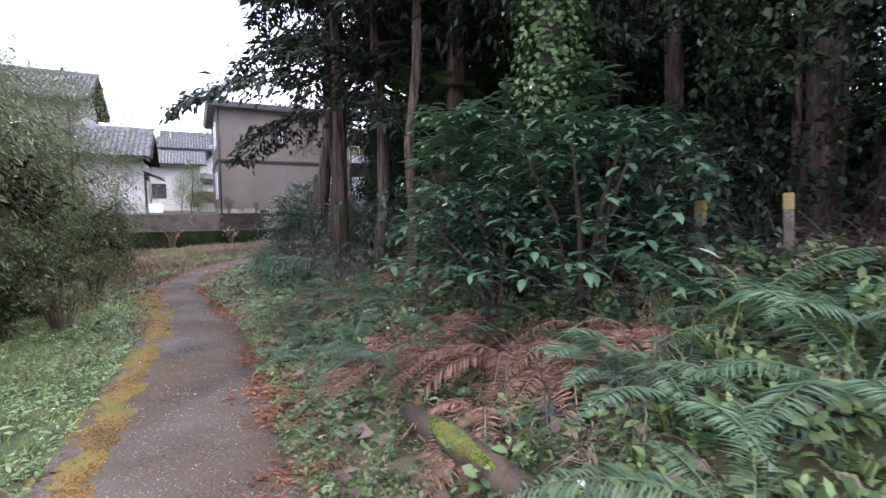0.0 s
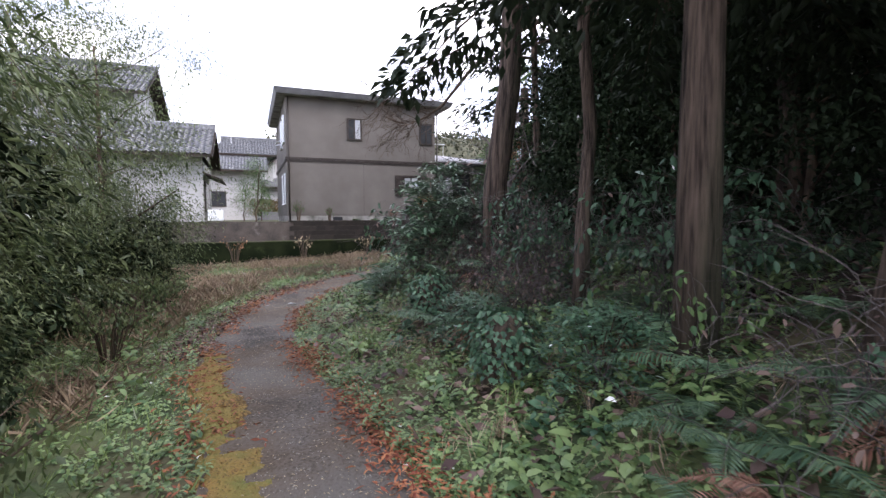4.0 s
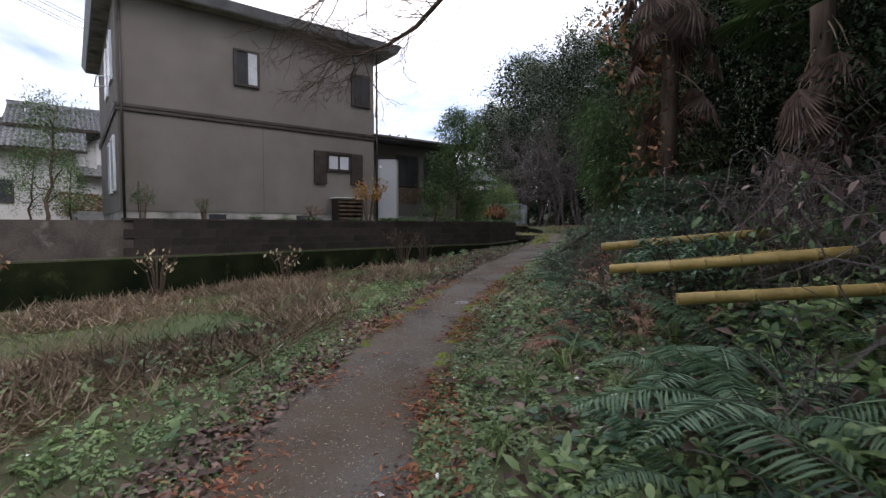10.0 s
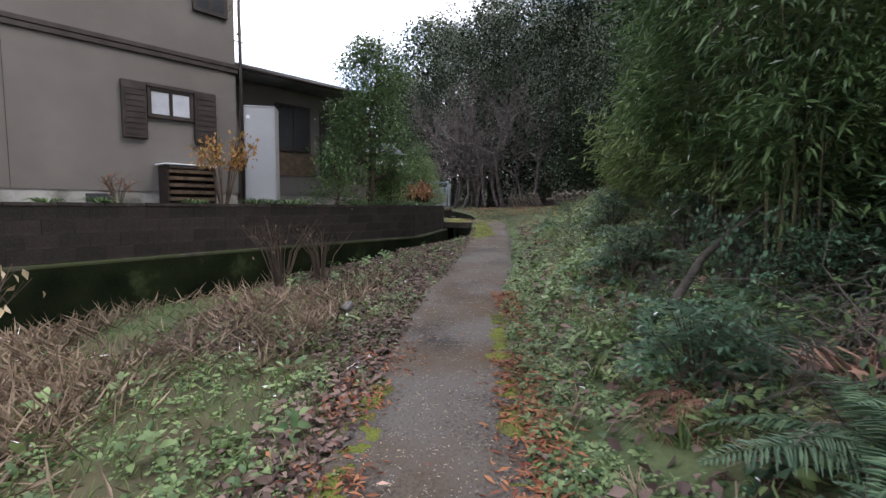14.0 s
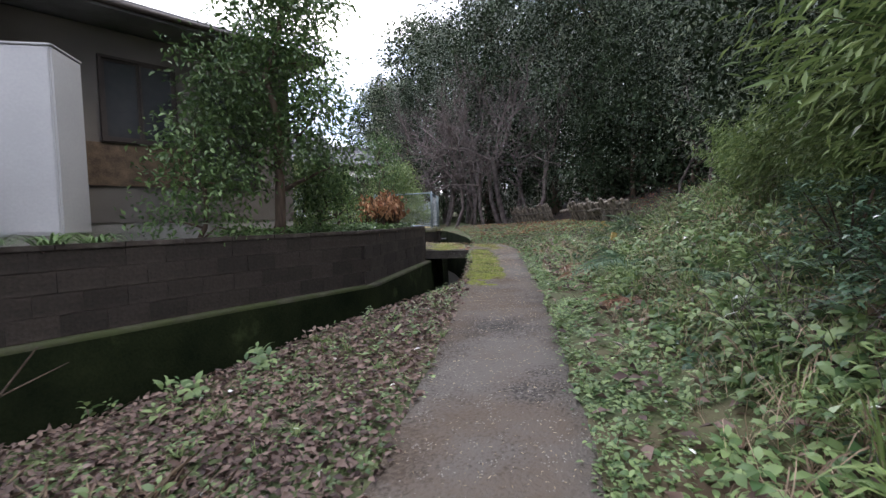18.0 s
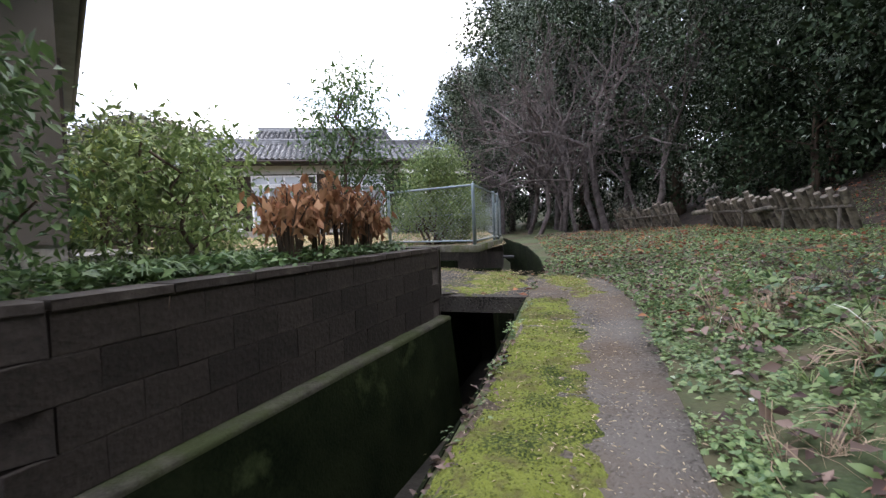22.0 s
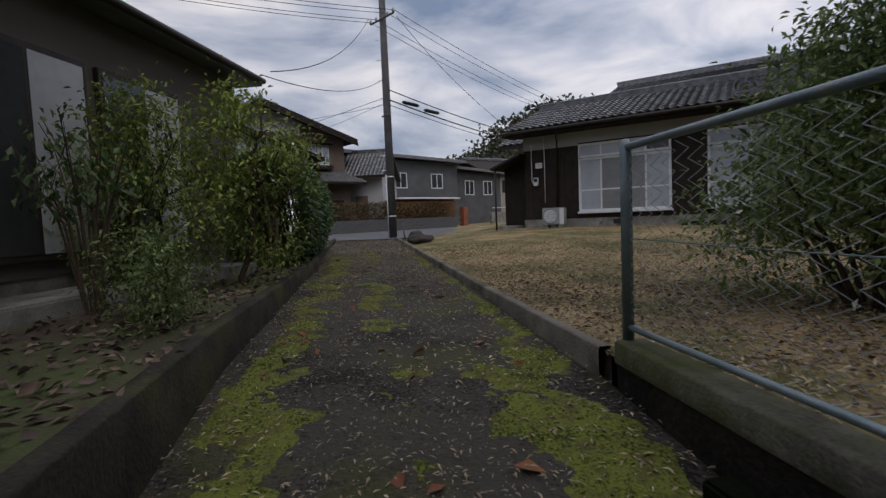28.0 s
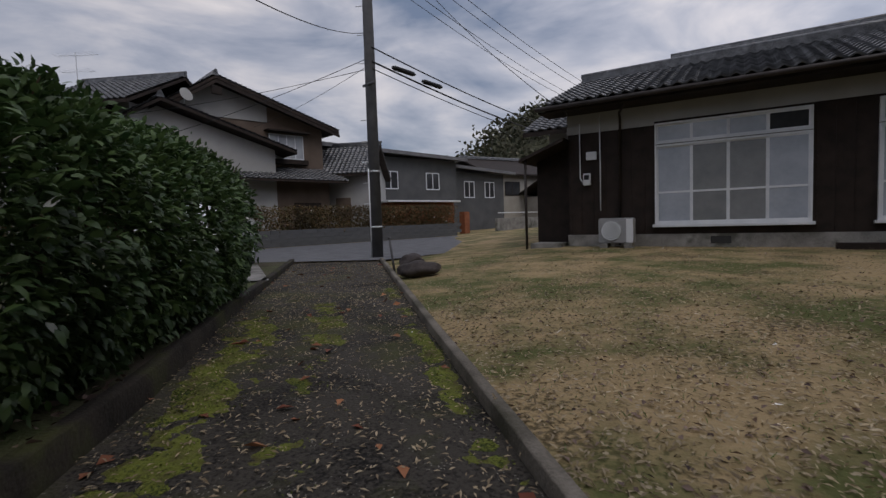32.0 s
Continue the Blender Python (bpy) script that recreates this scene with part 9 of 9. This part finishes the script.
for k in range(5):
    part("slat", box(-0.5, -0.03, 0.08 + k * 0.12, 0.5, 0.0, 0.16 + k * 0.12, 0.004), "log_cut", pt)
for x in (-0.45, 0.0, 0.4):
    part("upright", box(x, 0.0, 0, x + 0.06, 0.06, 0.68, 0.004), "log_cut", pt)
# drain pipes and blocks at the ditch
for i, (x, y, z) in enumerate(((10.92, 2.40, 0.02), (14.0, 4.95, 0.05))):
    dpipe = thing("drain_pipe", pose(x, y, z, 0, 0, -45 + 5 * i), "grey plastic drain pipe end in the wall", "pipe", "drain pipes")
    bm = tube([(-0.3, 0, 0), (0.12, 0, -0.01)], 0.038, 12, cap=False)
    tube([(-0.3, 0, 0), (0.12, 0, -0.01)], 0.031, 12, bm, cap=False)
    part("tube", bm, "pole_concrete", dpipe)
blk = tagged(obj("concrete_block", box(-0.75, -0.07, 0, 0.02, 0.07, 0.20, 0.015), "mossy_shaded_concrete"), "mossy concrete kerb block at the fence foot", "block")
blk.matrix_world = pose(10.2, 2.66, 0.08, 0, 0, -70)
blk2 = tagged(obj("concrete_block", box(-0.3, -0.06, 0, 0.3, 0.06, 0.12, 0.012), "mossy_shaded_concrete"), "low mossy concrete block beside the bridge", "block")
blk2.matrix_world = pose(10.43, 2.14, 0.02, 0, 0, -48)


# ---- street and what lies beyond ----
STREET = [(-30, 2), (-8, 12.5), (0.5, 19.3), (2.3, 19.75), (4.9, 19.75), (7.6, 23.5), (9.4, 28.5), (13.5, 36), (26, 56), (17.5, 58), (5.9, 37.6), (-2.3, 27.5), (-12, 17.5), (-34, 8)]


def sheet(poly, z, name, material, label, category):
    bm = bmesh.new()
    bm.faces.new([bm.verts.new((x, y, z)) for x, y in poly])
    bmesh.ops.triangulate(bm, faces=list(bm.faces))
    return tagged(obj(name, bm, material), label, category, kind="structure")


sheet([p for p in STREET if p[0] > -12] , 0.545, "road", "street", "grey asphalt village street", "road")
sheet([(2.0, 18.4), (0.6, 19.4), (-1.6, 17.6), (1.4, 14.4), (3.9, 15.2)], 0.60, "parking_pad", "concrete", "pale concrete parking pad by the hedge", "pavement")


M["leaf_rust"] = leafy("leaf_rust", [(0.06, 0.062, 0.022), (0.12, 0.10, 0.034), (0.16, 0.095, 0.04)])
M["wall_grey"] = paint("wall_grey", (0.075, 0.078, 0.082), (0.11, 0.113, 0.118), 1, 0.85, 0.1, 60, 0.04)
M["wall_beige"] = paint("wall_beige", (0.34, 0.32, 0.28), (0.42, 0.40, 0.36), 1, 0.85, 0.1, 60, 0.04)
M["wall_brown"] = paint("wall_brown", (0.10, 0.075, 0.058), (0.16, 0.12, 0.095), 1, 0.85, 0.1, 60, 0.04)
M["orange_brick"] = paint("orange_brick", (0.22, 0.075, 0.035), (0.32, 0.12, 0.06), 4, 0.8, 0.2, 60, 0.1)
M["car_white"] = paint("car_white", (0.62, 0.64, 0.66), (0.7, 0.72, 0.74), 1, 0.2, 0.0, 10, 0.02, spec=0.6)
M["rubber"] = paint("rubber", (0.012, 0.012, 0.012), (0.022, 0.022, 0.022), 5, 0.7, 0.1, 60, 0.1)


def cross_wall():
    w = thing("street_wall", pose(0, 0, 0), "low grey block wall along the street", "wall")
    line = np.array([(-9.0, 20.6), (-2.6, 28.0), (5.3, 37.8)])
    cum = np.r_[0, np.cumsum(np.linalg.norm(np.diff(line, axis=0), axis=1))]
    me = block_mesh(0.78, 0.19, 0.16, 77)
    me.materials[0] = M["wall_grey"]
    s = 0.4
    while s < cum[-1] - 0.3:
        x, y, a = on_wall(s, line, cum)
        for c in range(4):
            o = new("block", me)
            o.parent = w
            o.matrix_world = pose(x, y, 0.54 + c * 0.195, 0, 0, a) @ pose(0.39 if c % 2 else 0, 0, 0)
        s += 0.79
    h = thing("street_hedge", pose(0, 0, 0), "rusty brown-green clipped hedge above the street wall", "hedge")
    rng = np.random.default_rng(500)
    n = 20000
    f = rng.uniform(0.05, cum[-1], n)
    c = np.column_stack([np.interp(f, cum, line[:, k]) for k in (0, 1)])
    P = np.column_stack([c[:, 0] - 0.45 + rng.normal(size=n) * 0.28, c[:, 1] + 0.35 + rng.normal(size=n) * 0.25, rng.uniform(1.0, 2.45, n) + 0.14 * np.array([noise.noise((q * 0.9, 1, 1)) for q in f])])
    L = rng.uniform(0.10, 0.17, n)
    part("foliage", leaves("foliage", P, rand_dirs(rng, n), rand_dirs(rng, n, 1.5), L, L * 0.5), "leaf_rust", h)
    return w


cross_wall()

# tiled two-storey house across the street: gable to the street, lower roofs before it
def yz_slab(poly, x0, x1):
    bm = bmesh.new()
    A, B = ([bm.verts.new((x, y, z)) for y, z in poly] for x in (x0, x1))
    A, B = list(A), list(B)
    bm.faces.new(A)
    bm.faces.new(B[::-1])
    for i in range(len(A)):
        j = (i + 1) % len(A)
        bm.faces.new((A[j], A[i], B[i], B[j]))
    bmesh.ops.recalc_face_normals(bm, faces=list(bm.faces))
    return bm


def pent_roof(parent, x0, z0, x1, z1, y0, y1):
    r = part("roof", yz_slab([(y0, 0), (y1, 0), (y1, 0.1), (y0, 0.1)], 0, 1), "wood_dark", parent, "dark boarded roof deck under grey tiles")
    for v in r.data.vertices:
        f = v.co.x
        v.co.x, v.co.z = x0 + (x1 - x0) * f, z0 + (z1 - z0) * f - 0.1 + v.co.z
    kawara(r, (x0, y1, z0 + 0.005), (x0, y0, z0 + 0.005), (x1 - x0, 0, z1 - z0), max(6, int((y1 - y0) / 0.27)), max(4, int(math.hypot(x1 - x0, z1 - z0) / 0.25)))
    return r


F = Matrix.Translation((-5.7, 30.5, 0.55)) @ Matrix.Rotation(radians(141), 4, "Z")
fh = thing("tiled_house", F, "two-storey house with layered grey tiled roofs and dark upper walls", "house")
part("wall", box(0.4, -5.3, 0, 8.5, 6.0, 3.6), "wall_brown", fh)
part("upper_wall", yz_slab([(-5.4, 3.4), (3.0, 3.4), (3.0, 6.62), (0.7, 8.22), (-5.4, 6.45)], 0.0, 8.0), "wall_brown", fh)
part("upper_plaster", yz_slab([(-2.1, 6.55), (2.9, 6.55), (2.9, 6.66), (0.7, 8.18), (-2.1, 7.38)], -0.05, 0.0), "plaster_white", fh, "white plaster gable")
gable_roof(fh, -0.8, 8.6, -6.1, 0.7, 3.7, 6.38, 8.38)
part("bargeboard", yz_slab([(-6.1, 6.2), (0.7, 8.2), (0.7, 8.02), (-6.1, 6.02)], -0.84, -0.76), "wood_dark", fh)
part("bargeboard", yz_slab([(3.7, 6.2), (0.7, 8.2), (0.7, 8.02), (3.7, 6.02)], -0.84, -0.76), "wood_dark", fh)
part("gable_pendant", box(-0.86, 0.45, 7.45, -0.74, 0.95, 7.85, 0.03), "wood_dark", fh)
wn = part("window", box(-0.09, -4.15, 4.65, 0.0, -2.15, 6.0, 0.01), "alu", fh)
for k in range(4):
    y = -4.1 + k * 0.49
    part("pane", box(-0.10, y, 4.72, -0.085, y + 0.43, 5.93), "curtain_white", wn)
part("window_hood", box(-0.6, -4.4, 6.08, 0.0, -1.9, 6.15, 0.01), "wood_dark", fh)
part("balcony", box(-0.35, -4.3, 4.35, 0.0, -2.0, 4.62, 0.02), "wood_dark", fh)
# lower gable in front, and the pent roof beside it
part("front_wall", yz_slab([(-2.0, 0), (5.8, 0), (5.8, 5.1), (3.4, 6.5), (-2.0, 4.95)], -1.0, 0.3), "plaster_white", fh)
gable_roof(fh, -1.7, 0.2, -2.9, 3.4, 6.4, 4.85, 6.75)
part("front_wall", box(-0.9, -5.2, 0, 0.4, -2.0, 3.4), "wall_brown", fh)
pent_roof(fh, -1.9, 3.35, 0.0, 4.15, -5.9, 0.2)
part("entrance", box(-0.96, -4.6, 0, -0.9, -3.0, 2.2), "wood_dark", fh)
part("dish_mast", tube([(-0.7, 2.2, 6.6), (-0.95, 2.2, 7.1)], 0.02, 6), "alu", fh)
part("satellite_dish", tube([(-0.95, 2.2, 7.15), (-1.0, 2.18, 7.17), (-1.06, 2.16, 7.19)], [0.03, 0.24, 0.32], 16), "plaster_white", fh, "white satellite dish")
# hipped wing at its end
an_ = thing("tiled_annex", Matrix.Translation((-3.3, 34.3, 0.55)), "low white-walled wing with steep grey tiled roof", "house")
part("wall", box(0.6, 0.7, 0, 3.6, 5.0, 3.9), "plaster_white", an_)
part("door", box(1.6, 0.64, 0.3, 2.5, 0.7, 2.5), "wall_brown", an_)
gable_roof(an_, 0.1, 4.0, 0.0, 2.5, 5.0, 3.85, 5.75)
gable_wall(an_, 0.62, 2.5, 0.7, 4.9, 3.8, 3.9, 5.5, 0.1, "plaster_white")
gable_wall(an_, 3.48, 2.5, 0.7, 4.9, 3.8, 3.9, 5.5, 0.1, "plaster_white")

# brown-gabled house further left
bh = thing("brown_gable_house", Matrix.Translation((-10.8, 25.5, 0.55)) @ Matrix.Rotation(radians(28), 4, "Z"), "house with a brown gable wall and wide tiled roof", "house")
part("wall", box(-7, 0, 0, 1.0, 7, 5.2), "wall_brown", bh)
gable_roof(bh, -7.8, 1.8, -0.9, 3.5, 7.9, 5.1, 6.9)
gable_wall(bh, 0.82, 3.5, 0, 7, 5.0, 5.2, 6.75, 0.2, "wall_brown")
part("low_wall", box(0.9, -1.6, 0, 5.2, 4, 3.3), "plaster_white", bh)
gable_roof(bh, 0.3, 6.0, -2.3, 1.2, 4.7, 3.2, 4.9)
gable_wall(bh, 5.0, 1.2, -1.6, 4, 3.1, 3.3, 4.75, 0.2, "plaster_white")
an = thing("tv_antenna", Matrix.Translation((-11.2, 27.6, 7.6)), "thin metal television antenna on the roof ridge", "antenna")
part("mast", tube([(0, 0, -0.6), (0, 0, 2.2)], 0.02, 6), "alu", an)
for z, l in ((2.1, 0.95), (1.35, 0.75)):
    boom = part("boom", tube([(-l, 0, z), (l, 0.2, z)], 0.012, 5), "alu", an)
    for k in range(7):
        x = -l + 2 * l * k / 6
        part("element", tube([(x, -0.28, z), (x, 0.3, z)], 0.006, 4), "alu", boom)

# long dark-grey house
lh = thing("grey_modern_house", Matrix.Translation((2.2, 43.0, 0.55)) @ Matrix.Rotation(radians(48), 4, "Z"), "long dark grey house with low-pitched metal roofs", "house")
part("wall", box(-9, 0, 0, 3.5, 8, 5.6), "wall_grey", lh)
part("wall", box(3.5, 1.2, 0, 10.5, 8, 4.9), "wall_grey", lh)
for x0, x1, y0, z0, z1 in ((-9.8, 4.1, -0.8, 5.9, 5.2), (3.9, 11.3, 0.4, 5.2, 4.6)):
    bm = bmesh.new()
    v = [bm.verts.new(p) for p in ((x0, y0, z0), (x1, y0, z0 - 0.35), (x1, 8.8, z0 + 0.55), (x0, 8.8, z0 + 0.9), (x0, y0, z0 + 0.25), (x1, y0, z0 - 0.1), (x1, 8.8, z0 + 0.8), (x0, 8.8, z0 + 1.15))]
    for t in ((3, 2, 1, 0), (4, 5, 6, 7), (0, 1, 5, 4), (1, 2, 6, 5), (2, 3, 7, 6), (3, 0, 4, 7)):
        bm.faces.new([v[i] for i in t])
    part("roof", bm, "grey_roof", lh)
for x in (-7, -3.5, 0.4):
    window(lh, x, x + 1.3, 3.3, 4.6, 0.0, "alu")
window(lh, 5.5, 6.7, 2.8, 4.2, 1.2, "alu")
window(lh, 8.0, 9.2, 2.8, 4.2, 1.2, "alu")

bg = thing("beige_house", Matrix.Translation((10.0, 57.0, 0.55)) @ Matrix.Rotation(radians(40), 4, "Z"), "beige two-storey house with dark tiled roof", "house")
part("wall", box(-4, 0, 0, 5, 7, 5.4), "wall_beige", bg)
gable_roof(bg, -4.8, 5.8, -0.8, 3.5, 7.8, 5.3, 7.2, tiles=False)
window(bg, -2, 0, 3.2, 4.6, 0, "brown_trim")
window(bg, 1.5, 3.5, 0.8, 2.4, 0, "brown_trim")
cp = thing("far_carport_house", Matrix.Translation((15.5, 52.0, 0.55)) @ Matrix.Rotation(radians(35), 4, "Z"), "low house with tiled roof over an open carport", "house")
part("wall", box(-1, 3, 0, 7, 8, 3.0), "wall_beige", cp)
gable_roof(cp, -1.8, 7.8, -0.6, 4, 8.6, 2.9, 4.6, tiles=False)
for x in (-0.8, 3.0, 6.6):
    part("post", box(x, -0.2, 0, x + 0.12, -0.08, 2.8), "wood_dark", cp)

# orange-sided shed with a pale flat roof at the corner
sh = thing("orange_shed", Matrix.Translation((4.3, 38.4, 0.55)) @ Matrix.Rotation(radians(51), 4, "Z"), "low orange-brown shed with pale sheet roof", "shed")
part("wall", box(-4.2, 0.2, 0.8, 1.2, 2.6, 2.15), "orange_brick", sh)
part("lower_wall", box(-4.2, 0.25, 0, 1.2, 2.6, 0.8), "concrete", sh)
part("roof", box(-4.6, -0.2, 2.15, 1.5, 3.0, 2.27, 0.02), "white_metal", sh)
part("gate_pier", box(1.6, -0.4, 0, 2.1, 0.1, 1.5, 0.02), "orange_brick", sh)
sw = thing("far_street_wall", Matrix.Translation((9.2, 41.5, 0.55)) @ Matrix.Rotation(radians(51), 4, "Z"), "grey stone garden wall beyond the shed", "wall")
part("wall_body", box(-2.2, 0, 0, 6, 0.25, 1.0, 0.02), "concrete", sw)
part("hand_rail", tube([(-2, 0.1, 1.35), (6, 0.1, 1.35)], 0.03, 6), "alu", sw)


def car(m, label):
    c = thing("white_car", m, label, "car")
    prof = [(-2.0, 0.35), (-2.05, 0.75), (-1.75, 0.95), (-1.15, 1.05), (-0.55, 1.48), (0.9, 1.52), (1.6, 1.30), (1.95, 0.95), (2.0, 0.35)]
    bm = bmesh.new()
    rows = []
    for y, k in ((-0.82, 0.94), (-0.74, 1.0), (0.74, 1.0), (0.82, 0.94)):
        rows.append([bm.verts.new((x, y * (1 if z < 1.0 else 0.86), 0.35 + (z - 0.35) * k)) for x, z in prof])
    for a, b in zip(rows, rows[1:]):
        for i in range(len(prof) - 1):
            bm.faces.new((a[i], a[i + 1], b[i + 1], b[i])).smooth = True
    bm.faces.new(rows[0][::-1])
    bm.faces.new(rows[-1])
    bmesh.ops.recalc_face_normals(bm, faces=list(bm.faces))
    part("body", bm, "car_white", c)
    for sx in (-1, 1):
        part("side_window", box(-0.95, sx * 0.715 - 0.02, 1.05, 1.35, sx * 0.715 + 0.02, 1.38, 0.02), "pane_dark", c)
        part("mirror", box(-1.0, sx * 0.92 - 0.09, 1.0, -0.85, sx * 0.92 + 0.07, 1.13, 0.03), "car_white", c)
        part("headlight", box(-2.06, sx * 0.6 - 0.16, 0.72, -1.9, sx * 0.6 + 0.16, 0.86, 0.02), "alu", c)
        for x in (-1.25, 1.25):
            w = part("wheel", tube([(x, sx * 0.70, 0.31), (x, sx * 0.86, 0.31)], 0.31, 24), "rubber", c)
            part("rim", tube([(x, sx * 0.862, 0.31), (x, sx * 0.872, 0.31)], [0.2, 0.18], 18), "alu", w)
    part("windscreen", box(-1.0, -0.62, 1.08, -0.72, 0.62, 1.36, 0.02), "pane_dark", c)
    return c


car(Matrix.Translation((1.35, 17.2, 0.60)) @ Matrix.Rotation(radians(-70), 4, "Z"), "white hatchback parked behind the hedge")
car(Matrix.Translation((15.3, 48.5, 0.58)) @ Matrix.Rotation(radians(30), 4, "Z"), "white car parked beside a far house")

# ---- utility pole and wires ----
up = thing("utility_pole", pose(4.42, 20.83, 0.5), "round concrete utility pole with crossarms and cables", "utility pole")
part("pole", tube([(0, 0, -0.3), (0, 0, 6), (0, 0, 12.5)], [0.17, 0.15, 0.115], 20), "pole_concrete", up)
d1 = Vector((0.78, -0.62, 0))
for z, l in ((8.75, 0.75), (4.97, 0.28)):
    arm = part("crossarm", tube([Vector((0, -0.16, z)) - d1 * l, Vector((0, -0.16, z)) + d1 * l], 0.04, 6), "pole_concrete", up)
    for k in (-1, -0.5, 0.5, 1):
        if z > 6:
            p = Vector((0, -0.16, z)) + d1 * l * k
            part("insulator", tube([p, p + Vector((0, 0, 0.10)), p + Vector((0, 0, 0.18))], [0.045, 0.055, 0.03], 10), "plaster_white", arm)
for z in (1.6, 2.2, 2.8, 3.4, 4.0, 5.6, 6.4, 7.2, 8.0):
    part("step_bolt", tube([(-0.16, 0, z), (-0.34, 0, z)], 0.011, 6), "alu", up)
for z in (0.9, 2.5, 5.3, 6.1):
    part("band", tube([(0, 0, z), (0, 0, z + 0.05)], 0.172 - z * 0.004, 18), "alu", up)
part("ground_conduit", tube([(-0.14, -0.10, 0), (-0.14, -0.10, 2.6)], 0.022, 8), "white_metal", up)


def wire(name, a, b, sag, r=0.012, label="thin black overhead power cable"):
    a, b = Vector(a), Vector(b)
    pts = []
    for k in range(25):
        f = k / 24
        p = a.lerp(b, f)
        p.z -= sag * 4 * f * (1 - f)
        pts.append(p)
    t = thing(name, pose(0, 0, 0), label, "cable", "overhead cables")
    part("cable", tube(pts, r, 5, cap=False), "cable", t)


T = (4.42, 20.7)
for k, (dx, z) in enumerate(((-0.6, 9.35), (-0.3, 9.35), (0.3, 9.35), (0.62, 9.35))):
    wire("power_line", (T[0] + dx, T[1] - dx * 0.8, z), (20 + dx * 2, 48, 9.0), 0.9, 0.011)
    wire("power_line", (T[0] + dx, T[1] - dx * 0.8, z), (-14 + dx, 8, 10.5), 0.7, 0.011)
for z, r in ((6.5, 0.022), (6.1, 0.028), (5.9, 0.014)):
    wire("telephone_cable", (T[0] + 0.1, T[1], z), (19, 46, z + 0.3), 0.8, r)
wire("telephone_cable", (T[0], T[1], 6.2), (-12, 30, 5.8), 0.3, 0.01)
wire("telephone_cable", (T[0], T[1], 5.9), (-12, 26, 6.4), 0.3, 0.008)
wire("service_drop", (T[0] - 0.55, T[1], 9.3), (5.15, 9.6, 3.95), 0.5, 0.010, "service cable drooping to the house eaves")
wire("service_drop", (T[0] - 0.1, T[1], 6.9), (5.1, 9.5, 3.85), 0.35, 0.009, "service cable drooping to the house eaves")
wire("service_drop", (T[0] + 0.6, T[1], 9.3), (9.7, 19.2, 4.0), 0.3, 0.009, "service cable drooping to the house eaves")
wire("service_drop", (T[0], T[1], 6.0), (-6.0, 33.0, 7.0), 0.2, 0.008, "service cable to a far house")
for x, y, z in ((5.2, 21.9, 6.14), (5.9, 23.1, 6.02)):
    j = thing("cable_closure", pose(x, y, z), "black cylindrical cable splice closure", "cable box", "splice closures")
    part("sleeve", tube([(-0.26, -0.44, 0), (-0.2, -0.34, 0), (0.2, 0.34, 0), (0.26, 0.44, 0)], [0.04, 0.075, 0.075, 0.04], 12), "cable", j)

# ---- far hills ----


def ridge_hill(name, pts, width, seed, label, material):
    V, Fc = [], []
    n, m = 60, 14
    pts = np.array(pts, float)
    cum = np.linspace(0, 1, len(pts))
    for i in range(n + 1):
        f = i / n
        x, y, h = (np.interp(f, cum, pts[:, k]) for k in range(3))
        for j in range(m + 1):
            g = j / m * 2 - 1
            z = h * math.cos(g * math.pi / 2) ** 0.8 * (1 + 0.10 * noise.noise((f * 14, g * 2, seed))) + 1.6 * noise.noise((f * 60, g * 9, seed))
            V.append((x + g * width * 0.2, y + g * width, z if abs(g) < 0.99 else -3))
    for i in range(n):
        for j in range(m):
            a = i * (m + 1) + j
            Fc.append((a, a + 1, a + m + 2, a + m + 1))
    ob = tagged(obj(name, arrays_to_mesh(name, np.array(V), np.array(Fc), True), material), label, "hill", kind="structure")
    rng = np.random.default_rng(seed)
    V = np.array(V)
    V = V[V[:, 2] > 3]
    k = 20000
    P = V[rng.integers(0, len(V), k)] + rng.normal(size=(k, 3)) * np.array([4.5, 4.5, 1.4])
    L = rng.uniform(1.2, 2.6, k)
    t = tagged(obj("far_woods", leaves("far_woods", P, rand_dirs(rng, k, 0.6), rand_dirs(rng, k, 1.5), L, L * 0.7), "leaf_hill"), "wooded hillside seen far off", "woods", kind="stuff")
    return ob


M["leaf_hill"] = leafy("leaf_hill", [(0.035, 0.045, 0.025), (0.07, 0.075, 0.045), (0.10, 0.095, 0.06)], 0.8, 0.1)
ridge_hill("hill_far", [(-60, 230, 8), (-20, 225, 20), (10, 220, 36), (30, 215, 46), (60, 205, 38), (110, 190, 40)], 40, 3, "distant wooded hill beyond the village", "leaf_hill")
ridge_hill("hill_far", [(-160, 240, 14), (-110, 250, 26), (-60, 255, 20), (-20, 250, 24)], 40, 6, "distant wooded hill beyond the village", "leaf_hill")
